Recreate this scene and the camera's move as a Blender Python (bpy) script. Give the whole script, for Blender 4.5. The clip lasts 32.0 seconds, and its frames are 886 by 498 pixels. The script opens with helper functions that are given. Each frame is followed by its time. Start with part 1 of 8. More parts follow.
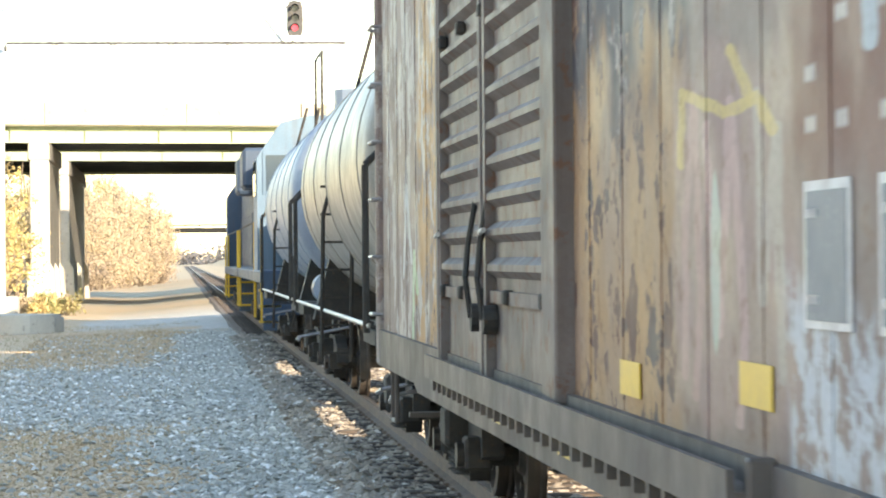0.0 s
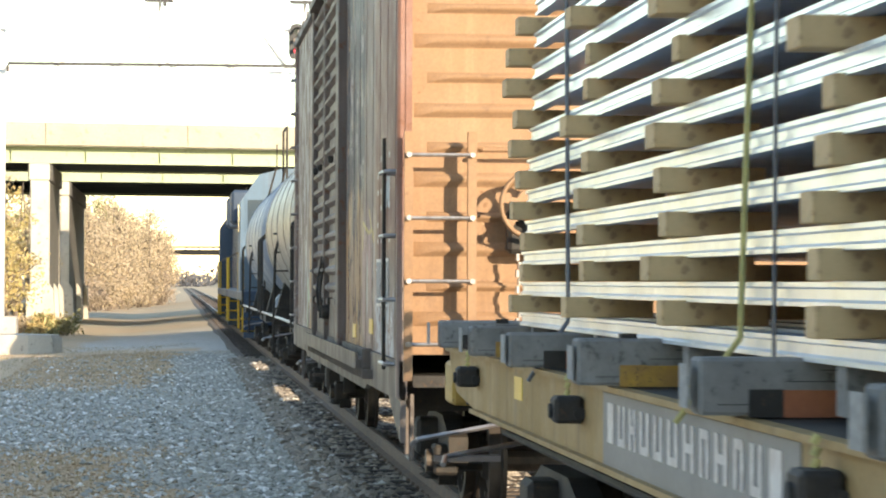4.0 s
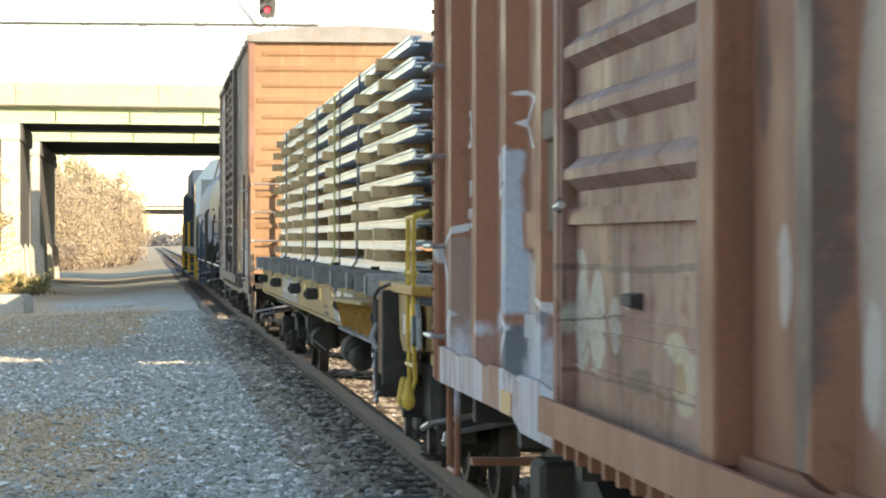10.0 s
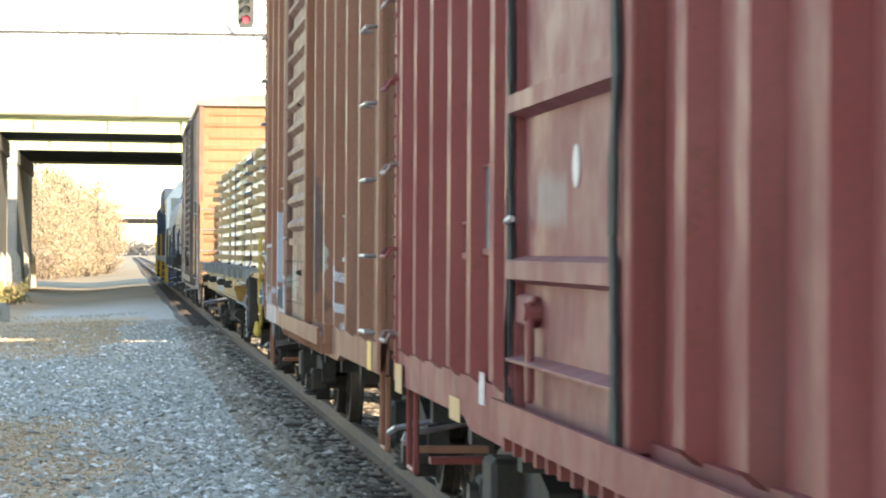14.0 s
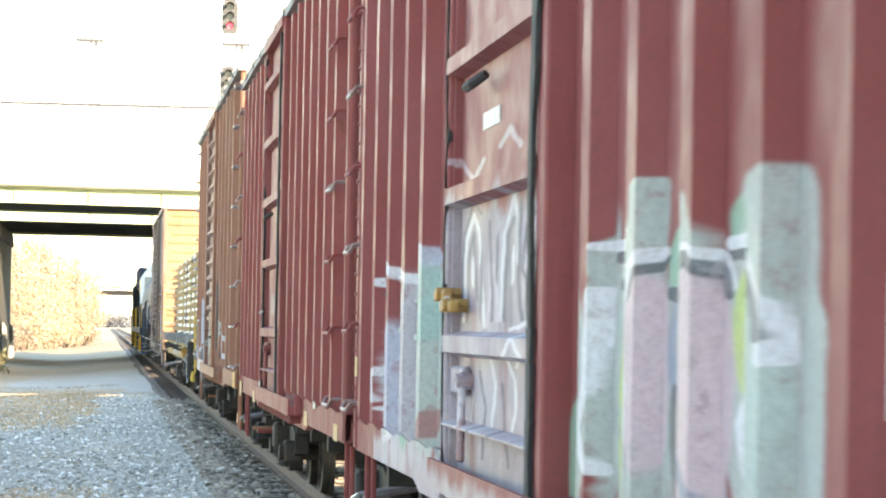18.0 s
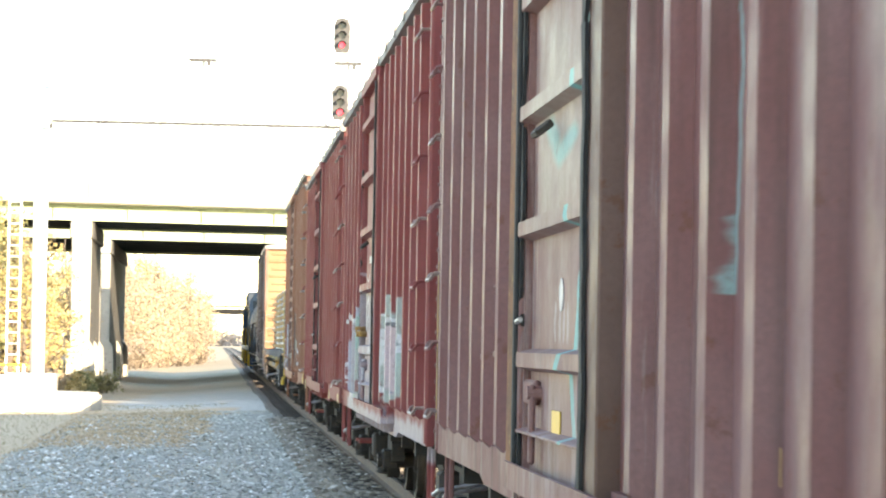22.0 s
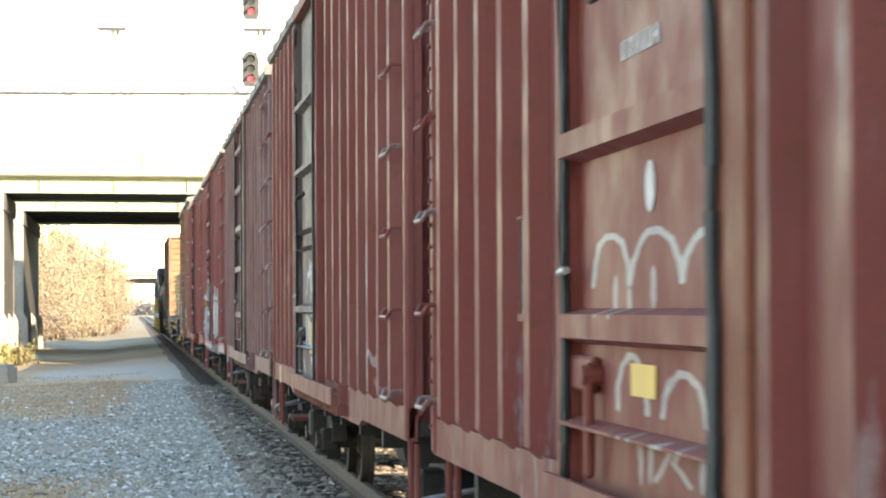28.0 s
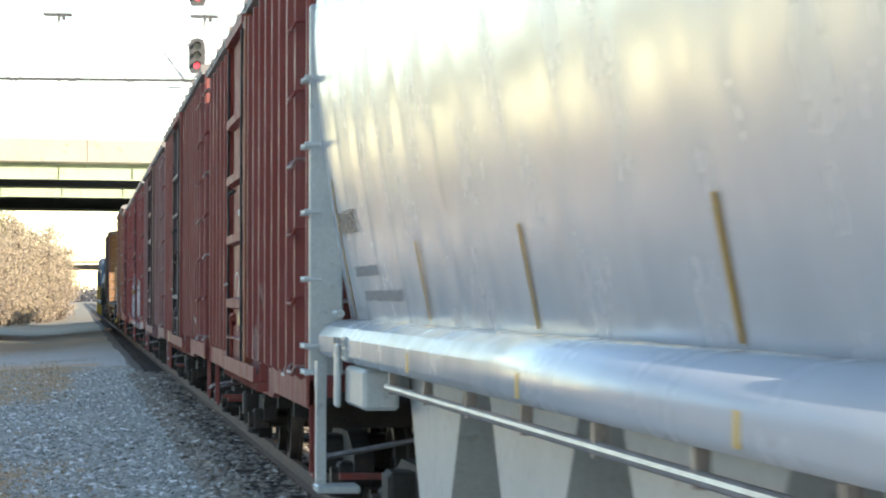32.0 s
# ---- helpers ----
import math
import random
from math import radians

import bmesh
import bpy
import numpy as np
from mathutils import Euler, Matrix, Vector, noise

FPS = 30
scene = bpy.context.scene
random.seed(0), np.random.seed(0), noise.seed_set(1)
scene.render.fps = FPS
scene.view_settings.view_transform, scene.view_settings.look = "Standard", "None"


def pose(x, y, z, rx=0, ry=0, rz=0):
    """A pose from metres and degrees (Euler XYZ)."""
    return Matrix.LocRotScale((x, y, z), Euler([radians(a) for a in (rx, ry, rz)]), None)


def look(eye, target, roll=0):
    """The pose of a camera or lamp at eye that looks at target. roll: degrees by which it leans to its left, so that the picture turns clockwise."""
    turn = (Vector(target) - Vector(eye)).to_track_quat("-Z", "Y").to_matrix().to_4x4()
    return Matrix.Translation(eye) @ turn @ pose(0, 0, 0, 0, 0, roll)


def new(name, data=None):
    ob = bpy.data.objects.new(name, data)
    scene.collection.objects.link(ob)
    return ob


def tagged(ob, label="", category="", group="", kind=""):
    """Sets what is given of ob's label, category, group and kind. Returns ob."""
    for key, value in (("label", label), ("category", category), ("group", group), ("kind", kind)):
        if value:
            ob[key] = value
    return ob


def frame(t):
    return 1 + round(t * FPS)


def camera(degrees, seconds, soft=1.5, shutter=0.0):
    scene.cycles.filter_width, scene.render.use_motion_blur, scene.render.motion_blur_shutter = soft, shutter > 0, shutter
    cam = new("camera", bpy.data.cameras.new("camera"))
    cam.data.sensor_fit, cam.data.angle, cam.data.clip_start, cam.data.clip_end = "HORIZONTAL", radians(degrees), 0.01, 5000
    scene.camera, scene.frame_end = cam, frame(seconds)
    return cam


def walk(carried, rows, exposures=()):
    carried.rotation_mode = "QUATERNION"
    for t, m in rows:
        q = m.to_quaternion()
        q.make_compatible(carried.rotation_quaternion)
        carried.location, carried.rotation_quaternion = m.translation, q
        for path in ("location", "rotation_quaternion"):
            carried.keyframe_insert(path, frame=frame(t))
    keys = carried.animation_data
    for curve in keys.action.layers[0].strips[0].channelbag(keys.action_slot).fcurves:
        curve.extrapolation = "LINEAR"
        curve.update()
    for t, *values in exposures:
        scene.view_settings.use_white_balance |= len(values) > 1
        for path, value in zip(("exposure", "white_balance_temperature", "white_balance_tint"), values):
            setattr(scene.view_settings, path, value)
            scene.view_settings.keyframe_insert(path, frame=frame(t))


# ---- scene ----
# ---- the camera, held by hand beside the track ----
EXPOSURES = [(0.0, 2.05, 7200, 10), (1.0, 1.9, 7000, 10), (2.0, 1.65, 6800, 10), (3.0, 1.55, 7000, 10), (6.0, 1.45, 7300, 10), (9.0, 1.55, 7300, 10), (11.0, 1.6, 7300, 10), (12.0, 1.7, 7300, 10), (13.0, 1.85, 7300, 10),
             (16.0, 2.5, 7300, 10), (17.0, 2.6, 7300, 10), (20.0, 2.5, 7300, 10), (22.0, 2.35, 7300, 10), (23.0, 2.15, 7300, 10), (24.0, 2.15, 7300, 10), (25.0, 2.1, 7300, 10), (28.0, 2.05, 7300, 10), (29.0, 2.25, 7300, 10), (30.0, 2.15, 6900, 10),
             (31.0, 1.85, 6600, 10), (32.0, 1.4, 6400, 10)]
EYE = Vector((0.0, 0.0, 1.72))


def aim(yaw, tilt, lean):
    """Look along the track, turned right by yaw and up by tilt, in degrees."""
    a, e = radians(yaw), radians(tilt)
    return look(EYE, EYE + Vector((math.sin(a) * math.cos(e), math.cos(a) * math.cos(e), math.sin(e))), lean)


cam = camera(16.83, 32.0, soft=2.0, shutter=0.5)
walk(cam, [
    (0.0, aim(5.043, 0.167, -0.472)),
    (0.5, aim(4.958, 0.149, -0.576)),
    (1.0, aim(4.961, 0.109, -0.138)),
    (1.5, aim(5.293, 0.199, 0.012)),
    (2.0, aim(5.330, 0.350, 0.336)),
    (2.5, aim(5.311, 0.536, 0.518)),
    (3.0, aim(5.261, 0.624, 0.402)),
    (3.5, aim(5.133, 0.646, 0.293)),
    (5.5, aim(4.985, 0.646, 0.193)),
    (6.0, aim(5.086, 0.328, 0.478)),
    (6.5, aim(5.275, 0.137, 0.480)),
    (7.0, aim(5.388, 0.053, 0.461)),
    (7.5, aim(5.501, -0.057, 0.377)),
    (8.0, aim(5.377, -0.109, 0.195)),
    (8.5, aim(5.372, -0.891, 0.360)),
    (9.0, aim(5.480, -0.551, 0.241)),
    (9.5, aim(5.558, -0.291, 0.146)),
    (10.0, aim(5.604, -0.144, 0.036)),
    (10.5, aim(5.647, 0.074, 0.028)),
    (11.0, aim(5.695, 0.238, 0.053)),
    (11.5, aim(5.763, 0.233, 0.067)),
    (12.0, aim(5.710, 0.183, 0.065)),
    (12.5, aim(5.613, 0.141, -0.039)),
    (13.0, aim(5.561, 0.141, 0.116)),
    (13.5, aim(5.731, 0.157, 0.194)),
    (15.5, aim(6.809, -0.442, 0.788)),
    (16.0, aim(6.321, 0.130, 0.939)),
    (16.5, aim(6.412, 0.490, 0.725)),
    (17.0, aim(6.569, 1.068, 0.793)),
    (17.5, aim(6.537, 1.389, 0.810)),
    (18.0, aim(6.417, 1.523, 1.061)),
    (18.5, aim(6.255, 1.669, 0.932)),
    (19.0, aim(6.104, 1.612, 0.740)),
    (19.5, aim(5.884, 1.524, 1.050)),
    (20.0, aim(6.067, 1.575, 0.866)),
    (20.5, aim(6.075, 1.601, 0.838)),
    (21.0, aim(6.718, 1.565, 0.273)),
    (21.5, aim(6.213, 1.454, 1.039)),
    (22.0, aim(4.265, 1.837, 1.022)),
    (22.5, aim(4.056, 1.387, 0.947)),
    (23.0, aim(4.273, 1.507, 0.267)),
    (23.5, aim(4.789, 1.205, 0.223)),
    (24.0, aim(4.962, 1.205, -0.231)),
    (24.5, aim(4.945, 1.610, -0.067)),
    (25.0, aim(5.254, 2.026, -0.255)),
    (25.5, aim(5.511, 2.076, -0.370)),
    (27.5, aim(5.860, 1.227, -0.631)),
    (28.0, aim(5.913, 1.150, -0.249)),
    (28.5, aim(6.112, 1.112, -0.204)),
    (29.0, aim(6.403, 0.999, 0.070)),
    (29.5, aim(6.555, 0.923, 0.231)),
    (30.0, aim(6.556, 0.823, 0.498)),
    (30.5, aim(6.589, 0.776, 0.648)),
    (31.0, aim(6.688, 0.803, 0.050)),
    (31.5, aim(6.849, 0.933, 0.432)),
    (32.0, aim(6.956, 0.929, 0.118)),
], exposures=EXPOSURES)

# metres that the train has run, time by time
RUN = [
    (0.0, 0.00), (0.5, 1.98), (1.0, 4.00), (1.5, 6.00), (2.0, 8.01), (2.5, 10.07), (3.0, 12.06), (3.5, 14.08),
    (5.5, 21.76), (6.0, 24.49), (6.5, 26.64), (7.0, 28.77), (7.5, 30.79), (8.0, 32.72), (8.5, 34.81), (9.0, 36.96),
    (9.5, 39.08), (10.0, 41.18), (10.5, 43.29), (11.0, 45.43), (11.5, 47.63), (12.0, 49.89), (12.5, 52.00), (13.0, 54.20),
    (13.5, 56.26), (15.5, 64.56), (16.0, 66.65), (16.5, 68.76), (17.0, 70.88), (17.5, 73.03), (18.0, 75.19), (18.5, 77.38),
    (19.0, 79.65), (19.5, 81.95), (20.0, 84.25), (20.5, 86.50), (21.0, 88.78), (21.5, 91.11), (22.0, 93.58), (22.5, 95.98),
    (23.0, 98.36), (23.5, 100.71), (24.0, 103.01), (24.5, 105.37), (25.0, 107.86), (25.5, 110.31), (27.5, 119.82),
    (28.0, 122.27), (28.5, 124.71), (29.0, 127.20), (29.5, 129.71), (30.0, 132.10), (30.5, 134.44), (31.0, 136.82),
    (31.5, 139.30), (32.0, 141.87),
]
# where the front end of each car is at the start
FRONT = dict(loco_a=102.0, loco_b=79.4, tank_b=56.6, tank_a=40.4, b1=22.8, flat=2.0, flat_back=-23.6, b2=-25.0, b3=-41.2, b4=-56.85, b5=-72.6, b6=-89.3,
             b7=-106.85, hopper=-122.3)
LOAD = (-2.5, -23.0)        # the stack on the flat car, behind the flat car's front end

# ---- sun, sky and exposure ----
SUN_AZ, SUN_EL = radians(154), radians(15)
world = bpy.data.worlds.new("sky")
scene.world = world
world.use_nodes = True
wn = world.node_tree
sky = wn.nodes.new("ShaderNodeTexSky")
sky.sky_type = "NISHITA"
sky.sun_disc = False
sky.sun_elevation, sky.sun_rotation = SUN_EL, SUN_AZ
sky.dust_density, sky.air_density = 0.15, 1.0
wn.links.new(sky.outputs[0], wn.nodes["Background"].inputs[0])
wn.nodes["Background"].inputs[1].default_value = 0.15
sun_way = Vector((math.sin(SUN_AZ) * math.cos(SUN_EL), math.cos(SUN_AZ) * math.cos(SUN_EL), math.sin(SUN_EL)))
sun = new("sun", bpy.data.lights.new("sun", "SUN"))
sun.data.energy, sun.data.angle, sun.data.color = 3.4, radians(0.5), (1.0, 0.86, 0.68)
sun.matrix_world = look(sun_way * 60, (0, 0, 0))


# ---- mesh helpers ----
def part(name, bm, material, parent=None, label="", smooth=False):
    me = bpy.data.meshes.new(name)
    if smooth:
        for f in bm.faces:
            f.smooth = True
    bm.to_mesh(me)
    bm.free()
    me.materials.append(material)
    ob = new(name, me)
    if parent is not None:
        ob.parent = parent
    if label:
        ob["label"] = label
    return ob


def again(ob, parent, m):
    """The same mesh once more, at another pose."""
    o = ob.copy()
    scene.collection.objects.link(o)
    o.parent = parent
    o.matrix_basis = m
    return o


def thing(name, label, category, group="", kind=""):
    return tagged(new(name), label, category, group, kind)


def box(bm, x0, x1, y0, y1, z0, z1, bev=0.0):
    vs = [bm.verts.new(p) for p in ((x0, y0, z0), (x1, y0, z0), (x1, y1, z0), (x0, y1, z0),
                                    (x0, y0, z1), (x1, y0, z1), (x1, y1, z1), (x0, y1, z1))]
    fs = [bm.faces.new([vs[i] for i in f]) for f in ((3, 2, 1, 0), (4, 5, 6, 7), (0, 1, 5, 4), (1, 2, 6, 5), (2, 3, 7, 6), (3, 0, 4, 7))]
    if bev:
        bmesh.ops.bevel(bm, geom=list({e for f in fs for e in f.edges}), offset=bev, segments=1, affect="EDGES")
    return bm


def cyl(bm, a, b, r, n=10, r2=None, caps=True):
    a, b = Vector(a), Vector(b)
    r2 = r if r2 is None else r2
    q = (b - a).to_track_quat("Z", "Y")
    ring = [[bm.verts.new(c + q @ Vector((rr * math.cos(2 * math.pi * i / n), rr * math.sin(2 * math.pi * i / n), 0))) for i in range(n)]
            for c, rr in ((a, r), (b, r2))]
    for i in range(n):
        bm.faces.new((ring[0][i], ring[0][(i + 1) % n], ring[1][(i + 1) % n], ring[1][i]))
    if caps:
        bm.faces.new(ring[0][::-1])
        bm.faces.new(ring[1])
    return bm


def tube(bm, pts, r, n=8):
    for a, b in zip(pts, pts[1:]):
        cyl(bm, a, b, r, n)
    return bm


def prism(bm, outline, axis, a, b):
    """A closed outline in the two other axes, drawn out along axis from a to b."""
    def at(p, d):
        return {"x": (d, p[0], p[1]), "y": (p[0], d, p[1]), "z": (p[0], p[1], d)}[axis]
    lo, hi = [bm.verts.new(at(p, a)) for p in outline], [bm.verts.new(at(p, b)) for p in outline]
    n = len(outline)
    for i in range(n):
        bm.faces.new((lo[i], lo[(i + 1) % n], hi[(i + 1) % n], hi[i]))
    bm.faces.new(lo[::-1])
    bm.faces.new(hi)
    bmesh.ops.recalc_face_normals(bm, faces=bm.faces)
    return bm


def lathe(bm, profile, axis_point, axis, n=24):
    """Turn (radius, along) pairs about an axis x or y or z through a point."""
    rings = []
    for r, d in profile:
        ring = []
        for i in range(n):
            c, s = r * math.cos(2 * math.pi * i / n), r * math.sin(2 * math.pi * i / n)
            p = {"x": (d, c, s), "y": (c, d, s), "z": (c, s, d)}[axis]
            ring.append(bm.verts.new(Vector(axis_point) + Vector(p)))
        rings.append(ring)
    for a, b in zip(rings, rings[1:]):
        for i in range(n):
            bm.faces.new((a[i], a[(i + 1) % n], b[(i + 1) % n], b[i]))
    bm.faces.new(rings[0])
    bm.faces.new(rings[-1][::-1])
    bmesh.ops.recalc_face_normals(bm, faces=bm.faces)
    return bm


B = bmesh.new


# ---- materials ----
class Mat:
    """A small builder of procedural materials in object space."""

    def __init__(self, name, rough=0.6, metal=0.0, coords="Object"):
        self.m = bpy.data.materials.new(name)
        self.m.use_nodes = True
        self.nt = self.m.node_tree
        self.p = self.nt.nodes["Principled BSDF"]
        self.p.inputs["Roughness"].default_value, self.p.inputs["Metallic"].default_value = rough, metal
        self.co = self.nt.nodes.new("ShaderNodeTexCoord").outputs[coords]
        self.sep = None
        self.flat = None
        self.kept = {}

    def put(self, sock, v):
        if hasattr(v, "is_output"):
            self.nt.links.new(v, sock)
        elif isinstance(v, tuple) and len(v) == 3 and len(sock.default_value) == 4:
            sock.default_value = (*v, 1)
        else:
            sock.default_value = v

    def mapped(self, scale=(1, 1, 1), offset=(0, 0, 0)):
        n = self.nt.nodes.new("ShaderNodeMapping")
        self.put(n.inputs[0], self.co)
        n.inputs["Scale"].default_value, n.inputs["Location"].default_value = scale, offset
        return n.outputs[0]

    def noise(self, scale, detail=4, rough=0.6, co=None, warp=0.0):
        n = self.nt.nodes.new("ShaderNodeTexNoise")
        self.put(n.inputs["Vector"], co or self.co)
        n.inputs["Scale"].default_value, n.inputs["Detail"].default_value = scale, detail
        n.inputs["Roughness"].default_value, n.inputs["Distortion"].default_value = rough, warp
        return n.outputs[0]

    def voronoi(self, scale, co=None, feature="F1", out="Distance"):
        n = self.nt.nodes.new("ShaderNodeTexVoronoi")
        n.feature = feature
        self.put(n.inputs["Vector"], co or self.co)
        n.inputs["Scale"].default_value = scale
        return n.outputs[out]

    def step(self, v, a, b, lo=0.0, hi=1.0):
        n = self.nt.nodes.new("ShaderNodeMapRange")
        n.interpolation_type = "SMOOTHSTEP"
        self.put(n.inputs[0], v)
        n.inputs[1].default_value, n.inputs[2].default_value, n.inputs[3].default_value, n.inputs[4].default_value = a, b, lo, hi
        return n.outputs[0]

    def math(self, op, a, b=0.0):
        n = self.nt.nodes.new("ShaderNodeMath")
        n.operation = op
        self.put(n.inputs[0], a)
        self.put(n.inputs[1], b)
        return n.outputs[0]

    def mix(self, fac, a, b):
        n = self.nt.nodes.new("ShaderNodeMix")
        n.data_type = "RGBA"
        self.put(n.inputs[0], fac)
        self.put(n.inputs[6], a)
        self.put(n.inputs[7], b)
        return n.outputs[2]

    def xyz(self):
        if self.sep is None:
            self.sep = self.nt.nodes.new("ShaderNodeSeparateXYZ")
            self.put(self.sep.inputs[0], self.co)
        return self.sep.outputs

    def zone(self, y0, y1, z0, z1, soft=0.05, wob=0.12, scale=2.5):
        """1 within a stretch of the wall, with a wandering edge."""
        x, y, z = self.xyz()
        if scale not in self.kept:
            self.kept[scale] = self.math("SUBTRACT", self.noise(scale, 3), 0.5)
        n = self.math("MULTIPLY", self.kept[scale], wob * 4)
        d = self.math("MINIMUM", self.math("MINIMUM", self.math("SUBTRACT", y, y0), self.math("SUBTRACT", y1, y)),
                      self.math("MINIMUM", self.math("SUBTRACT", z, z0), self.math("SUBTRACT", z1, z)))
        return self.step(self.math("ADD", d, n), -soft, soft)

    def wall(self):
        """Flattened wall coordinates with a slight wobble, for hand-sprayed strokes."""
        if self.flat is None:
            m = self.mapped((0.0, 0.28, 1.0))
            n = self.nt.nodes.new("ShaderNodeTexNoise")
            self.put(n.inputs["Vector"], m)
            n.inputs["Scale"].default_value, n.inputs["Detail"].default_value = 9, 3
            add = self.nt.nodes.new("ShaderNodeVectorMath")
            add.operation = "MULTIPLY_ADD"
            self.put(add.inputs[0], n.outputs["Color"])
            add.inputs[1].default_value = (0.0, 0.035, 0.035)
            self.put(add.inputs[2], m)
            off = self.nt.nodes.new("ShaderNodeVectorMath")
            off.operation = "SUBTRACT"
            self.put(off.inputs[0], add.outputs[0])
            off.inputs[1].default_value = (0.0, 0.0175, 0.0175)
            self.flat = off.outputs[0]
        return self.flat

    def vec(self, op, a, b=None, out=0):
        n = self.nt.nodes.new("ShaderNodeVectorMath")
        n.operation = op
        self.put(n.inputs[0], a)
        if b is not None:
            self.put(n.inputs["Scale" if op == "SCALE" else 1], b)
        return n.outputs["Value" if op in ("LENGTH", "DOT_PRODUCT") else "Vector"]

    def line(self, pts, w=0.02, soft=0.4):
        """1 on a sprayed line through (y, z) points."""
        p, best = self.wall(), None
        for (ay, az), (by, bz) in zip(pts, pts[1:]):
            ay, by = ay * 0.28, by * 0.28
            d = (0.0, by - ay, bz - az)
            rel = self.vec("SUBTRACT", p, (0.0, ay, az))
            t = self.math("MULTIPLY", self.vec("DOT_PRODUCT", rel, d), 1.0 / max(1e-6, d[1] ** 2 + d[2] ** 2))
            t.node.use_clamp = True
            q = self.nt.nodes.new("ShaderNodeVectorMath")
            q.operation = "SCALE"
            q.inputs[0].default_value = d
            self.put(q.inputs["Scale"], t)
            e = self.vec("LENGTH", self.vec("SUBTRACT", rel, q.outputs[0]))
            best = e if best is None else self.math("MINIMUM", best, e)
        return self.step(best, w, w * (1 - soft))

    def sprayed(self, c, pts, col, w=0.02, amount=0.9, soft=0.4):
        if "worn" not in self.kept:
            self.kept["worn"] = self.step(self.noise(14, 5, 0.7), 0.3, 0.5, 0.55, 1.0)
        worn = self.math("MULTIPLY", self.kept["worn"], amount)
        (ay, az), (by, bz) = pts[0], pts[-1]
        if len(pts) == 2 and abs(ay - by) < 0.25 and abs(az - bz) > 0.08:
            # a plain upright stroke: one long oval
            n = self.nt.nodes.new("ShaderNodeVectorMath")
            n.operation = "MULTIPLY_ADD"
            self.put(n.inputs[0], self.wall())
            sy, sz = 1 / w, 1 / (abs(az - bz) / 2 + 0.7 * w)
            n.inputs[1].default_value = (0.0, sy, sz)
            n.inputs[2].default_value = (0.0, -(ay + by) / 2 * 0.28 * sy, -(az + bz) / 2 * sz)
            area = self.step(self.vec("LENGTH", n.outputs[0]), 1.08, 0.9)
            return self.mix(self.math("MULTIPLY", area, worn), c, col)
        return self.mix(self.math("MULTIPLY", self.line(pts, w, soft), worn), c, col)

    def filled(self, c, y0, y1, z0, z1, col, amount=0.9, soft=0.02, wob=0.045):
        return self.mix(self.math("MULTIPLY", self.zone(y0, y1, z0, z1, soft, wob, 3.0), amount), c, col)

    def bump(self, h, strength=0.3, dist=0.02):
        n = self.nt.nodes.new("ShaderNodeBump")
        n.inputs["Strength"].default_value, n.inputs["Distance"].default_value = strength, dist
        self.put(n.inputs["Height"], h)
        self.nt.links.new(n.outputs[0], self.p.inputs["Normal"])

    def colour(self, c):
        self.put(self.p.inputs["Base Color"], c)
        return self.m

    def rough(self, v):
        self.put(self.p.inputs["Roughness"], v)


def grown(name, cols, scale=3.0, rough=0.8, bump=0.4, fine=40.0, metal=0.0, dist=0.01):
    """Two colours mixed by coarse noise, a third in specks, with a fine grain."""
    k = Mat(name, rough, metal)
    c = k.mix(k.step(k.noise(scale, 5), 0.35, 0.65), cols[0], cols[1])
    if len(cols) > 2:
        c = k.mix(k.step(k.noise(scale * 6, 4), 0.58, 0.7), c, cols[2])
    n = k.noise(fine, 4)
    c = k.mix(k.step(n, 0.2, 0.8, 0.0, 0.35), c, tuple(v * 0.55 for v in cols[0]))
    k.bump(n, bump, dist)
    return k.colour(c)


RUST = (0.16, 0.062, 0.025)


def car_paint(name, col, faded, streak=0.45, rust=0.5, grime=(0.09, 0.062, 0.052), rough=0.5, layers=None, rust_col=RUST, spots=0.62, shine=0.22):
    """Freight car paint: fading in patches, rain streaks, rust specks; layers adds sprayed or peeled areas."""
    k = Mat(name, rough)
    k.p.inputs["Specular IOR Level"].default_value = shine
    c = k.mix(k.step(k.noise(0.55, 4), 0.35, 0.68), col, faded)
    up = k.noise(1.0, 5, 0.6, k.mapped((5.5, 5.5, 0.35)))
    c = k.mix(k.step(up, 0.5, 0.8, 0.0, streak), c, grime)
    up2 = k.noise(1.0, 4, 0.6, k.mapped((9, 9, 0.5), (7, 3, 1)))
    c = k.mix(k.step(up2, 0.55, 0.8, 0.0, streak * 0.6), c, tuple(min(1, v * 1.5 + 0.03) for v in faded))
    if layers:
        c = layers(k, c)
    sp = k.noise(7.0, 8, 0.7)
    c = k.mix(k.step(sp, spots, spots + 0.06, 0.0, rust), c, rust_col)
    fine = k.noise(42, 4, 0.7)
    c = k.mix(k.step(fine, 0.3, 0.75, 0.0, 0.25), c, grime)
    k.rough(k.step(k.noise(3, 4), 0.3, 0.7, rough, rough + 0.22))
    k.bump(k.math("ADD", k.math("MULTIPLY", k.noise(1.6, 3), 2.2), k.math("MULTIPLY", fine, 0.12)), 0.4, 0.02)
    return k.colour(c)


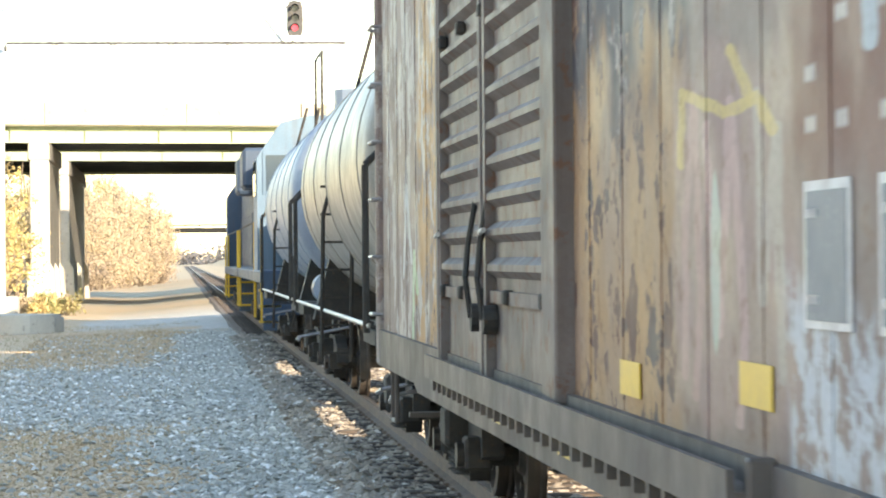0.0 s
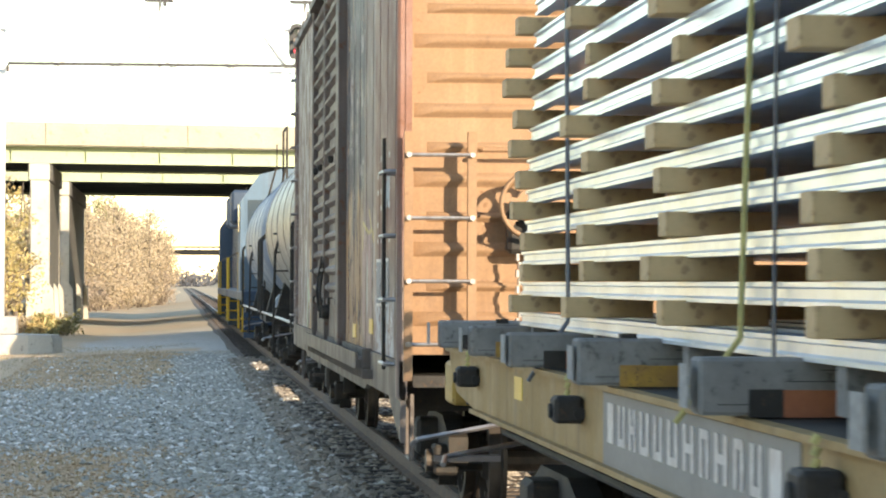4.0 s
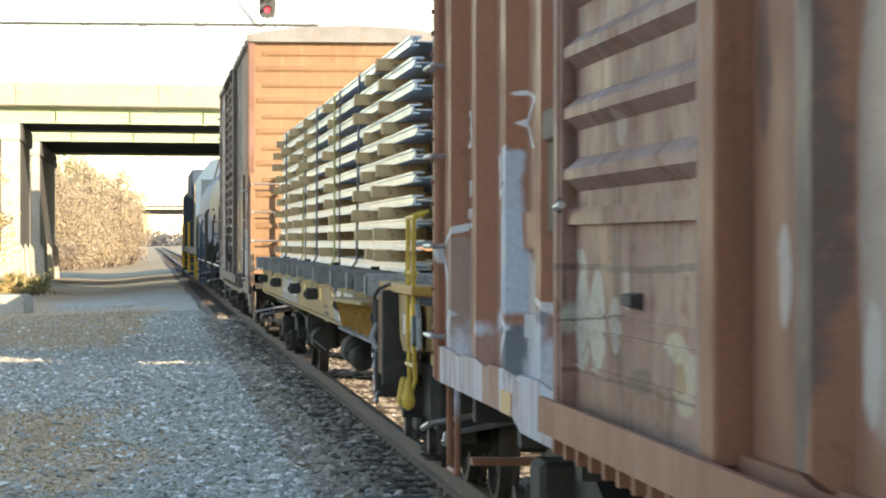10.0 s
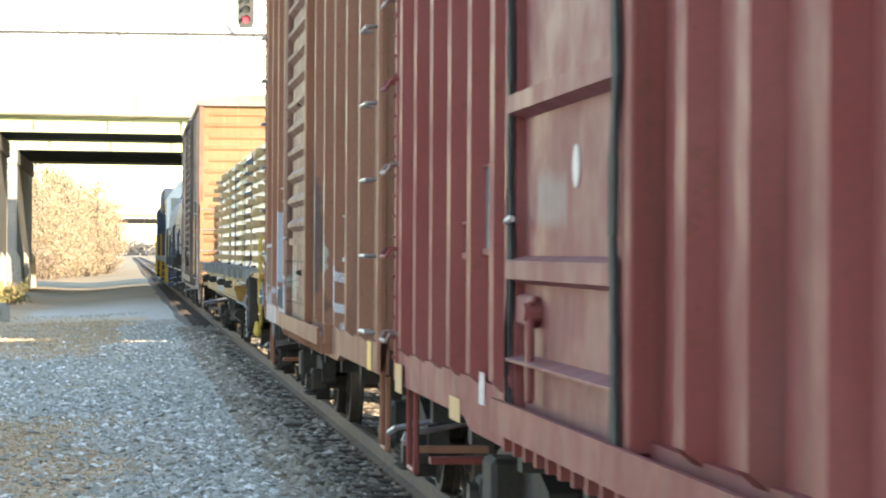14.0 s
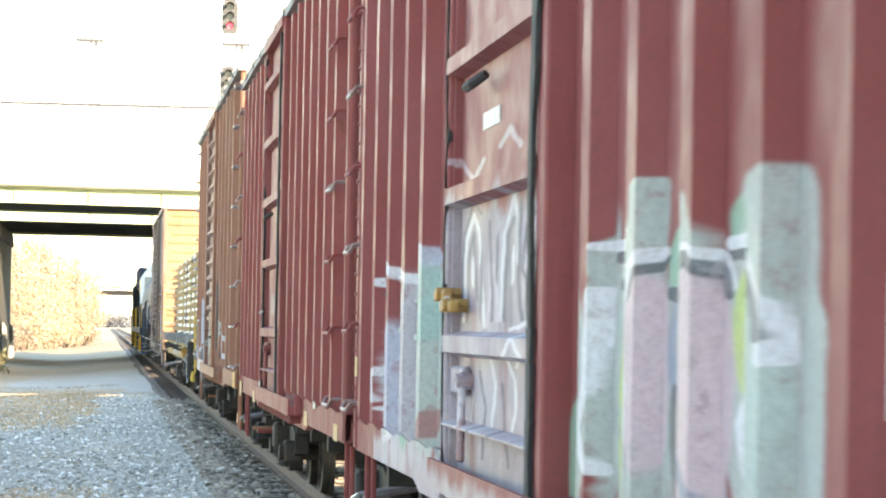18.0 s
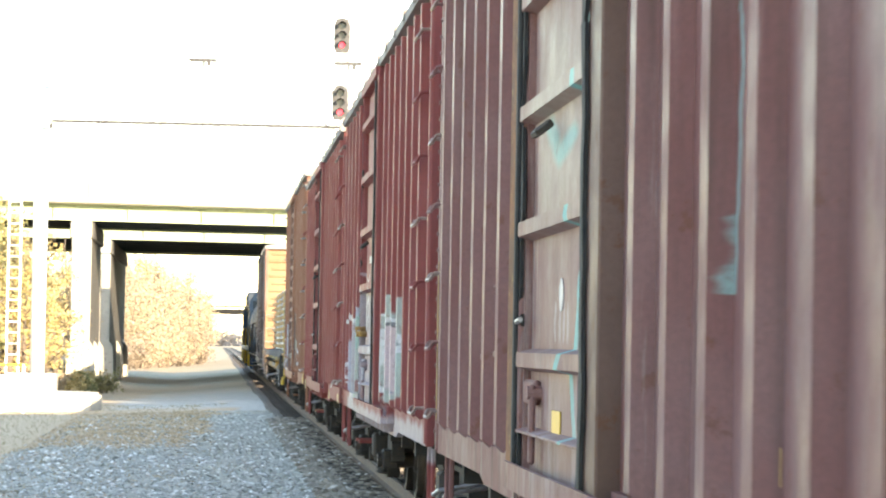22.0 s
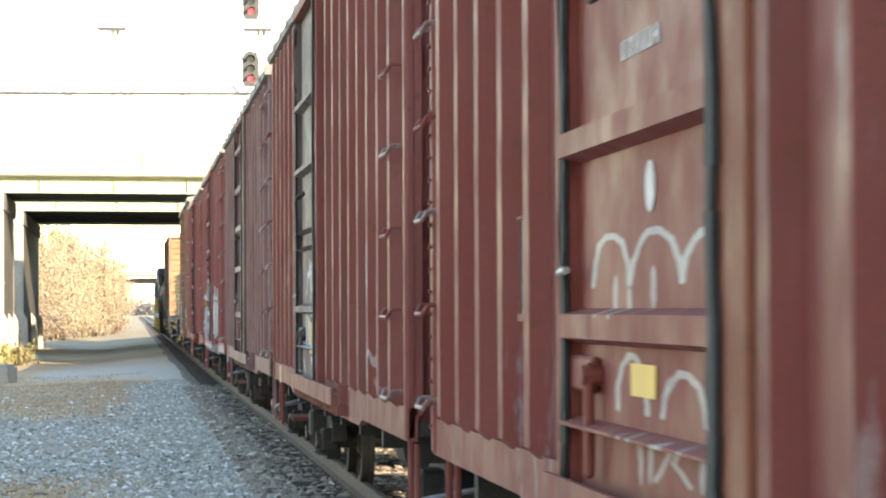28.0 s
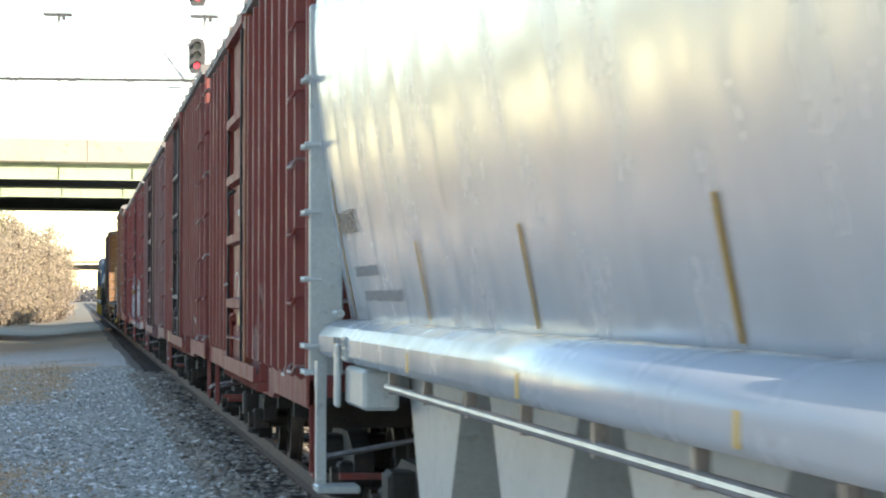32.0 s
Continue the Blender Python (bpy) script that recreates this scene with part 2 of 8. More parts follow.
def peeled(k, c):
    """Boxcar with orange primer and bare dark steel under flaking mauve-grey paint."""
    n = k.noise(2.4, 10, 0.72, k.mapped((1, 1, 0.85)))
    d = k.noise(3.2, 10, 0.72, k.mapped((1, 0.8, 0.8), (4, 1, 9)))
    # front panels: white and orange flakes
    front = k.zone(-5.6, -0.1, 0.9, 5.2, 0.3, 0.2)
    c = k.mix(k.math("MULTIPLY", front, k.step(n, 0.50, 0.53, 0, 0.85)), c, (0.50, 0.46, 0.42))
    c = k.mix(k.math("MULTIPLY", k.zone(-5.6, -3.4, 0.9, 3.4, 0.3, 0.3), k.step(d, 0.48, 0.51)), c, (0.44, 0.25, 0.11))
    c = k.mix(k.math("MULTIPLY", k.zone(-5.6, -4.3, 0.9, 5.0, 0.2, 0.2), k.step(d, 0.56, 0.58)), c, (0.07, 0.05, 0.05))
    c = k.sprayed(c, [(-3.0, 1.2), (-3.1, 1.75), (-3.4, 1.5)], (0.50, 0.66, 0.42), 0.03, 0.8)
    c = k.sprayed(c, [(-2.2, 1.6), (-2.5, 2.2), (-2.9, 1.7)], (0.62, 0.64, 0.62), 0.03, 0.8)
    # behind the doors: orange below, dark grey above, both flaking
    back = k.zone(-13.7, -10.9, 0.9, 5.0, 0.12, 0.12)
    c = k.mix(back, c, k.mix(k.step(k.noise(0.8, 4), 0.4, 0.62), (0.40, 0.235, 0.115), (0.34, 0.225, 0.16)))
    low = k.step(d, 0.535, 0.55)
    c = k.mix(k.math("MULTIPLY", back, low), c, k.mix(k.step(n, 0.45, 0.6), (0.13, 0.065, 0.05), (0.075, 0.06, 0.065)))
    high = k.math("MULTIPLY", k.zone(-13.9, -10.9, 2.35, 5.2, 0.25, 0.35, 1.6), k.step(n, 0.40, 0.42))
    c = k.mix(high, c, (0.085, 0.08, 0.09))
    c = k.mix(k.math("MULTIPLY", high, k.step(d, 0.56, 0.58)), c, (0.30, 0.26, 0.26))
    # rear: red-brown paint with a pink and yellow tag
    rear = k.zone(-18.6, -15.2, 1.9, 5.2, 0.15, 0.1)
    c = k.mix(rear, c, k.mix(k.step(k.noise(1.2, 5), 0.4, 0.65), (0.225, 0.115, 0.085), (0.28, 0.165, 0.135)))
    tag = k.zone(-15.4, -13.5, 1.25, 2.3, 0.06, 0.12)
    c = k.mix(k.math("MULTIPLY", tag, 0.7), c, k.mix(k.step(k.noise(2.2, 4), 0.4, 0.6), (0.42, 0.31, 0.24), (0.36, 0.24, 0.22)))
    for pts, col in (([(-13.7, 1.35), (-13.75, 1.9), (-13.9, 2.2), (-14.0, 1.6), (-13.9, 1.3)], (0.46, 0.30, 0.27)),
                     ([(-14.1, 2.1), (-14.3, 1.5), (-14.5, 2.15), (-14.7, 1.5), (-14.6, 1.25)], (0.50, 0.34, 0.32)),
                     ([(-14.9, 2.15), (-14.95, 1.6), (-15.15, 2.05), (-15.2, 1.4)], (0.44, 0.38, 0.33)),
                     ([(-13.65, 2.0), (-13.7, 2.22), (-14.0, 2.18), (-14.4, 2.12), (-14.9, 2.14), (-15.1, 2.05)], (0.58, 0.44, 0.18)),
                     ([(-14.5, 2.3), (-14.8, 2.14)], (0.58, 0.44, 0.18)), ([(-14.2, 1.45), (-14.3, 1.95)], (0.42, 0.48, 0.42))):
        c = k.sprayed(c, pts, col, 0.022, 0.85)
    c = k.sprayed(c, [(-16.2, 2.2), (-16.25, 2.5), (-16.5, 2.3), (-16.6, 2.5), (-16.75, 2.3), (-16.8, 2.52)], (0.50, 0.58, 0.62), 0.026, 0.8)
    c = k.mix(k.math("MULTIPLY", k.zone(-17.3, -15.3, 1.1, 1.6, 0.1, 0.12), k.step(k.noise(6, 8, 0.7), 0.46, 0.52, 0, 0.85)), c, (0.54, 0.58, 0.62))
    # ticks of lost lettering
    for i in range(6):
        for y in (-15.5, -15.85, -16.3, -16.75):
            if (i * 7 + int(-y * 20)) % 3:
                c = k.filled(c, y - 0.13, y, 2.02 + 0.125 * i, 2.06 + 0.125 * i, (0.60, 0.56, 0.53), 0.7, 0.008, 0.004)
    return c


def pale_tag(k, c):
    """Pale blue and white sprayed letters low on a brown car, bare flaking paint behind its door."""
    white, blue, dark, drab = (0.62, 0.64, 0.66), (0.40, 0.46, 0.55), (0.10, 0.125, 0.145), (0.30, 0.235, 0.20)
    c = k.filled(c, -2.0, -0.55, 1.3, 1.72, drab, 0.7)
    c = k.mix(k.math("MULTIPLY", k.zone(-4.9, -0.3, 0.8, 1.30, 0.05, 0.14, 2.0), 0.9), c, k.mix(k.step(k.noise(3.0, 6, 0.6, k.mapped((1, 2.5, 0.5))), 0.42, 0.6), (0.52, 0.55, 0.62), (0.38, 0.33, 0.34)))
    c = k.filled(c, -3.05, -2.3, 0.9, 1.32, (0.29, 0.13, 0.08), 0.85)
    c = k.filled(c, -3.72, -3.22, 1.42, 1.84, blue, 0.95)
    c = k.filled(c, -3.7, -3.5, 1.8, 2.1, blue, 0.9)
    c = k.filled(c, -4.6, -3.75, 1.38, 1.66, (0.46, 0.46, 0.44), 0.85)
    c = k.filled(c, -4.8, -4.4, 1.12, 1.46, blue, 0.95)
    c = k.filled(c, -4.8, -4.4, 1.40, 1.46, dark, 0.9)
    c = k.filled(c, -3.7, -3.3, 1.14, 1.36, dark, 0.9)
    c = k.filled(c, -0.85, -0.6, 1.55, 1.72, (0.13, 0.12, 0.11), 0.85)
    for pts, col, w in (([(-0.06, 1.66), (-0.56, 1.81), (-0.83, 1.72), (-1.22, 1.74), (-1.46, 1.80), (-1.84, 1.79), (-1.93, 1.6), (-2.1, 1.25)], white, 0.016),
                        ([(-0.10, 1.66), (-0.34, 1.5), (-0.33, 1.19), (-0.36, 0.95)], white, 0.02), ([(-0.95, 1.5), (-1.1, 1.2), (-1.3, 1.36)], (0.5, 0.54, 0.58), 0.02),
                        ([(-3.59, 2.12), (-3.57, 1.96), (-3.22, 1.84), (-3.19, 1.5), (-3.58, 1.36)], (0.56, 0.60, 0.66), 0.014),
                        ([(-3.21, 1.86), (-3.54, 1.97)], dark, 0.012), ([(-3.2, 1.44), (-3.6, 1.36), (-3.4, 1.16), (-3.7, 1.14)], white, 0.016),
                        ([(-2.95, 1.73), (-3.05, 1.4), (-3.05, 0.9)], (0.55, 0.60, 0.68), 0.028), ([(-2.72, 1.92), (-2.70, 2.1), (-2.9, 1.95), (-3.12, 1.88)], white, 0.010),
                        ([(-2.78, 2.36), (-2.95, 2.2), (-3.15, 2.22), (-3.1, 2.05)], (0.5, 0.44, 0.42), 0.012), ([(-3.7, 2.34), (-3.95, 2.31), (-3.68, 2.22), (-3.89, 2.11)], white, 0.012),
                        ([(-4.16, 2.21), (-4.17, 1.98)], white, 0.012), ([(-4.5, 1.5), (-4.8, 1.47), (-5.0, 1.36)], white, 0.018)):
        c = k.sprayed(c, pts, col, w)
    return c


MINT, TAG_WHITE, TAG_DARK, TAG_RED, TAG_PALE = (0.25, 0.43, 0.32), (0.66, 0.66, 0.68), (0.07, 0.08, 0.095), (0.30, 0.075, 0.07), (0.46, 0.47, 0.50)


TAG_HALO, TAG_MIST, TAG_SEA, TAG_SLATE, TAG_BLUE, TAG_BLUE2 = (0.40, 0.46, 0.43), (0.42, 0.50, 0.46), (0.32, 0.45, 0.41), (0.16, 0.185, 0.205), (0.25, 0.28, 0.35), (0.44, 0.48, 0.57)
TAG_PINK, TAG_LIME, TAG_LILAC, CHALK, CREAM, SOOT = (0.56, 0.43, 0.46), (0.43, 0.52, 0.17), (0.46, 0.45, 0.58), (0.62, 0.66, 0.74), (0.50, 0.46, 0.36), (0.06, 0.045, 0.04)


def lime_word(k, c):
    """Lime, pink and grey letters with rounded outlines over a spiky mint halo behind the door."""
    # fuzzy halo first, then letters, outlines last
    for pts, col, w, a in (([(-8.41, 1.46), (-8.45, 1.13)], MINT, 0.048, 0.85),
                           ([(-8.84, 1.81), (-8.9, 1.16)], TAG_HALO, 0.048, 0.9),
                           ([(-9.11, 2.08), (-9.2, 1.18)], TAG_HALO, 0.022, 0.9),
                           ([(-9.32, 1.99), (-9.4, 1.19)], TAG_HALO, 0.054, 0.9),
                           ([(-9.7, 2), (-9.77, 1.21)], TAG_HALO, 0.054, 0.9),
                           ([(-9.92, 2.13), (-9.88, 1.99), (-9.95, 1.22)], TAG_HALO, 0.028, 0.9),
                           ([(-10.18, 1.95), (-10.24, 1.24)], TAG_HALO, 0.065, 0.9),
                           ([(-10.2, 1.98), (-10.21, 1.86)], MINT, 0.043, 0.9),
                           ([(-10.51, 2.06), (-10.62, 1.96), (-10.68, 1.27)], TAG_HALO, 0.043, 0.9),):
        c = k.sprayed(c, pts, col, w + 0.009, a)
    for pts, col, w, a in (([(-11.02, 2.02), (-11.03, 1.96)], MINT, 0.054, 0.9),
                           ([(-11.03, 1.95), (-11.08, 1.29)], TAG_HALO, 0.065, 0.9),
                           ([(-11.18, 2.08), (-11.34, 1.95), (-11.39, 1.31)], TAG_HALO, 0.065, 0.9),
                           ([(-11.57, 2.06), (-11.61, 1.93), (-11.68, 1.33)], TAG_HALO, 0.061, 0.85),
                           ([(-11.77, 1.81), (-11.8, 1.36)], TAG_HALO, 0.022, 0.7),
                           ([(-9.36, 1.78), (-9.42, 1.19)], TAG_LIME, 0.039, 0.95),
                           ([(-11.07, 1.85), (-11.09, 1.6)], TAG_LIME, 0.043, 0.95),
                           ([(-9.87, 1.88), (-9.92, 1.35)], TAG_PINK, 0.032, 0.95),
                           ([(-10.63, 1.85), (-10.67, 1.32)], TAG_PINK, 0.069, 0.95),):
        c = k.sprayed(c, pts, col, w + 0.009, a)
    for pts, col, w, a in (([(-10.19, 1.8), (-10.22, 1.55)], TAG_BLUE, 0.043, 0.9),
                           ([(-10.18, 1.55), (-10.15, 1.41), (-10.24, 1.24)], TAG_DARK, 0.028, 0.8),
                           ([(-11.38, 1.87), (-11.42, 1.34)], TAG_MIST, 0.048, 0.9),
                           ([(-9.22, 1.95), (-9.52, 1.94), (-9.48, 1.89), (-9.28, 1.86)], TAG_DARK, 0.017, 0.9),
                           ([(-10.89, 1.93), (-11.23, 1.92)], TAG_DARK, 0.022, 0.9),
                           ([(-10.07, 1.83), (-10.38, 1.82)], TAG_DARK, 0.015, 0.9),
                           ([(-9.14, 1.99), (-9.59, 1.99), (-9.7, 2.01)], TAG_WHITE, 0.015, 0.95),
                           ([(-10.38, 1.83), (-10.45, 1.89), (-10.62, 1.94), (-10.79, 1.91), (-10.88, 1.84)], TAG_WHITE, 0.015, 0.95),):
        c = k.sprayed(c, pts, col, w + 0.009, a)
    for pts, col, w, a in (([(-10.42, 1.8), (-10.46, 1.87), (-10.63, 1.92), (-10.79, 1.88), (-10.85, 1.82)], TAG_DARK, 0.011, 0.85),
                           ([(-9.99, 1.93), (-9.85, 1.88), (-9.77, 1.82)], TAG_DARK, 0.009, 0.8),
                           ([(-9.97, 1.95), (-9.8, 1.9), (-9.72, 1.8), (-9.71, 1.21)], TAG_WHITE, 0.011, 0.9),
                           ([(-10.86, 1.95), (-11.23, 1.95), (-11.38, 1.9), (-11.52, 1.79), (-11.57, 1.66)], TAG_WHITE, 0.013, 0.95),
                           ([(-11.26, 1.91), (-11.4, 1.86), (-11.48, 1.8), (-11.51, 1.71)], TAG_DARK, 0.009, 0.8),
                           ([(-10.38, 1.77), (-10.38, 1.57), (-10.5, 1.42), (-10.68, 1.3)], TAG_BLUE, 0.011, 0.9),):
        c = k.sprayed(c, pts, col, w + 0.009, a)
    for pts, col, w, a in (([(-11.15, 1.59), (-11.01, 1.5), (-11.05, 1.4), (-11.2, 1.3)], TAG_WHITE, 0.015, 0.95),
                           ([(-11.22, 1.57), (-11.1, 1.49), (-11.17, 1.38)], TAG_DARK, 0.011, 0.8),
                           ([(-9.08, 1.84), (-9.04, 1.54), (-8.91, 1.41), (-9.08, 1.29)], TAG_WHITE, 0.013, 0.9),):
        c = k.sprayed(c, pts, col, w + 0.009, a)
    return c


def mint_word(k, c):
    """Mint, slate and sea green block letters with white outlines ahead of the door."""
    for pts, col, w, a in (([(-1.88, 1.93), (-1.96, 0.96)], TAG_PALE, 0.071, 0.85),
                           ([(-2.42, 1.7), (-2.47, 1)], TAG_BLUE2, 0.071, 0.85),
                           ([(-2.83, 1.96), (-2.89, 1.03)], TAG_MIST, 0.076, 0.85),
                           ([(-3.26, 1.94), (-3.32, 1.06)], TAG_PALE, 0.071, 0.85),
                           ([(-3.7, 1.96), (-3.75, 1.1)], TAG_MIST, 0.089, 0.85),
                           ([(-4.09, 1.99), (-4.14, 1.13)], TAG_MIST, 0.089, 0.85),
                           ([(-4.51, 2.14), (-4.56, 1.16)], TAG_HALO, 0.081, 0.85),
                           ([(-4.88, 1.85), (-4.91, 1.19)], TAG_PALE, 0.086, 0.85),
                           ([(-1.91, 1.83), (-1.95, 1.34)], MINT, 0.048, 0.95),
                           ([(-1.78, 1.91), (-2.24, 1.9)], TAG_DARK, 0.036, 0.8),):
        c = k.sprayed(c, pts, col, w + 0.009, a)
    for pts, col, w, a in (([(-1.97, 1.61), (-1.98, 1.51)], TAG_SLATE, 0.051, 0.9),
                           ([(-2.84, 1.95), (-2.86, 1.63)], MINT, 0.048, 0.95),
                           ([(-2.75, 1.59), (-2.98, 1.6)], TAG_DARK, 0.041, 0.85),
                           ([(-2.86, 1.43), (-2.89, 1.1)], MINT, 0.043, 0.9),
                           ([(-3.55, 2.01), (-3.57, 1.64)], MINT, 0.038, 0.95),
                           ([(-3.97, 1.98), (-3.99, 1.7)], TAG_SEA, 0.081, 0.95),
                           ([(-3.63, 1.67), (-3.63, 1.61)], TAG_SLATE, 0.041, 0.9),
                           ([(-4.52, 2.08), (-4.56, 1.51)], TAG_SLATE, 0.066, 0.95),
                           ([(-4.55, 1.47), (-4.55, 1.37)], MINT, 0.066, 0.9),
                           ([(-4.54, 1.33), (-4.55, 1.16)], TAG_SLATE, 0.056, 0.9),):
        c = k.sprayed(c, pts, col, w + 0.009, a)
    for pts, col, w, a in (([(-3.61, 1.33), (-3.62, 1.23)], MINT, 0.051, 0.9),
                           ([(-4.82, 1.47), (-4.82, 1.41)], MINT, 0.051, 0.8),
                           ([(-2.65, 1.5), (-2.91, 1.51)], TAG_RED, 0.046, 0.9),
                           ([(-3.6, 1.55), (-3.6, 1.42)], TAG_RED, 0.051, 0.9),
                           ([(-4.83, 1.57), (-5.04, 1.58)], TAG_RED, 0.046, 0.9),
                           ([(-1.82, 1.21), (-2.12, 1.22)], TAG_RED, 0.036, 0.8),
                           ([(-4.06, 1.23), (-4.22, 1.3)], TAG_RED, 0.041, 0.7),
                           ([(-4.82, 1.38), (-4.83, 1.25)], TAG_RED, 0.033, 0.7),
                           ([(-2.6, 1.52), (-2.95, 1.55), (-3.1, 1.5), (-2.91, 1.45), (-2.66, 1.44), (-2.6, 1.52)], TAG_WHITE, 0.015, 0.95),):
        c = k.sprayed(c, pts, col, w + 0.009, a)
    for pts, col, w, a in (([(-3.48, 1.54), (-3.68, 1.58), (-3.82, 1.52), (-3.83, 1.41), (-3.65, 1.36), (-3.49, 1.4), (-3.47, 1.54)], TAG_WHITE, 0.015, 0.95),
                           ([(-4.77, 1.61), (-5.1, 1.62)], TAG_WHITE, 0.018, 0.95),
                           ([(-4.74, 1.57), (-4.77, 1.54), (-5.07, 1.54)], TAG_WHITE, 0.015, 0.95),
                           ([(-1.68, 1.97), (-2.02, 1.95), (-2.34, 2.05), (-2.62, 1.97), (-3.09, 2), (-3.42, 1.95), (-3.5, 2.07), (-3.69, 2.05)], TAG_WHITE, 0.023, 0.95),
                           ([(-3.69, 2.04), (-4.01, 2.09), (-4.17, 2.05)], TAG_BLUE2, 0.036, 0.8),
                           ([(-4.71, 2.07), (-4.79, 1.94), (-4.88, 1.85)], TAG_WHITE, 0.015, 0.9),):
        c = k.sprayed(c, pts, col, w + 0.009, a)
    for pts, col, w, a in (([(-4.87, 1.4), (-4.78, 1.33), (-4.82, 1.26)], TAG_WHITE, 0.015, 0.9),
                           ([(-4.93, 1.4), (-5.06, 1.32)], TAG_WHITE, 0.013, 0.9),
                           ([(-1.55, 1.32), (-1.47, 1.46), (-1.67, 1.48)], TAG_WHITE, 0.02, 0.8),
                           ([(-1.68, 1.27), (-2.11, 1.28), (-1.88, 1.18), (-2.18, 1.14), (-1.82, 1.1)], TAG_WHITE, 0.015, 0.9),):
        c = k.sprayed(c, pts, col, w + 0.009, a)
    c = k.mix(k.math("MULTIPLY", k.zone(-14.6, -1.2, 0.85, 1.10, 0.04, 0.05), k.step(k.noise(2.0, 5), 0.3, 0.5, 0.4, 0.8)), c, (0.46, 0.43, 0.45))
    return c


def chalk_tag(k, c):
    """Two loose white sprayed lines of letters on a grey door."""
    for pts, col, w, a in (([(-6.65, 2.16), (-6.72, 2.09), (-6.56, 2.03), (-6.8, 2.05)], CHALK, 0.013, 0.9),
                           ([(-6.25, 1.86), (-6.41, 1.94), (-6.49, 2.04), (-6.64, 1.99), (-6.8, 2.06)], CHALK, 0.013, 0.9),
                           ([(-6.93, 1.8), (-6.87, 1.96), (-6.86, 2.09), (-7.07, 2.13), (-6.96, 1.98), (-7.19, 1.84)], CHALK, 0.013, 0.9),
                           ([(-7.2, 2.13), (-7.21, 1.99), (-7.36, 2.12), (-7.41, 2)], CHALK, 0.013, 0.9),
                           ([(-7.55, 2.16), (-7.5, 2), (-7.68, 2.11), (-7.59, 1.98)], CHALK, 0.013, 0.9),):
        c = k.sprayed(c, pts, col, w, a)
    for pts, col, w, a in (([(-7.77, 2.12), (-7.86, 2.13), (-7.9, 2.02), (-7.75, 2.01), (-7.77, 2.12)], CHALK, 0.013, 0.9),
                           ([(-8.06, 2.15), (-8.12, 1.96)], CHALK, 0.013, 0.9),
                           ([(-7.96, 2.09), (-8.24, 2.05)], CHALK, 0.011, 0.9),
                           ([(-8.2, 2.13), (-8, 2.03)], CHALK, 0.011, 0.9),
                           ([(-7.19, 1.84), (-7.26, 1.92), (-7.41, 1.93), (-7.45, 1.87)], CHALK, 0.011, 0.9),
                           ([(-7.55, 1.96), (-7.59, 1.85), (-7.77, 1.89), (-7.98, 1.84), (-7.9, 1.95)], CHALK, 0.011, 0.9),
                           ([(-8.14, 1.9), (-8.2, 1.9)], CHALK, 0.016, 0.9),):
        c = k.sprayed(c, pts, col, w, a)
    for pts, col, w, a in (([(-6.25, 1.67), (-6.28, 1.4), (-6.55, 1.61), (-6.35, 1.68)], CHALK, 0.016, 0.9),
                           ([(-6.69, 1.66), (-6.55, 1.52), (-6.63, 1.39), (-6.74, 1.52), (-6.66, 1.63)], CHALK, 0.016, 0.9),
                           ([(-6.92, 1.68), (-7.58, 1.66), (-7.76, 1.63)], CHALK, 0.019, 0.9),
                           ([(-7.38, 1.63), (-7.32, 1.39), (-7.56, 1.44), (-7.64, 1.64)], CHALK, 0.019, 0.9),
                           ([(-7.76, 1.62), (-7.86, 1.39)], CHALK, 0.019, 0.9),
                           ([(-7.49, 1.42), (-7.76, 1.51), (-7.93, 1.45), (-8.13, 1.34)], CHALK, 0.019, 0.9),
                           ([(-8.05, 1.67), (-8.11, 1.55), (-8.23, 1.34)], CHALK, 0.019, 0.9),):
        c = k.sprayed(c, pts, col, w, a)
    for pts, col, w, a in (([(-8.34, 1.69), (-8.13, 1.61), (-8.37, 1.57)], CHALK, 0.013, 0.9),
                           ([(-5.82, 1.27), (-6.09, 1.17)], CHALK, 0.016, 0.9),
                           ([(-7, 1.29), (-7.08, 1.22)], CHALK, 0.024, 0.8),):
        c = k.sprayed(c, pts, col, w, a)
    return c


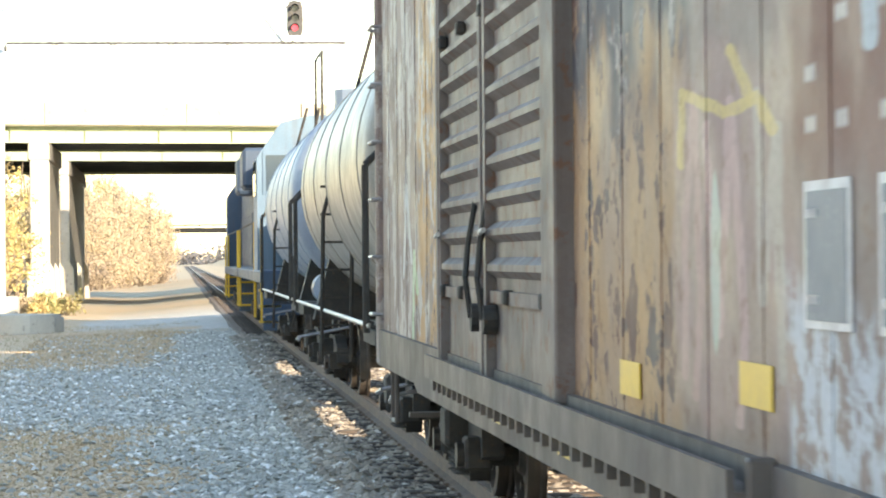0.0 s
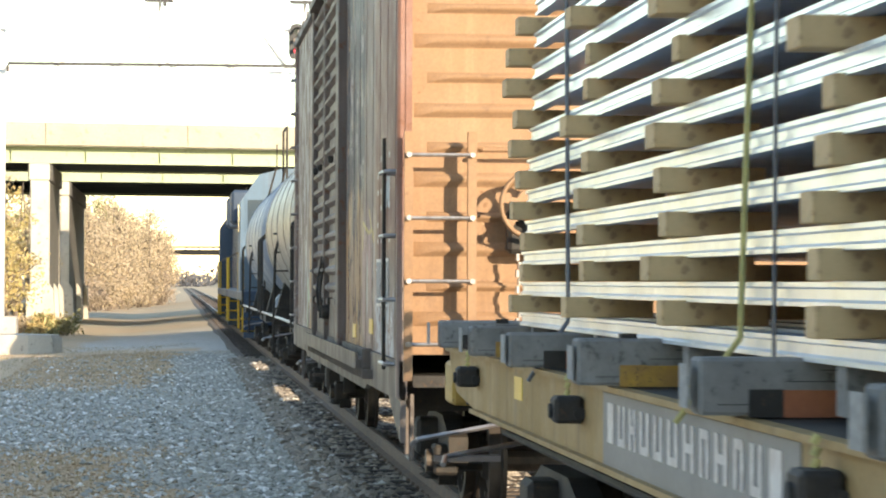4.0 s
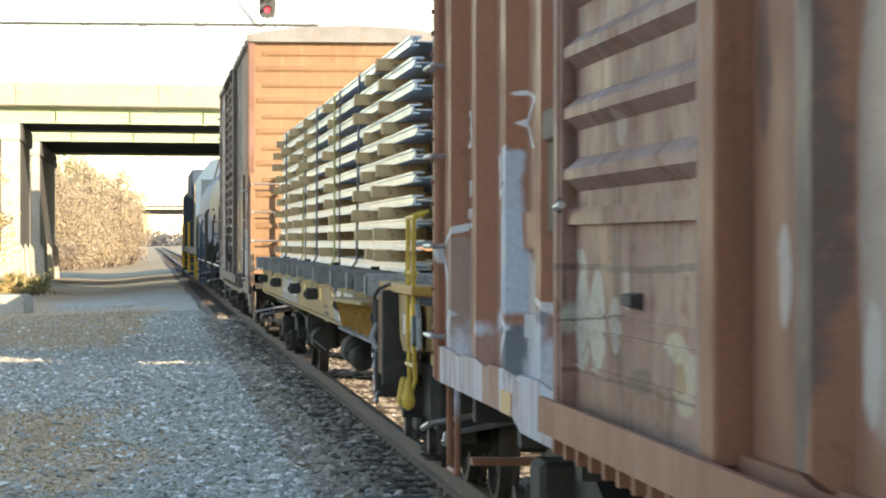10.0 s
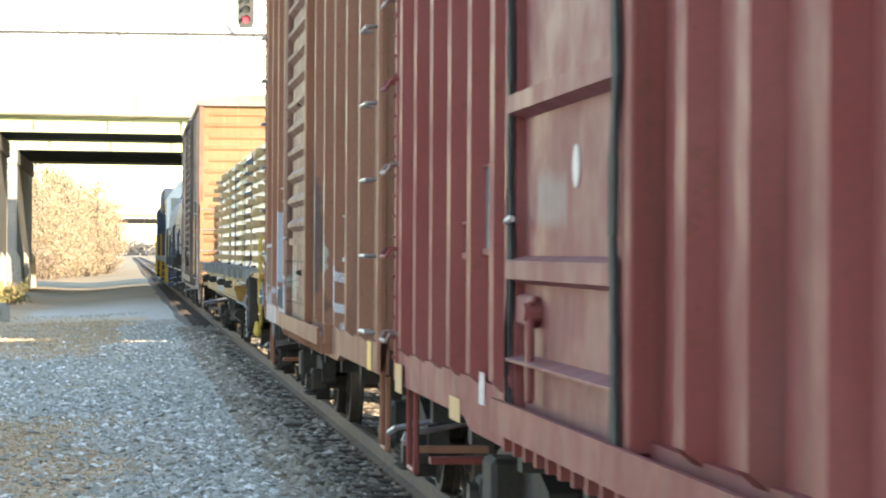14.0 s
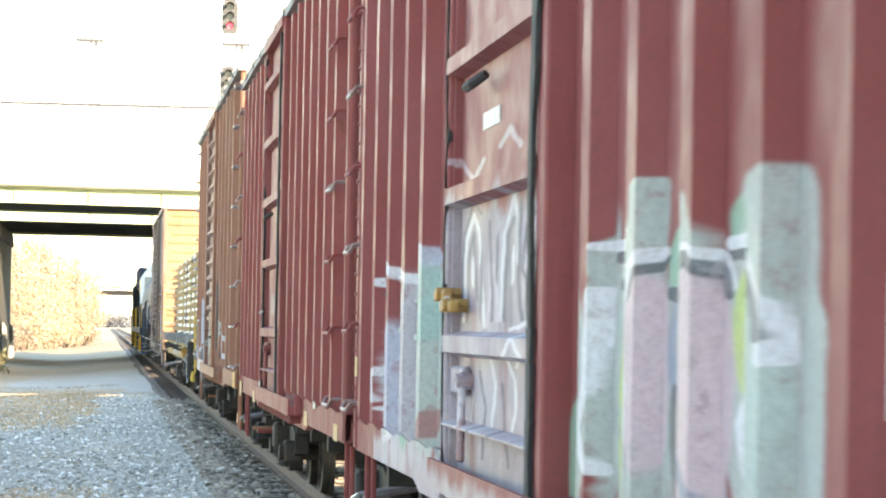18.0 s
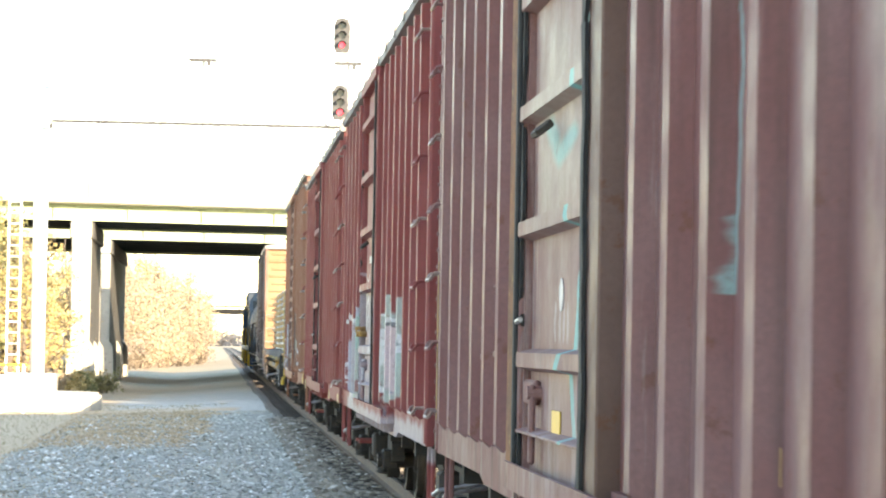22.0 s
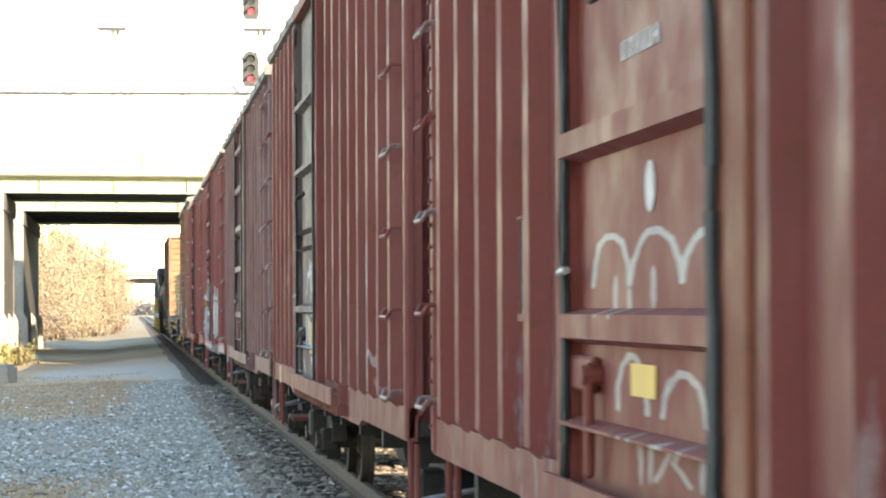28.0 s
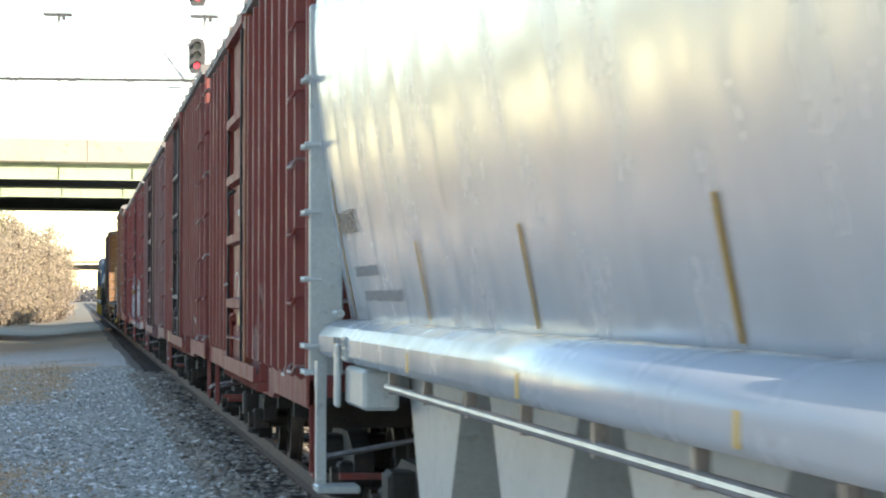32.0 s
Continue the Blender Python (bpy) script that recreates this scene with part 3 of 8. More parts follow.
def stripped_bay(k, c):
    """Bare, rusted and flaking upright strips behind the door."""
    for pts, col, w, a in (([(-7.29, 2.66), (-7.29, 1.15)], SOOT, 0.045, 0.9),
                           ([(-7.74, 1.78), (-7.75, 1.13)], (0.33, 0.15, 0.05), 0.035, 0.8),
                           ([(-8.03, 2.6), (-8.03, 1.77)], (0.30, 0.22, 0.17), 0.01, 0.7),
                           ([(-8.56, 2.37), (-8.56, 1.99)], SOOT, 0.025, 0.6),
                           ([(-8.73, 1.75), (-8.89, 1.52)], (0.46, 0.42, 0.40), 0.023, 0.8),
                           ([(-9.33, 2.49), (-9.34, 1.15)], (0.10, 0.082, 0.078), 0.061, 0.85),
                           ([(-9.82, 2.35), (-9.82, 1.33)], (0.40, 0.345, 0.30), 0.066, 0.75),
                           ([(-9.75, 1.57), (-9.71, 1.32)], (0.50, 0.48, 0.45), 0.025, 0.8),
                           ([(-10.5, 2.27), (-10.5, 2.02)], (0.42, 0.40, 0.33), 0.033, 0.85),
                           ([(-10.41, 2.02), (-10.41, 1.82)], (0.36, 0.20, 0.08), 0.035, 0.8),):
        c = k.sprayed(c, pts, col, w, a)
    for pts, col, w, a in (([(-10.58, 1.84), (-10.58, 1.44)], (0.40, 0.42, 0.37), 0.023, 0.85),
                           ([(-10.33, 1.67), (-10.33, 1.43)], (0.33, 0.19, 0.10), 0.04, 0.7),
                           ([(-10.2, 2.41), (-10.2, 1.33)], (0.17, 0.105, 0.085), 0.02, 0.7),
                           ([(-10.47, 1.42), (-10.47, 1.22)], (0.12, 0.075, 0.065), 0.056, 0.8),
                           ([(-10.46, 1.19), (-10.46, 1.07)], (0.34, 0.15, 0.05), 0.045, 0.8),
                           ([(-10.77, 1.66), (-10.88, 1.56), (-11, 1.48)], (0.40, 0.42, 0.42), 0.015, 0.8),
                           ([(-10.76, 1.67), (-10.77, 1.63)], (0.12, 0.17, 0.21), 0.02, 0.8),
                           ([(-10.83, 1.56), (-10.9, 1.45)], (0.30, 0.12, 0.06), 0.03, 0.7),
                           ([(-10.96, 2.35), (-10.96, 1.45)], (0.27, 0.16, 0.14), 0.076, 0.5),):
        c = k.sprayed(c, pts, col, w, a)
    c = k.sprayed(c, [(-11.6, 1.65), (-11.7, 1.35), (-11.95, 1.25), (-11.8, 1.0), (-11.9, 0.9)], (0.60, 0.62, 0.66), 0.026, 0.9)
    c = k.sprayed(c, [(-11.7, 1.6), (-12.0, 1.45), (-12.0, 1.3)], (0.60, 0.62, 0.66), 0.022, 0.9)
    return c


def flaked_door(k, c):
    """Cream flakes, dark seams and rust on a battered door."""
    for pts, col, w, a in (([(-5.53, 1.68), (-5.62, 1.62), (-5.53, 1.55)], (0.42, 0.42, 0.37), 0.029, 0.8),
                           ([(-5.59, 1.57), (-5.6, 1.29)], (0.40, 0.41, 0.36), 0.054, 0.8),
                           ([(-5.94, 1.59), (-5.95, 1.31)], (0.42, 0.44, 0.39), 0.054, 0.8),
                           ([(-6.34, 1.51), (-6.34, 1.37)], (0.40, 0.37, 0.33), 0.037, 0.7),
                           ([(-6.58, 1.63), (-6.58, 1.51)], (0.40, 0.36, 0.31), 0.019, 0.7),
                           ([(-7.49, 1.41), (-7.7, 1.37), (-7.65, 1.25)], (0.46, 0.42, 0.32), 0.05, 0.8),
                           ([(-7.55, 1.35), (-7.6, 1.29)], (0.28, 0.17, 0.06), 0.025, 0.8),
                           ([(-6.79, 1.27), (-6.96, 1.28)], SOOT, 0.046, 0.6),
                           ([(-6.46, 2.14), (-6.5, 2.05)], (0.42, 0.35, 0.31), 0.029, 0.6),):
        c = k.sprayed(c, pts, col, w, a)
    for pts, col, w, a in (([(-5.29, 1.63), (-6.95, 1.63), (-7.89, 1.65)], SOOT, 0.015, 0.6),
                           ([(-5.3, 1.43), (-6.55, 1.48)], SOOT, 0.006, 0.7),
                           ([(-5.39, 1.26), (-7.86, 1.25)], SOOT, 0.008, 0.6),):
        c = k.sprayed(c, pts, col, w, a)
    return c


def white_scrawl(y0, y1, z0, z1, col=(0.66, 0.66, 0.66), scale=1.5, amount=0.85, thin=0.04, squash=0.7):
    def f(k, c):
        area = k.zone(y0, y1, z0, z1, 0.06, 0.12)
        n = k.noise(scale, 2, 0.5, k.mapped((1, 1, squash)), 1.5)
        d = k.math("ABSOLUTE", k.math("SUBTRACT", n, 0.5))
        return k.mix(k.math("MULTIPLY", area, k.step(d, thin, thin * 0.5, 0, amount)), c, col)
    return f


def silver_tag(k, c):
    """Door sprayed over in silver with loose white and dark loops."""
    area = k.zone(-20, 0, 0.9, 2.24, 0.05, 0.10)
    g = k.mix(k.step(k.noise(1.6, 6), 0.35, 0.65), (0.31, 0.255, 0.285), (0.43, 0.39, 0.42))
    g = k.mix(k.step(k.noise(1.0, 5, 0.6, k.mapped((3, 3, 0.6))), 0.55, 0.62, 0, 0.6), g, (0.34, 0.17, 0.17))
    c = k.mix(area, c, g)
    white, dark, lilac = (0.62, 0.62, 0.66), (0.13, 0.125, 0.15), (0.44, 0.37, 0.46)
    c = k.filled(c, -7.85, -7.3, 1.84, 2.16, lilac, 0.8)
    c = k.filled(c, -7.8, -7.45, 1.9, 2.02, (0.52, 0.50, 0.26), 0.8)
    c = k.filled(c, -7.05, -6.85, 1.75, 2.1, dark, 0.55)
    for pts, col, w in (([(-5.5, 1.76), (-5.56, 2.1), (-5.8, 2.2), (-5.98, 2.12), (-6.1, 1.9), (-6.2, 1.74)], white, 0.02), ([(-5.62, 1.76), (-5.68, 2.05), (-5.8, 2.12), (-5.95, 1.85)], dark, 0.018),
                        ([(-5.42, 1.78), (-5.48, 2.12), (-5.78, 2.26), (-6.04, 2.2)], dark, 0.012), ([(-6.3, 1.74), (-6.4, 1.98), (-6.55, 1.95), (-6.6, 1.76)], (0.50, 0.44, 0.50), 0.02),
                        ([(-6.69, 1.76), (-6.78, 2.1), (-7.04, 2.22), (-7.2, 2.15), (-7.17, 1.98)], white, 0.018), ([(-6.8, 1.76), (-6.88, 2.08), (-7.05, 2.14)], dark, 0.022),
                        ([(-7.3, 1.95), (-7.4, 2.12), (-7.7, 2.16), (-7.84, 2.02), (-7.75, 1.88), (-7.45, 1.86), (-7.3, 1.95)], dark, 0.016), ([(-7.6, 2.05), (-7.66, 1.94)], white, 0.022),
                        ([(-6.95, 1.60), (-7.15, 1.52), (-7.2, 1.42), (-7.1, 1.34)], white, 0.016), ([(-7.2, 1.58), (-7.5, 1.70), (-7.78, 1.62)], white, 0.016), ([(-6.4, 1.62), (-6.6, 1.5), (-6.5, 1.34)], white, 0.014),
                        ([(-5.7, 1.55), (-5.9, 1.45), (-5.8, 1.3)], (0.56, 0.54, 0.58), 0.014), ([(-7.48, 1.37), (-7.6, 1.46), (-7.83, 1.46)], dark, 0.018), ([(-7.0, 1.72), (-7.4, 1.74)], white, 0.012),
                        ([(-6.32, 2.16), (-6.4, 2.0), (-6.45, 1.76)], dark, 0.016), ([(-6.0, 2.05), (-6.15, 1.76)], dark, 0.014), ([(-7.25, 2.2), (-7.2, 1.9), (-7.3, 1.76)], dark, 0.02), ([(-6.55, 2.1), (-6.62, 1.9)], dark, 0.014),
                        ([(-6.1, 1.55), (-6.3, 1.4), (-6.2, 1.2)], dark, 0.014), ([(-6.8, 1.5), (-6.9, 1.3), (-7.0, 1.2)], dark, 0.018), ([(-7.0, 1.9), (-7.08, 2.04)], white, 0.014), ([(-5.75, 1.9), (-5.85, 2.02)], white, 0.016),
                        ([(-5.3, 2.45), (-5.8, 2.35), (-6.1, 2.42)], (0.46, 0.36, 0.38), 0.02), ([(-6.6, 2.45), (-6.9, 2.5), (-7.2, 2.42)], (0.46, 0.36, 0.38), 0.02)):
        c = k.sprayed(c, pts, col, w, 0.9, 0.6)
    return c


TEAL = (0.20, 0.50, 0.48)


def teal_drips(k, c):
    """Faded paint with two turquoise runs and pale scuffs."""
    n2 = k.noise(1.0, 7, 0.7, k.mapped((5, 5, 0.3), (9, 1, 4)))
    c = k.mix(k.step(n2, 0.58, 0.66, 0, 0.45), c, (0.40, 0.36, 0.33))
    c = k.mix(k.math("MULTIPLY", k.zone(-8.8, -6.6, 2.3, 3.2, 0.3, 0.2), 0.55), c, (0.46, 0.40, 0.33))
    c = k.sprayed(c, [(-8.42, 4.2), (-8.42, 2.59), (-8.38, 2.42), (-8.23, 2.29), (-8.36, 2.21), (-8.23, 1.93), (-8.11, 1.7), (-7.96, 1.62), (-8.13, 1.31)], TEAL, 0.024, 0.95)
    c = k.sprayed(c, [(-9.78, 2.12), (-9.76, 2.0), (-9.71, 1.75), (-9.63, 1.58), (-9.71, 1.2)], (0.18, 0.50, 0.52), 0.032, 0.95)
    c = k.sprayed(c, [(-7.0, 2.75), (-7.4, 2.6), (-7.9, 2.66)], TEAL, 0.08, 0.7, 0.8)
    for y in (-11.3, -11.9, -12.4):
        c = k.sprayed(c, [(y, 3.2), (y - 0.06, 2.6), (y + 0.02, 1.9)], (0.26, 0.46, 0.45), 0.012, 0.7, 0.7)
    for y in (-7.3, -7.5, -7.65, -7.8):
        c = k.sprayed(c, [(y, 1.74), (y - 0.03, 1.92)], (0.44, 0.38, 0.38), 0.012, 0.7, 0.7)
    c = k.mix(k.math("MULTIPLY", k.zone(-8.9, -6.9, 1.1, 1.5, 0.2, 0.2), k.step(n2, 0.45, 0.6, 0, 0.4)), c, (0.44, 0.36, 0.38))
    return c


def arch_tag(k, c):
    """Three white sprayed arches over two more, with loose strokes below."""
    w = (0.52, 0.50, 0.48)
    for y0, y1, z0, h in ((-5.46, -6.18, 1.80, 0.16), (-6.2, -7.1, 1.80, 0.15), (-7.1, -8.0, 1.80, 0.14), (-5.95, -6.5, 1.40, 0.18), (-6.75, -7.45, 1.40, 0.13)):
        pts = [(y0 + (y1 - y0) * (0.5 - 0.5 * math.cos(a)), z0 + h * math.sin(a)) for a in np.linspace(0.0, math.pi, 8)]
        c = k.sprayed(c, pts, w, 0.014, 0.9)
    for pts in ([(-6.37, 1.33), (-6.37, 1.19)], [(-6.55, 1.34), (-6.55, 1.2)], [(-6.65, 1.21), (-6.9, 1.3), (-7.1, 1.33), (-6.95, 1.27), (-7.2, 1.22)], [(-7.38, 1.34), (-7.38, 1.22)], [(-6.18, 1.78), (-6.19, 1.7)], [(-7.9, 1.9), (-7.94, 1.7)],
                [(-5.9, 1.7), (-5.92, 1.82)], [(-6.6, 1.72), (-6.62, 1.84)], [(-7.7, 1.76), (-7.75, 1.86)]):
        c = k.sprayed(c, pts, w, 0.012, 0.8)
    return c


def rubbed_patch(k, c):
    """A grey square of rubbed-out writing on a door."""
    c = k.mix(k.math("MULTIPLY", k.zone(-6.7, -5.95, 1.83, 2.0, 0.04, 0.03), k.step(k.noise(6, 6), 0.25, 0.55, 0.5, 0.85)), c, (0.29, 0.215, 0.21))
    return k.mix(k.math("MULTIPLY", k.zone(-6.5, -5.55, 1.28, 1.45, 0.05, 0.1), k.step(k.noise(8, 6, 0.7), 0.5, 0.6, 0, 0.8)), c, (0.17, 0.075, 0.055))


def rubbed(y0, y1, z0, z1, col):
    def f(k, c):
        n = k.noise(1.0, 8, 0.7, k.mapped((5, 5, 0.9)))
        return k.mix(k.math("MULTIPLY", k.zone(y0, y1, z0, z1, 0.2, 0.25), k.step(n, 0.52, 0.62, 0, 0.6)), c, col)
    return f


def both(*fs):
    def f(k, c):
        for g in fs:
            c = g(k, c)
        return c
    return f


steel_dark = grown("grimy_steel", [(0.022, 0.02, 0.018), (0.045, 0.038, 0.031), (0.065, 0.038, 0.022)], 4, 0.75, 0.4, 35)
steel_wheel = grown("wheel_steel", [(0.05, 0.043, 0.038), (0.10, 0.08, 0.065)], 6, 0.6, 0.2, 40, 0.4)
rail_side = grown("rusty_rail", [(0.13, 0.095, 0.075), (0.19, 0.13, 0.09), (0.09, 0.07, 0.06)], 5, 0.8, 0.4, 40)
rail_top = grown("polished_rail_head", [(0.34, 0.31, 0.29), (0.24, 0.215, 0.2)], 3, 0.38, 0.1, 60, 0.9)
tie_wood = grown("creosoted_timber", [(0.055, 0.043, 0.036), (0.11, 0.085, 0.068), (0.17, 0.14, 0.12)], 3, 0.9, 0.6, 30)
concrete = grown("weathered_concrete", [(0.56, 0.53, 0.46), (0.46, 0.43, 0.37), (0.34, 0.31, 0.27)], 0.7, 0.9, 0.3, 20)
parapet_m = grown("pale_parapet_concrete", [(0.42, 0.385, 0.30), (0.37, 0.335, 0.26), (0.29, 0.26, 0.20)], 0.5, 0.9, 0.3, 14)
girder_m = grown("pale_green_girder_paint", [(0.38, 0.44, 0.28), (0.34, 0.40, 0.255), (0.27, 0.29, 0.19)], 0.6, 0.55, 0.15, 18)
girder_shaded = grown("shaded_underdeck_steel", [(0.07, 0.085, 0.08), (0.05, 0.06, 0.06)], 0.6, 0.8, 0.2, 10)
white_steel = grown("bright_galvanised_steel", [(0.78, 0.78, 0.76), (0.68, 0.68, 0.67)], 3, 0.45, 0.1, 40)
black_paint = grown("black_signal_enamel", [(0.02, 0.02, 0.022), (0.035, 0.035, 0.04)], 4, 0.45, 0.1, 40)
chrome = grown("bare_grab_iron", [(0.42, 0.40, 0.39), (0.3, 0.27, 0.25)], 12, 0.4, 0.1, 60, 0.8)
yellow_safety = grown("yellow_safety_paint", [(0.62, 0.42, 0.05), (0.5, 0.33, 0.05), (0.16, 0.09, 0.04)], 5, 0.55, 0.2, 40)
sticker = grown("yellow_reflective_sheet", [(0.72, 0.48, 0.04), (0.62, 0.40, 0.05)], 6, 0.4, 0.05, 80)
sticker_tan = grown("faded_reflective_sheet", [(0.56, 0.36, 0.16), (0.48, 0.30, 0.13)], 6, 0.5, 0.05, 80)
stencil = grown("white_stencil_paint", [(0.72, 0.70, 0.68), (0.55, 0.5, 0.48)], 14, 0.6, 0.05, 60)
stencil_grey = grown("grey_stencil_paint", [(0.24, 0.245, 0.25), (0.31, 0.31, 0.315)], 14, 0.6, 0.05, 60)
stencil_brown = grown("tan_number_paint", [(0.27, 0.22, 0.17), (0.34, 0.28, 0.22)], 14, 0.6, 0.05, 60)
placard_m = grown("scuffed_grey_placard", [(0.10, 0.115, 0.125), (0.17, 0.185, 0.19), (0.30, 0.31, 0.3)], 9, 0.6, 0.15, 60)
rubber = grown("black_rubber", [(0.02, 0.02, 0.02), (0.04, 0.038, 0.036)], 6, 0.8, 0.2, 50)
worn_iron = grown("worn_grab_iron", [(0.34, 0.25, 0.22), (0.25, 0.15, 0.13), (0.5, 0.47, 0.45)], 12, 0.5, 0.1, 60, 0.3)
roof_grey = grown("weathered_roof_sheet", [(0.26, 0.25, 0.24), (0.18, 0.165, 0.155), (0.30, 0.20, 0.14)], 1.2, 0.7, 0.2, 20)


# ---- the ground ----
TRACK_X = 3.05          # centre line of the track; z = 0 is the top of the rails


def ground_height(x, y):
    """Cinder bed by the track, falling a little to the side, with a shallow dip before the bridge."""
    z = -0.26 - 0.035 * max(0.0, 1.6 - x) ** 0.9
    if x < -7 or x > 12:
        d = (-7 - x) if x < -7 else (x - 12)
        if 95 < y < 420 or x > 12:
            z += min(2.6, d * 0.35)
    if y > 90:
        z -= 0.24 * math.exp(-((x + 2.6) / 2.6) ** 2) * min(1.0, (y - 90) / 40.0)
    z += 0.05 * noise.noise(Vector((x * 0.35, y * 0.12, 0)))
    return z


def make_ground():
    xs = [-3000, -900, -300, -120, -60, -40, -30, -24, -19, -15, -12, -10, -8.5, -7.5, -6.6, -5.8, -5, -4.2, -3.5, -2.8, -2.1, -1.4, -0.7, 0, 0.6,
          1.1, 1.45, 1.7, 4.4, 5, 6, 8, 10, 12, 14, 17, 21, 30, 60, 200, 800, 3000]
    ys = [-400, -100, -40, -15, -5, 0, 4, 8, 12] + list(np.arange(14, 70, 1.5)) + list(np.arange(70, 260, 4)) + [280, 310, 350, 400, 480, 600, 800, 1100, 1600, 2400, 4000]
    verts, faces = [], []
    for y in ys:
        for x in xs:
            verts.append((x, float(y), ground_height(x, float(y))))
    w = len(xs)
    for j in range(len(ys) - 1):
        for i in range(w - 1):
            a = j * w + i
            faces.append((a, a + 1, a + w + 1, a + w))
    me = bpy.data.meshes.new("ground")
    me.from_pydata(verts, [], faces)
    for p in me.polygons:
        p.use_smooth = True
    k = Mat("cinders_and_dry_grass", 0.92)
    x, y, z = k.xyz()
    stones = k.voronoi(16, None, "F1", "Color")
    dist = k.voronoi(16)
    sep = k.nt.nodes.new("ShaderNodeSeparateColor")
    k.put(sep.inputs[0], stones)
    g = k.mix(k.step(sep.outputs[0], 0.1, 0.95), (0.46, 0.44, 0.395), (0.70, 0.67, 0.61))
    g = k.mix(k.step(sep.outputs[1], 0.93, 0.95), g, (0.80, 0.78, 0.74))
    g = k.mix(k.step(dist, 0.4, 0.7, 0, 0.25), g, (0.16, 0.15, 0.135))
    fine = k.noise(25, 5)
    dry = k.mix(k.step(fine, 0.3, 0.7), (0.52, 0.37, 0.225), (0.70, 0.52, 0.345))
    dry = k.mix(k.step(k.noise(2.2, 4), 0.55, 0.75, 0, 0.7), dry, (0.36, 0.29, 0.13))
    n1 = k.math("MULTIPLY", k.math("SUBTRACT", k.noise(0.45, 5, 0.6, k.mapped((1, 0.4, 1))), 0.5), 4.0)
    n2 = k.math("MULTIPLY", k.math("SUBTRACT", k.noise(0.3, 4), 0.5), 12.0)
    yw = k.math("ADD", y, n2)
    near = k.math("MULTIPLY", k.step(k.math("ADD", x, n1), 0.2, -0.3), k.math("MULTIPLY", k.step(yw, 23, 27), k.step(yw, 39, 35)))
    strip = k.math("MULTIPLY", k.step(k.math("ADD", x, n1), 0.9, 0.2), k.math("MULTIPLY", k.step(yw, 56, 62), k.step(yw, 96, 88)))
    verge = k.step(k.math("ADD", x, n1), -2.6, -3.6)
    brown = k.math("MAXIMUM", k.math("MAXIMUM", near, strip), verge)
    mid = k.noise(1.6, 6, 0.7)
    g = k.mix(k.step(mid, 0.42, 0.62, 0, 0.55), g, (0.60, 0.56, 0.50))
    c = k.mix(k.math("MULTIPLY", brown, k.step(mid, 0.25, 0.45, 0.7, 1.0)), g, dry)
    far = k.mix(k.step(k.noise(0.08, 4), 0.4, 0.6), (0.47, 0.36, 0.235), (0.40, 0.335, 0.23))
    c = k.mix(k.step(y, 85, 150), c, far)
    k.bump(k.math("ADD", k.math("MULTIPLY", dist, -1.0), fine), 0.35, 0.02)
    me.materials.append(k.colour(c))
    ob = new("ground", me)
    return tagged(ob, "grey cinders and brown dry grass beside the track", "ground", kind="structure")


def scatter(name, spots, size, material, label, flat=0.65, parent=None):
    """Many small uneven stones as one mesh."""
    rng = np.random.default_rng(5)
    base = np.array([(1, 0, 0), (0.35, 0.9, 0.1), (-0.8, 0.55, -0.1), (-0.75, -0.6, 0.15), (0.3, -0.95, 0), (0.05, 0.1, 0.9), (0, 0, -0.8)], float)
    tri = np.array([(0, 1, 5), (1, 2, 5), (2, 3, 5), (3, 4, 5), (4, 0, 5), (1, 0, 6), (2, 1, 6), (3, 2, 6), (4, 3, 6), (0, 4, 6)])
    n = len(spots)
    s = size * (0.55 + 0.9 * rng.random(n) ** 2)
    a = rng.random(n) * 6.283
    pts = np.repeat(base[None], n, 0) * (0.75 + 0.5 * rng.random((n, 7, 1)))
    pts[:, :, 0] *= (0.8 + 0.7 * rng.random(n))[:, None]
    pts[:, :, 2] *= flat
    tl = (rng.random((n, 2)) - 0.5) * 0.9
    pts[:, :, 2] += pts[:, :, 0] * tl[:, :1] + pts[:, :, 1] * tl[:, 1:]
    ca, sa = np.cos(a)[:, None], np.sin(a)[:, None]
    x, y = pts[:, :, 0] * ca - pts[:, :, 1] * sa, pts[:, :, 0] * sa + pts[:, :, 1] * ca
    v = np.stack([x, y, pts[:, :, 2]], 2) * s[:, None, None] + np.asarray(spots)[:, None, :]
    f = (tri[None] + (np.arange(n) * 7)[:, None, None]).reshape(-1, 3)
    me = bpy.data.meshes.new(name)
    me.from_pydata(v.reshape(-1, 3).tolist(), [], f.tolist())
    me.materials.append(material)
    ob = new(name, me)
    ob.parent = parent
    return tagged(ob, label, "stones", kind="stuff")


def stone_mat(name, a, b, pale, share):
    k = Mat(name, 0.9)
    r = k.nt.nodes.new("ShaderNodeNewGeometry").outputs["Random Per Island"]
    c = k.mix(r, a, b)
    c = k.mix(k.step(k.math("FRACT", k.math("MULTIPLY", r, 37.7)), share, share + 0.02), c, pale)
    c = k.mix(k.step(k.noise(60, 3), 0.4, 0.7, 0, 0.3), c, (0.05, 0.05, 0.05))
    return k.colour(c)


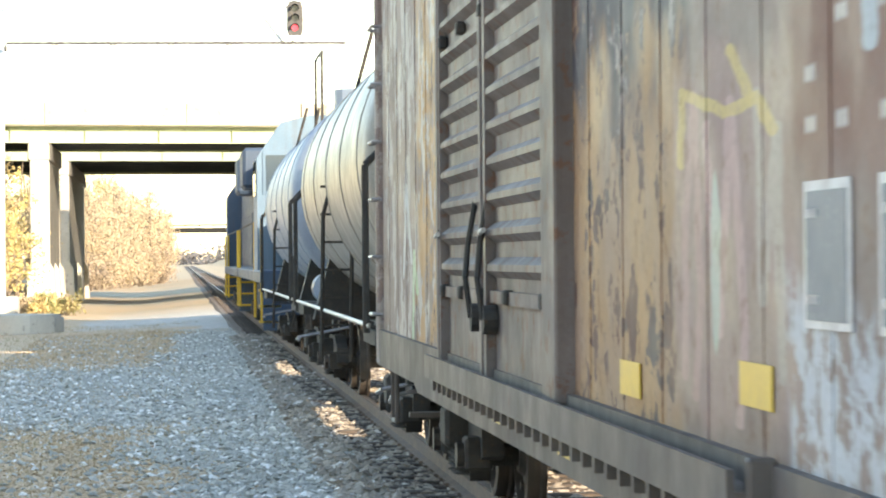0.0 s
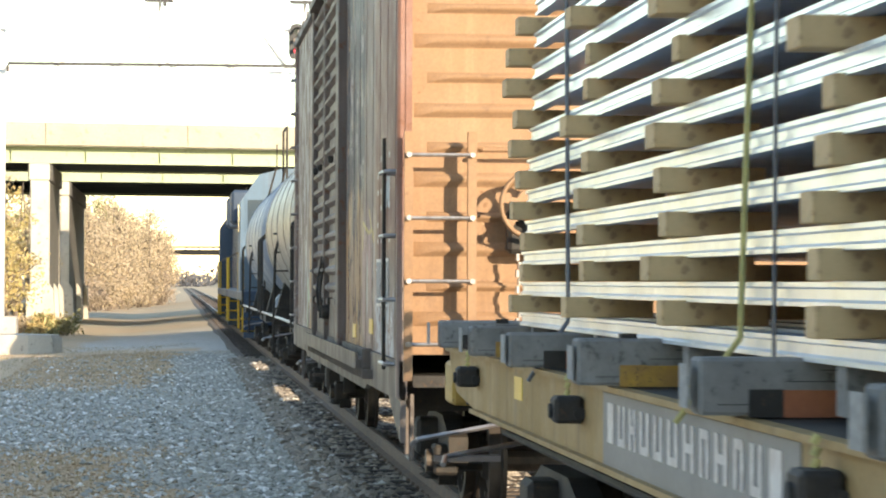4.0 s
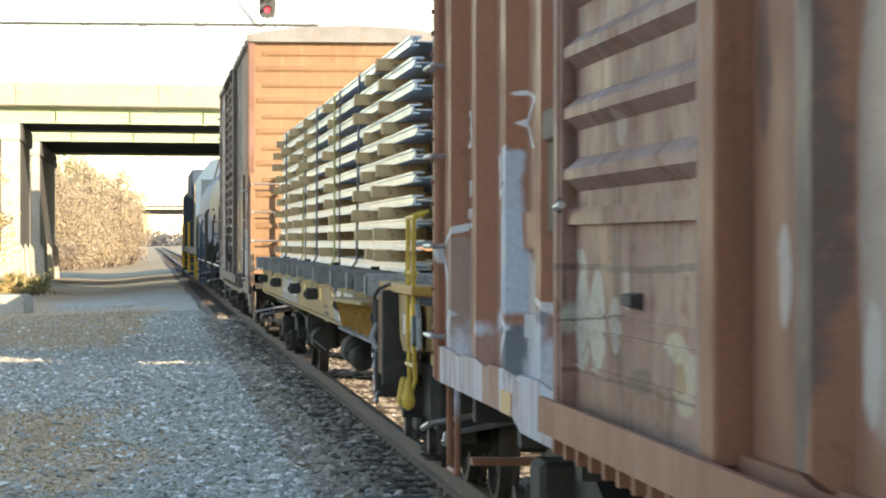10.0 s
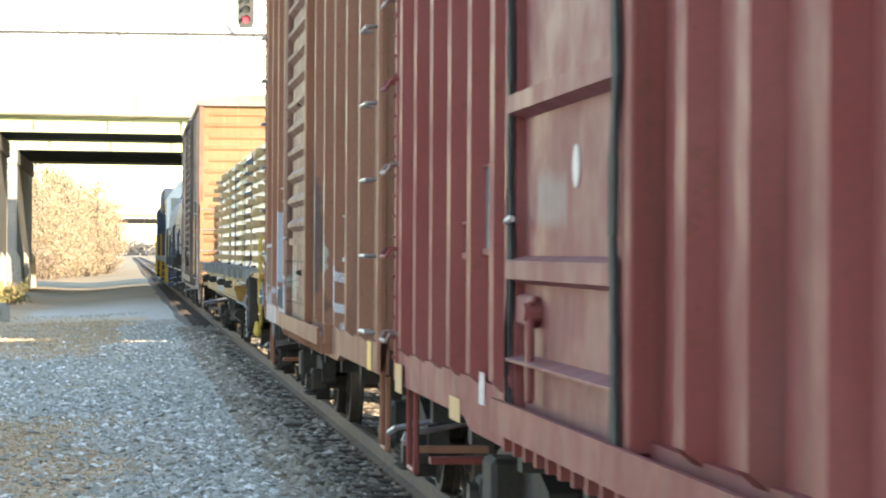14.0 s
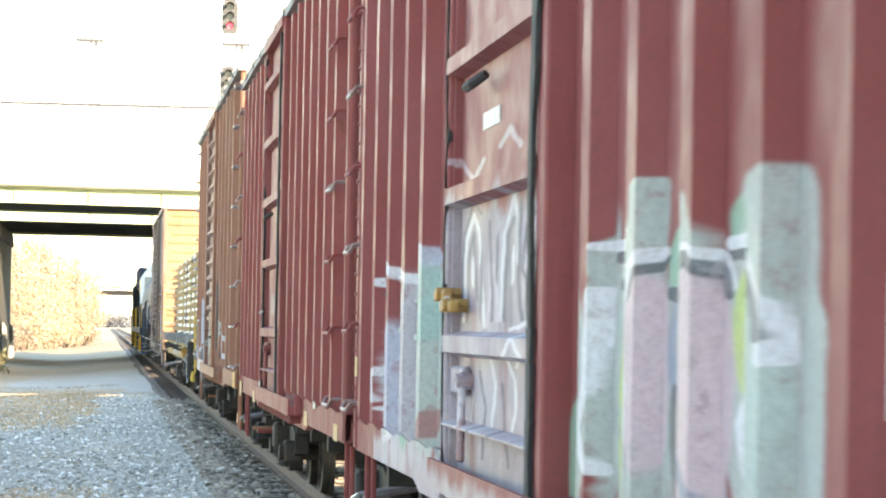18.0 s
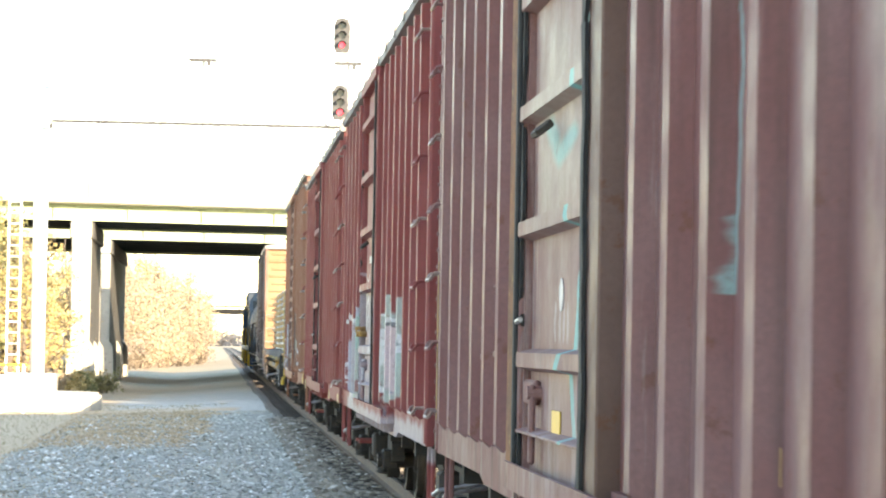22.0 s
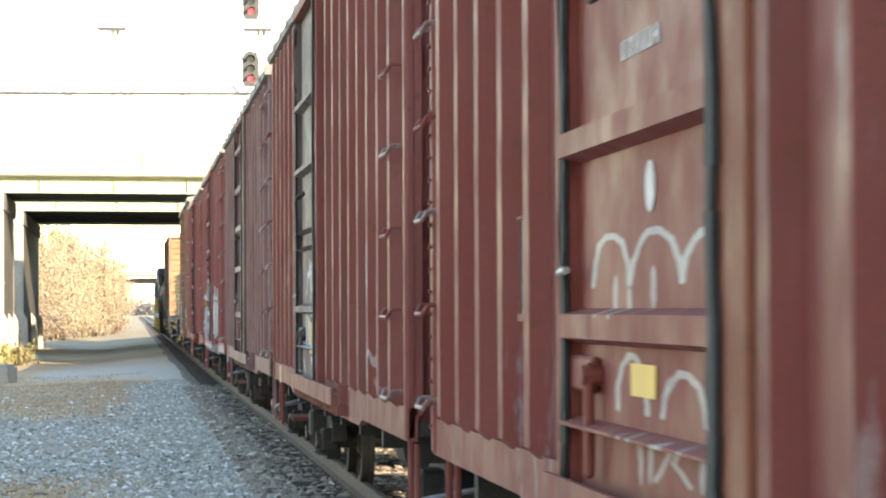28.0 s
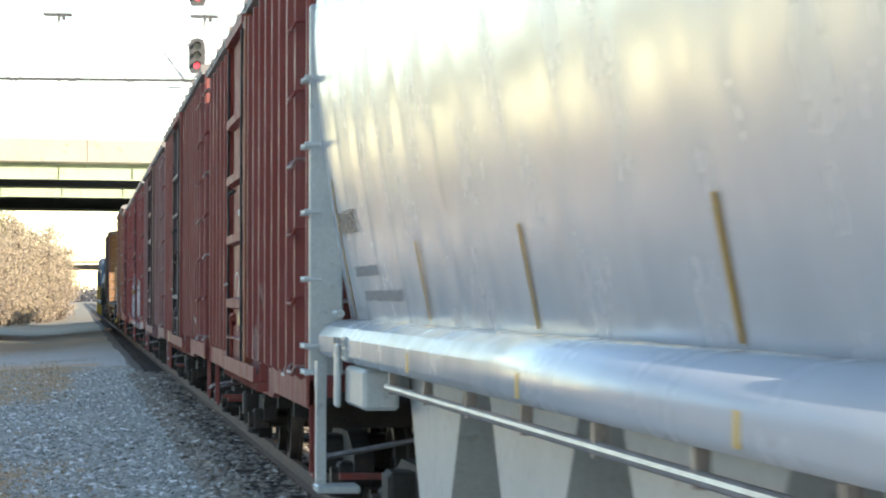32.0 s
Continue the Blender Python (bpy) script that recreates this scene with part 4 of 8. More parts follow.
def make_stones():
    rng = np.random.default_rng(11)
    spots = []
    while len(spots) < 36000:
        y = 17 + 66 * rng.random() ** 1.5
        x = 1.8 - 5.4 * rng.random() ** 1.7
        if x > 1.5 and rng.random() < (x - 1.5) * 2.5:
            continue
        wob = 0.9 * noise.noise(Vector((x * 0.6, y * 0.2, 8))) + 0.22 * rng.normal()
        if x + wob < -0.1 and (24.5 < y + 4 * wob < 37.5 or y + 5 * wob > 58) and rng.random() < 0.93:
            continue
        spots.append((x, y, ground_height(x, y) + 0.012))
    scatter("ballast_stones", spots, 0.043, stone_mat("trap_rock", (0.33, 0.322, 0.285), (0.62, 0.603, 0.54), (0.95, 0.93, 0.89), 0.875),
            "grey crushed stone with scattered white pieces beside the rail")
    for name, warm, mat, label in (("fine_gravel", False, stone_mat("fine_cinders", (0.40, 0.385, 0.335), (0.66, 0.637, 0.56), (0.9, 0.84, 0.79), 0.95), "fine grey gravel between the larger stones"),
                                   ("dry_clods", True, stone_mat("dry_earth", (0.48, 0.345, 0.21), (0.70, 0.525, 0.35), (0.8, 0.76, 0.69), 0.95), "brown dry leaves and clods of earth")):
        spots = []
        while len(spots) < 26000:
            y = 17 + 70 * rng.random() ** 1.4
            x = 1.6 - 5.4 * rng.random() ** 1.3
            if x > 1.4 and rng.random() < (x - 1.4) * 3:
                continue
            wob = 0.9 * noise.noise(Vector((x * 0.6, y * 0.2, 8))) + 0.22 * rng.normal()
            brown = x + wob < -0.1 and (24.5 < y + 4 * wob < 37.5 or y + 5 * wob > 58)
            if brown != warm and rng.random() < (0.92 if x > -0.2 or not warm else 0.6):
                continue
            spots.append((x, y, ground_height(x, y) + 0.004))
        scatter(name, spots, 0.026, mat, label)
    spots = []
    while len(spots) < 22000:
        y = 6 + 70 * rng.random()
        x = TRACK_X - 1.75 + 3.2 * rng.random() ** 1.4
        side = max(0.0, TRACK_X - 1.5 - x)
        if side == 0 and abs(((y + 0.27) % 0.54) - 0.27) < 0.12:
            continue
        spots.append((x, y, max(-0.215 - 0.25 * side, ground_height(x, y) + 0.01) + 0.03 * rng.random()))
    scatter("crib_stones", spots, 0.05, stone_mat("dark_track_stone", (0.24, 0.205, 0.165), (0.46, 0.40, 0.33), (0.8, 0.76, 0.70), 0.92),
            "dark oily stones between the wooden sleepers")


def make_track():
    root = thing("railway_track", "rusty steel rails on dark creosoted sleepers", "railway track", kind="structure")
    bed = B()
    prism(bed, [(TRACK_X - 1.72, -0.33), (TRACK_X - 1.5, -0.225), (TRACK_X + 1.55, -0.225), (TRACK_X + 2.2, -0.4)], "y", -200, 900)
    k = grown("oily_ballast_bed", [(0.16, 0.13, 0.105), (0.24, 0.205, 0.17), (0.34, 0.30, 0.26)], 5, 0.95, 0.8, 18, dist=0.03)
    part("ballast_bed", bed, k, root, "dark oily ballast")
    prof = [(-0.07, -0.175), (0.07, -0.175), (0.07, -0.16), (0.014, -0.14), (0.012, -0.05), (0.037, -0.038), (0.037, -0.006), (0.028, 0), (-0.028, 0),
            (-0.037, -0.006), (-0.037, -0.038), (-0.012, -0.05), (-0.014, -0.14), (-0.07, -0.16)]
    for s in (-0.7525, 0.7525):
        b = B()
        prism(b, [(TRACK_X + s + px, pz) for px, pz in prof], "y", -200, 900)
        r = part("rail", b, rail_side, root)
        b = B()
        box(b, TRACK_X + s - 0.026, TRACK_X + s + 0.026, -200, 900, -0.004, 0.0015)
        part("running_surface", b, rail_top, r, "worn bright rail head")
    b = B()
    box(b, -1.3, 1.3, -0.115, 0.115, -0.17, 0, 0.008)
    tie = part("sleeper", b, tie_wood, root)
    tie.matrix_basis = pose(TRACK_X, 5.0, -0.178)
    rng = random.Random(3)
    ties = 1
    y = 5.54
    while ties < 240:
        again(tie, root, pose(TRACK_X + rng.uniform(-0.04, 0.04), y, -0.178 + rng.uniform(-0.012, 0.004), 0, 0, rng.uniform(-0.6, 0.6)))
        y += 0.54
        ties += 1
    rest = B()
    while y < 420:
        box(rest, TRACK_X - 1.3, TRACK_X + 1.3, y - 0.11, y + 0.11, -0.34, -0.18)
        y += 0.54
    tagged(part("far_sleepers", rest, tie_wood, root), kind="stuff")
    b = B()
    box(b, -0.10, 0.10, -0.09, 0.09, -0.012, 0.012)
    plate = part("tie_plate", b, rail_side, root)
    plate.matrix_basis = pose(TRACK_X - 0.7525, 5.0, -0.172)
    for i in range(1, 110):
        again(plate, root, pose(TRACK_X - 0.7525, 5.0 + 0.54 * i, -0.172))


make_ground()
make_stones()
make_track()


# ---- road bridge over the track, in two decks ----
# Dark concrete: painted shade for the pier sides, also fills the parapet joints.
shade_joint_concrete = grown("shade_and_joint_concrete", [(0.085, 0.08, 0.072), (0.12, 0.112, 0.10), (0.06, 0.056, 0.05)], 0.8, 0.9, 0.3, 12)


def skewed(bm, x0):
    """The road crosses the track a little aslant."""
    for v in bm.verts:
        v.co.y += 0.2 * (v.co.x - x0)
    return bm


def make_bridge(y0, y1, pier_x0, pier_x1, z_low, label, lip=0.75, tall=0.72):
    root = thing("road_bridge", label, "bridge", "road bridges")
    X0, X1 = -46, 46
    top = z_low + tall

    def beam(y, w, z0, z1):
        b = B()
        prism(b, [(y - w, z0), (y + w, z0), (y + w, z0 + 0.04), (y + 0.02, z0 + 0.04), (y + 0.02, z1 - 0.04), (y + w, z1 - 0.04), (y + w, z1),
                  (y - w, z1), (y - w, z1 - 0.04), (y - 0.02, z1 - 0.04), (y - 0.02, z0 + 0.04), (y - w, z0 + 0.04)], "x", X0, X1)
        return skewed(b, pier_x1)
    # inner girders take a darkened green that paints in the under-deck shade
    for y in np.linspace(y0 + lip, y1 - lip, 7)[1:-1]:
        part("inner_girder", beam(y, 0.18, z_low + 0.03, top - 0.001), girder_shaded, root, "girder under the deck with its shade painted in")
    for y, s in ((y0 + lip, -1), (y1 - lip, 1)):
        girder = part("girder", beam(y, 0.2, z_low, top - 0.001), girder_m, root, "pale green painted steel girder")
        st = B()
        box(st, -0.01, 0.01, -0.15, 0, 0, tall - 0.08)
        one = part("stiffener", st, girder_m, girder)
        one.matrix_basis = pose(-20, y - 0.02 + 0.2 * (-20 - pier_x1) if s < 0 else y + 0.17 + 0.2 * (-20 - pier_x1), z_low + 0.04)
        for i in range(1, 14):
            x = -20 + 3.2 * i
            again(one, girder, pose(x, y + (-0.02 if s < 0 else 0.17) + 0.2 * (x - pier_x1), z_low + 0.04))
    d = B()
    box(d, X0, X1, y0, y1, top, top + 0.3)
    part("deck", skewed(d, pier_x1), concrete, root, "concrete deck slab")
    for y in (y0 - 0.12, y1 - 0.28):
        p = B()
        prism(p, [(y, top + 0.04), (y + 0.4, top + 0.04), (y + 0.36, top + 1.02), (y + 0.04, top + 1.02)], "x", X0, X1)
        par = part("parapet", skewed(p, pier_x1), parapet_m, root, "stained pale concrete parapet")
        j = B()
        box(j, -0.012, 0.012, -0.004, 0.0, 0, 0.9)
        one = part("joint", j, shade_joint_concrete, par)
        one.matrix_basis = pose(-24, y + 0.2 * (-24 - pier_x1), top + 0.08)
        for i in range(1, 8):
            x = -24 + 6.1 * i
            again(one, par, pose(x, y + 0.2 * (x - pier_x1), top + 0.08))
    for x0, x1 in ((pier_x0, pier_x1), (12.2, 13.2)):
        lag = 0.2 * (x1 - pier_x1)
        ya, yb = y0 + 0.2 + lag, y1 - 0.2 + lag
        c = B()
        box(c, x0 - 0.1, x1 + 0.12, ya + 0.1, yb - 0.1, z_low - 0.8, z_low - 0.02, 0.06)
        part("pier_cap", c, shade_joint_concrete, root, "concrete pier cap with its shade painted in")
        c = B()
        box(c, x0 - 0.07, x1 + 0.02, ya - 0.05, ya + 1.0, z_low - 0.75, z_low - 0.024, 0.05)
        part("bearing_block", c, concrete, root, "pale concrete bearing block")
        n = 3
        for i in range(n):
            y = ya + (yb - ya - 0.9) * i / (n - 1)
            c = B()
            box(c, x0, x1, y, y + 0.9, 1.5, z_low - 0.75, 0.05)
            col = part("column", c, concrete, root, "stained square concrete column")
            f = B()
            prism(f, [(x0 - 0.16, -1.0), (x1 + 0.3, -1.0), (x1 + 0.2, 1.3), (x1, 1.62), (x0, 1.62), (x0 - 0.12, 1.3)], "y", y - 0.2, y + 1.1)
            part("plinth", f, concrete, col, "chipped concrete plinth")
        # dark colour stands in for shade on the pier's inner face
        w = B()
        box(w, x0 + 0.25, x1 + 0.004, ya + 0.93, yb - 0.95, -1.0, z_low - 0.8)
        part("crash_wall", w, shade_joint_concrete, root, "wall between the columns with its shade painted in")
    return root


make_bridge(130, 142, -6.37, -5.56, 6.83, "concrete and pale green steel road bridge")
make_bridge(157.2, 184, -6.15, -5.7, 6.95, "second road bridge with pale green girders")


# almost black steel colour for the distant bridge
far_dark = grown("near_black_bridge_steel", [(0.007, 0.007, 0.007), (0.01, 0.009, 0.009)], 0.5, 0.9, 0.1, 5)


def make_far_bridge():
    root = thing("far_bridge", "dark steel girder bridge far down the track", "bridge")
    b = B()
    box(b, -8, 120, 700, 706, 8.0, 9.2)
    part("girder", b, far_dark, root, "dark plate girder")
    b = B()
    box(b, -8, 120, 699.8, 700.0, 9.6, 10.0)
    rail = part("parapet_rail", b, far_dark, root)
    for i in range(40):
        b = B()
        box(b, -8 + 3.2 * i, -7.8 + 3.2 * i, 699.85, 699.95, 9.2, 9.6)
        part("baluster", b, far_dark, rail)
    b = B()
    box(b, -12, -8, 699, 707, -0.5, 9.6)
    part("abutment", b, concrete, root, "concrete abutment")


make_far_bridge()


# ---- cantilever signal gantry ----
def make_gantry():
    Y = 100.0
    root = thing("signal_gantry", "overexposed white galvanised cantilever signal structure beside the track", "signal gantry")
    b = B()
    cyl(b, (-5.95, Y, -0.4), (-5.95, Y, 11.2), 0.24, 18)
    part("mast", b, white_steel, root, "thick pale steel mast", True)
    b = B()
    box(b, -7.0, -5.3, Y - 0.7, Y + 0.7, -0.5, 0.55, 0.06)
    part("foundation", b, concrete, root, "concrete foundation block")
    lad = B()
    for x in (-6.95, -6.55):
        box(lad, x - 0.03, x + 0.03, Y - 0.42, Y - 0.36, 0.5, 9.6)
    ladder = part("ladder", lad, white_steel, root, "pale steel caged ladder")
    for i in range(24):
        r = B()
        cyl(r, (-6.95, Y - 0.39, 0.8 + 0.36 * i), (-6.55, Y - 0.39, 0.8 + 0.36 * i), 0.022, 8)
        part("rung", r, white_steel, ladder)
    for z in (8.75, 10.1):
        for dy in (-0.45, 0.45):
            b = B()
            box(b, -5.95, 5.6, Y + dy - 0.05, Y + dy + 0.05, z - 0.05, z + 0.05)
            part("chord", b, white_steel, root)
    for i in range(12):
        b = B()
        x = -5.95 + i * 0.96
        za, zb = (8.75, 10.1) if i % 2 == 0 else (10.1, 8.75)
        tube(b, [(x, Y - 0.45, za), (x + 0.96, Y - 0.45, zb)], 0.035, 6)
        part("brace", b, white_steel, root)
        b = B()
        tube(b, [(x, Y + 0.45, za), (x + 0.96, Y + 0.45, zb)], 0.035, 6)
        part("brace", b, white_steel, root)
    b = B()
    box(b, -5.62, 5.6, Y - 0.64, Y - 0.58, 8.84, 8.94)
    part("cable_conduit", b, black_paint, root, "thin dark conduit under the arm")
    b = B()
    box(b, -5.66, -5.58, Y - 0.64, Y - 0.58, 8.62, 8.84)
    part("conduit_drop", b, black_paint, root)
    for x in (-0.64, 4.16):
        b = B()
        cyl(b, (x, Y - 0.5, 8.7), (x, Y - 0.5, 13.6), 0.055, 10)
        part("signal_post", b, white_steel, root)
        for z in (11.0, 13.35):
            b = B()
            box(b, x - 0.45, x + 0.45, Y - 1.0, Y - 0.4, z - 0.03, z + 0.01)
            pl = part("landing", b, white_steel, root, "small grated landing")
            b = B()
            box(b, x - 0.52, x + 0.42, Y - 1.02, Y - 1.0, z - 0.05, z + 0.04)
            box(b, x + 0.10, x + 0.22, Y - 1.02, Y - 0.95, z - 0.2, z - 0.05)
            part("landing_edge", b, black_paint, pl)
    red = Mat("lit_red_lens", 0.3)
    red.p.inputs["Emission Color"].default_value = (1.0, 0.07, 0.11, 1)
    red.p.inputs["Emission Strength"].default_value = 0.55
    red_m = red.colour((0.6, 0.02, 0.03))
    dark_lens = grown("unlit_lens", [(0.02, 0.025, 0.02), (0.03, 0.03, 0.03)], 5, 0.2, 0.0, 20)
    for x, z in ((3.88, 9.7), (3.90, 11.93)):
        b = B()
        o = [(-0.27, -0.42), (-0.2, -0.6), (0.2, -0.6), (0.27, -0.42), (0.27, 0.32), (0.19, 0.52), (0.0, 0.58), (-0.19, 0.52), (-0.27, 0.32)]
        prism(b, o, "y", 0, 0.10)
        head = part("signal_head", b, black_paint, root, "black rounded signal head showing red")
        head.matrix_basis = pose(x, Y - 1.05, z)
        b = B()
        box(b, -0.17, 0.17, 0.1, 0.42, -0.5, 0.45, 0.02)
        part("lamp_housing", b, black_paint, head)
        for i, dz in enumerate((0.30, -0.02, -0.34)):
            b = B()
            cyl(b, (0, -0.012, dz), (0, 0.0, dz), 0.105, 16)
            part("lens", b, red_m if i == 2 else dark_lens, head, "glowing red lens" if i == 2 else "")
            b = B()
            n = 12
            ring = [[b.verts.new((rr * math.cos(a), yy, dz + rr * math.sin(a))) for a in np.linspace(-0.5, math.pi + 0.5, n)] for rr, yy in ((0.13, 0), (0.13, -0.28))]
            for j in range(n - 1):
                b.faces.new((ring[0][j], ring[0][j + 1], ring[1][j + 1], ring[1][j]))
            bmesh.ops.solidify(b, geom=b.faces[:], thickness=0.012)
            part("hood", b, black_paint, head)
        b = B()
        box(b, -0.05, 0.42 if x < 3.89 else 0.38, 0.15, 0.3, -0.05, 0.05)
        part("bracket", b, white_steel, head)


make_gantry()


# ---- concrete edge, railing and cabinet at the foot of the gantry ----
def make_gantry_foot():
    wall = thing("concrete_edge", "bright sunlit concrete edging with a rounded end", "kerb")
    b = B()
    o = [(-12.0, 92.6), (-12.0, 89.4), (-4.4, 89.4), (-3.7, 89.8), (-3.45, 90.6), (-3.8, 91.6), (-4.6, 92.4)]
    prism(b, o, "z", -0.5, 0.12)
    bmesh.ops.bevel(b, geom=[e for e in b.edges if all(v.co.z > 0 for v in e.verts)], offset=0.08, segments=2, affect="EDGES")
    part("coping", b, concrete, wall)
    rail = thing("guard_rail", "pale steel guard railing with a yellow top pipe", "railing")
    for x in (-8.3, -7.4, -6.5, -5.6):
        b = B()
        cyl(b, (x, 87.6, -0.6), (x, 87.6, 0.95), 0.045, 10)
        part("rail_post", b, white_steel, rail)
    for z, m in ((0.93, yellow_safety), (0.5, white_steel), (0.05, white_steel)):
        b = B()
        cyl(b, (-9.2, 87.6, z), (-5.5, 87.6, z), 0.035, 8)
        part("rail_pipe", b, m, rail)
    cab = thing("relay_cabinet", "white metal relay cabinet on the bank", "cabinet")
    b = B()
    box(b, -8.2, -6.2, 88.0, 88.9, -0.5, 0.62, 0.02)
    part("housing", b, white_steel, cab)
    for x in (-8.1, -7.15):
        b = B()
        box(b, x, x + 0.85, 87.97, 88.0, -0.35, 0.5)
        d = part("cabinet_door", b, white_steel, cab)
        b = B()
        box(b, x + 0.72, x + 0.76, 87.94, 87.97, 0.0, 0.16)
        part("handle", b, placard_m, d)


make_gantry_foot()


# ---- the train: running gear shared by all cars ----
wheelsets = []      # keyed to roll in motions()
cars = []           # (thing, place of its front end when the clip starts)


def make_truck(parent, yc, wheelbase=1.78, roll=True):
    b = B()
    box(b, -1.25, 1.25, yc - 0.2, yc + 0.2, 0.42, 0.70, 0.03)
    truck = part("truck", b, steel_dark, parent, "grimy cast steel truck")
    for s in (-1, 1):
        x = s * 1.02
        fr = B()
        prism(fr, [(yc - 1.16, 0.42), (yc - 1.1, 0.60), (yc - 0.55, 0.74), (yc + 0.55, 0.74), (yc + 1.1, 0.60), (yc + 1.16, 0.42), (yc + 0.72, 0.34),
                   (yc + 0.34, 0.50), (yc + 0.34, 0.30), (yc + 0.28, 0.20), (yc - 0.28, 0.20), (yc - 0.34, 0.30), (yc - 0.34, 0.50), (yc - 0.72, 0.34)], "x", x - 0.07, x + 0.07)
        part("side_frame", fr, steel_dark, truck)
    for s in (-1, 1):
        for dy in (-0.19, 0.0, 0.19):
            b = B()
            lathe(b, [(r, z) for i in range(6) for r, z in ((0.05, 0.038 * i), (0.076, 0.038 * i + 0.008), (0.076, 0.038 * i + 0.02), (0.05, 0.038 * i + 0.028))], (s * 1.12, yc + dy, 0.24), "z", 10)
            part("spring", b, steel_dark, truck)
    for dy in (-wheelbase / 2, wheelbase / 2):
        b = B()
        cyl(b, (-1.08, 0, 0), (1.08, 0, 0), 0.08, 10)
        ws = part("wheelset", b, steel_wheel, truck)
        ws.matrix_basis = pose(0, yc + dy, 0.42)
        # both wheels belong to the one turning axle mesh
        me = ws.data
        bm = B()
        bm.from_mesh(me)
        for s in (-1, 1):
            lathe(bm, [(0.12, s * 0.66), (0.14, s * 0.70), (0.34, s * 0.72), (0.36, s * 0.685), (0.445, s * 0.685), (0.445, s * 0.715), (0.42, s * 0.73), (0.415, s * 0.81), (0.36, s * 0.815),
                       (0.34, s * 0.76), (0.15, s * 0.79), (0.12, s * 0.83)], (0, 0, 0), "x", 28)
            for a in range(6):
                cyl(bm, (s * 0.80, 0.25 * math.cos(a * 1.047), 0.25 * math.sin(a * 1.047)), (s * 0.755, 0.25 * math.cos(a * 1.047), 0.25 * math.sin(a * 1.047)), 0.03, 6)
        bm.to_mesh(me)
        bm.free()
        if roll:
            wheelsets.append((ws, yc + dy))
        for s in (-1, 1):
            b = B()
            box(b, s * 1.1 - 0.09, s * 1.1 + 0.09, yc + dy - 0.13, yc + dy + 0.13, 0.32, 0.54, 0.02)
            part("axle_box", b, steel_dark, truck)
            b = B()
            cyl(b, (s * 1.19, yc + dy, 0.42), (s * 1.24, yc + dy, 0.42), 0.085, 12)
            part("bearing_cap", b, steel_wheel, truck)
    return truck


def make_coupler(parent, y, s, reach=0.62):
    """s = 1 at the leading end, -1 at the trailing end."""
    b = B()
    box(b, -0.1, 0.1, min(y, y + s * reach), max(y, y + s * reach), 0.78, 0.98, 0.02)
    c = part("coupler", b, steel_dark, parent, "grimy knuckle coupler")
    b = B()
    box(b, -0.17, 0.15, min(y + s * (reach - 0.12), y + s * (reach + 0.06)), max(y + s * (reach - 0.12), y + s * (reach + 0.06)), 0.72, 1.04, 0.03)
    part("knuckle", b, steel_dark, c)
    b = B()
    tube(b, [(-0.35, y, 0.8), (-0.36, y + s * 0.2, 0.55), (-0.3, y + s * 0.45, 0.48), (-0.22, y + s * 0.62, 0.55)], 0.028, 8)
    part("air_hose", b, rubber, c)
    b = B()
    tube(b, [(-1.45, y + s * 0.05, 0.62), (-1.42, y + s * 0.22, 0.66), (-0.3, y + s * 0.25, 0.86)], 0.018, 6)
    part("cut_lever", b, chrome, c, "bent steel uncoupling lever")
    return c


def grab(parent, mat, y0, y1, z, x=-1.54, out=0.12, dip=0.0):
    b = B()
    if dip:
        k = 0.03 if y1 < y0 else -0.03
        tube(b, [(x, y0, z + dip), (x - out * 0.7, y0, z + dip), (x - out, y0 - k, z), (x - out, y1 + k, z), (x - out * 0.7, y1, z + dip), (x, y1, z + dip)], 0.0125, 8)
    else:
        tube(b, [(x, y0, z), (x - out, y0, z), (x - out, y1, z), (x, y1, z)], 0.013, 8)
    return part("grab_iron", b, mat, parent)


def bars(parent, y, z, w, h, n, mat, x=-1.478, seed=0, wide=1.0):
    """Lettering too small to read: short bars in lines."""
    b = B()
    rng = random.Random(seed)
    for r in range(n):
        zz, yy = z - r * h * 1.7, y
        while yy > y - w:
            l = h * rng.uniform(0.9, 1.4) * wide
            e = l * 0.2
            if rng.random() < 0.15:
                box(b, x - 0.004, x, yy - l, yy, zz, zz + h)
            else:
                box(b, x - 0.004, x, yy - l, yy - l + e * 1.3, zz, zz + h)
                box(b, x - 0.004, x, yy - e * 1.3, yy, zz, zz + h)
                zc = zz + rng.choice((0.0, 0.4, 0.8)) * h
                box(b, x - 0.004, x, yy - l + e, yy - e, zc, zc + h * 0.2)
            yy -= l + h * 0.75 * wide
    return tagged(part("stencilling", b, mat, parent), kind="stuff")


def digits(parent, text, y, z, size, mat, x=-1.548, wide=1.3):
    """Painted characters on the near side, from the built-in font, read from beside the track."""
    cu = bpy.data.curves.new("painted_number", "FONT")
    cu.body, cu.size, cu.extrude = text, size, 0.002
    tmp = bpy.data.objects.new("painted_number", cu)
    scene.collection.objects.link(tmp)
    me = bpy.data.meshes.new_from_object(tmp)
    bpy.data.objects.remove(tmp)
    me.materials.append(mat)
    ob = new("painted_number", me)
    ob.parent = parent
    ob.matrix_basis = Matrix.Translation((x, y, z)) @ Matrix(((0, 0, -1, 0), (-1, 0, 0, 0), (0, 1, 0, 0), (0, 0, 0, 1))) @ Matrix.Diagonal((wide, 1, 1, 1))
    return tagged(ob, kind="stuff")


def plate(parent, name, y0, y1, z0, z1, mat, x=-1.478, t=0.012, label=""):
    b = B()
    box(b, x - t, x, y0, y1, z0, z1)
    return part(name, b, mat, parent, label)


